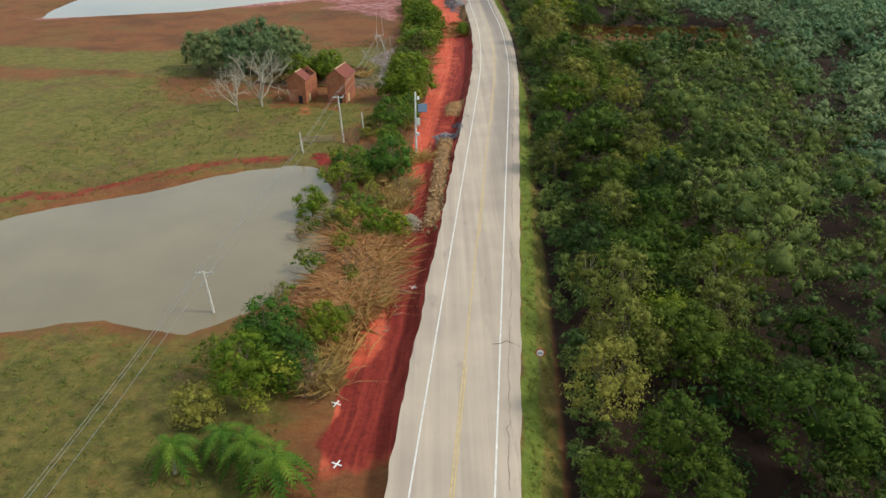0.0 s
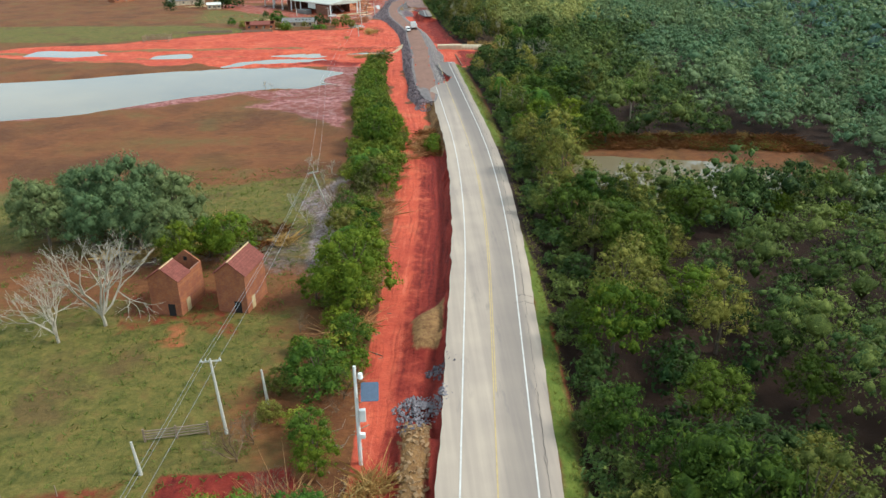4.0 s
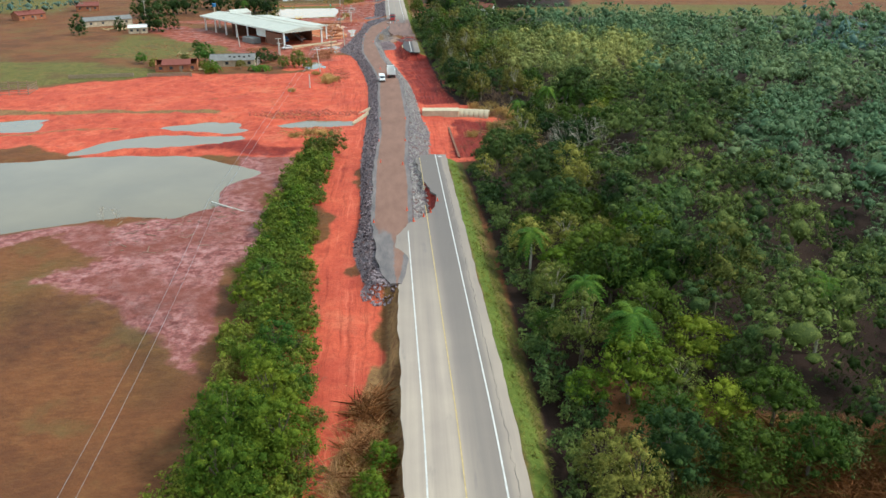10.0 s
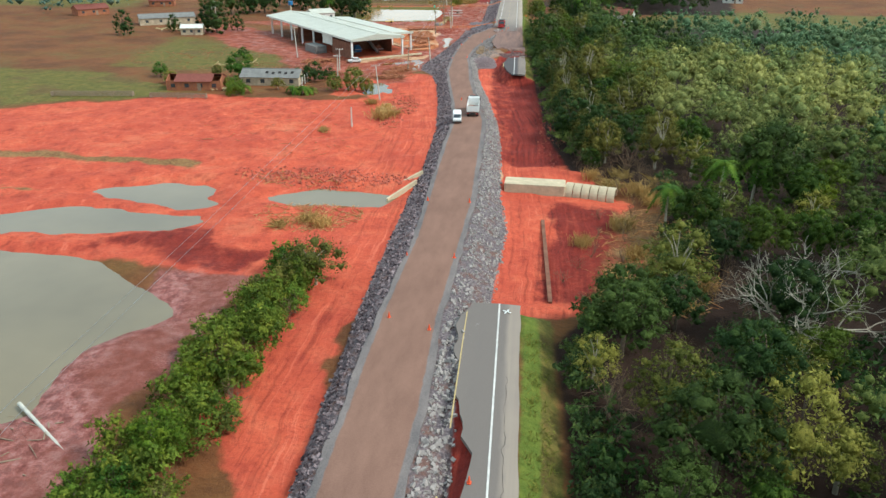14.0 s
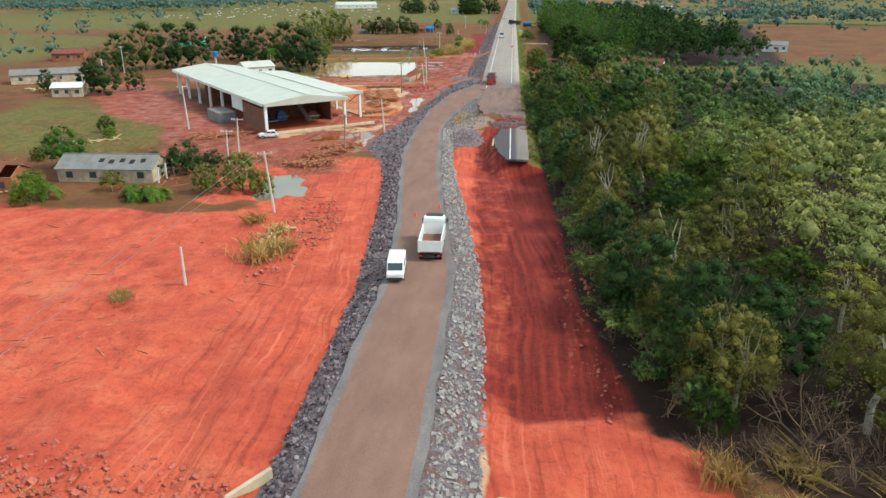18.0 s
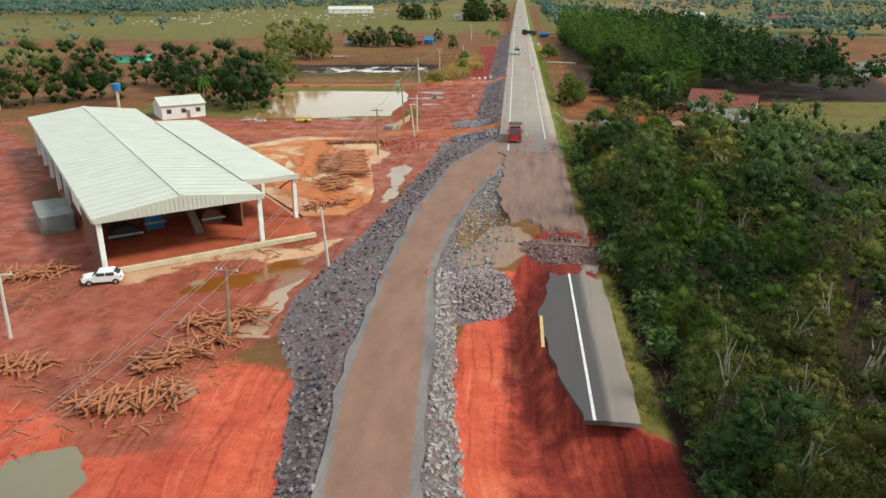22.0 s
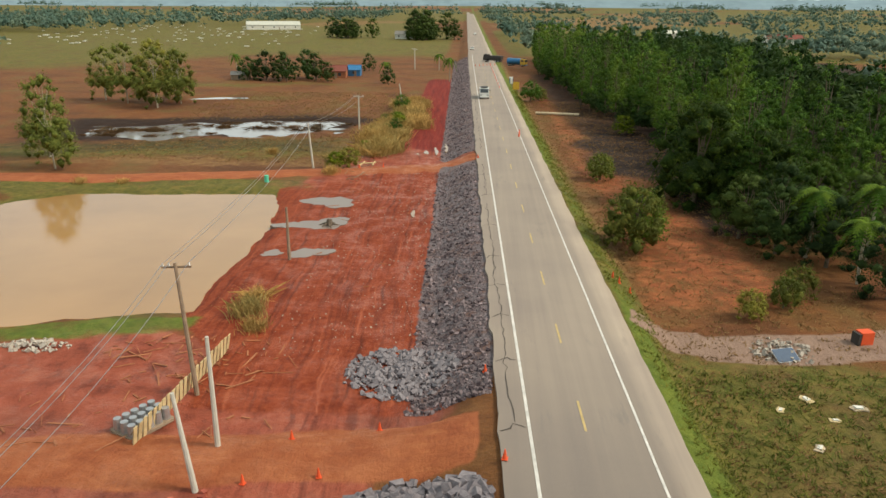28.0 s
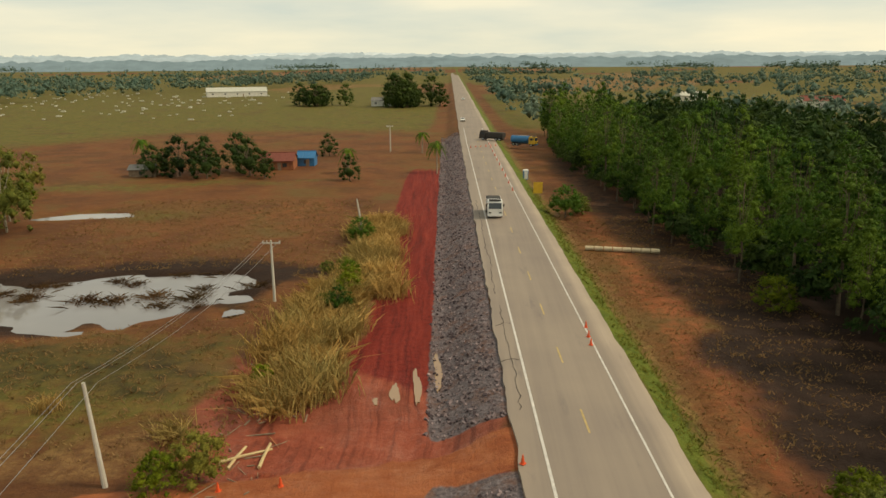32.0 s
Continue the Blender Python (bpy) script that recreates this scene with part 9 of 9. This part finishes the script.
part("bed", Geo().box((0, 0, 0.4), (3.6, 1.7, 0.15)), M_RAW_STEEL, bt)
for k in (-0.7, 0.7):
    part("wheel", Geo().tube((0.6, k * 1.2 - 0.1, 0.3), (0.6, k * 1.2 + 0.1, 0.3), 0.3, 0.3, 12), M_TYRE, bt)
def on_yard(r):
    y = 596 + 66 * r.rand()
    return float(road_mid(y)) - 12 - 12 * r.rand() ** 1.4, y, 0.0


rubble("loose_stones", "small pale stones pressed into the red yard", on_yard, 0, 900, 0.05, 0.17, 31, M_ROCK_PALE)
rubble("rubble_heap", "white bags and rubble beside the grass", heap(-56, 592.5, 3.5, 1.0, 0.4), 10, 60, 0.25, 0.7, 21, M_ROCK_PALE)

# plain pale blocks added as white specks on the far pasture
r = np.random.RandomState(77)
vs = []
cube = np.array([(x, y, z) for x in (-1, 1) for y in (-1, 1) for z in (0, 1)], float)
for i in range(150):
    y = 960 + 300 * r.rand()
    x = -330 + 210 * r.rand() + (y - 1000) * -0.1
    vs.append(cube * np.array([0.9 + r.rand(), 0.5 + 0.5 * r.rand(), 0.7]) * (0.3 + 0.6 * r.rand()) + np.array([x, y, ground_z(x, y)]))
f = (np.array([(0, 1, 3, 2), (4, 6, 7, 5), (0, 4, 5, 1), (2, 3, 7, 6), (0, 2, 6, 4), (1, 5, 7, 3)])[None] + 8 * np.arange(len(vs))[:, None, None]).reshape(-1, 4)
thing("pasture_bales", Matrix(), "small pale blocks added as white specks on the far pasture", "bales", kind="stuff", mesh=raw_mesh("pasture_bales", np.concatenate(vs), f, M_WALL))

# wooded ridges on the horizon; haze painted as glowing tones, paler with distance
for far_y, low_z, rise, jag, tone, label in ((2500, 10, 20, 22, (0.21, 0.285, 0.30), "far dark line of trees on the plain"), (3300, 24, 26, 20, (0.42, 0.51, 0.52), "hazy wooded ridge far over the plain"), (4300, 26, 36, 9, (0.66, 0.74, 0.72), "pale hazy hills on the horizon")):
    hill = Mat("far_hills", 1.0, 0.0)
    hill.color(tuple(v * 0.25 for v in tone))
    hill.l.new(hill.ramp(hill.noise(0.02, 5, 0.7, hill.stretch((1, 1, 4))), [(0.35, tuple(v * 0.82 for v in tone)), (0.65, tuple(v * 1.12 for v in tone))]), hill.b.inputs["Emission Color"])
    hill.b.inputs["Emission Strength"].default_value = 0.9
    hx = np.linspace(-4200, 4200, 1600)
    hz = low_z + rise * vnoise(hx, hx * 0 + far_y, 700, 3) + jag * (vnoise(hx, hx * 0 + far_y + 5, 24, 3) - 0.2) * (0.35 + vnoise(hx, hx * 0 + far_y + 9, 150, 2))
    hy = far_y - (hx / 4200) ** 2 * 700
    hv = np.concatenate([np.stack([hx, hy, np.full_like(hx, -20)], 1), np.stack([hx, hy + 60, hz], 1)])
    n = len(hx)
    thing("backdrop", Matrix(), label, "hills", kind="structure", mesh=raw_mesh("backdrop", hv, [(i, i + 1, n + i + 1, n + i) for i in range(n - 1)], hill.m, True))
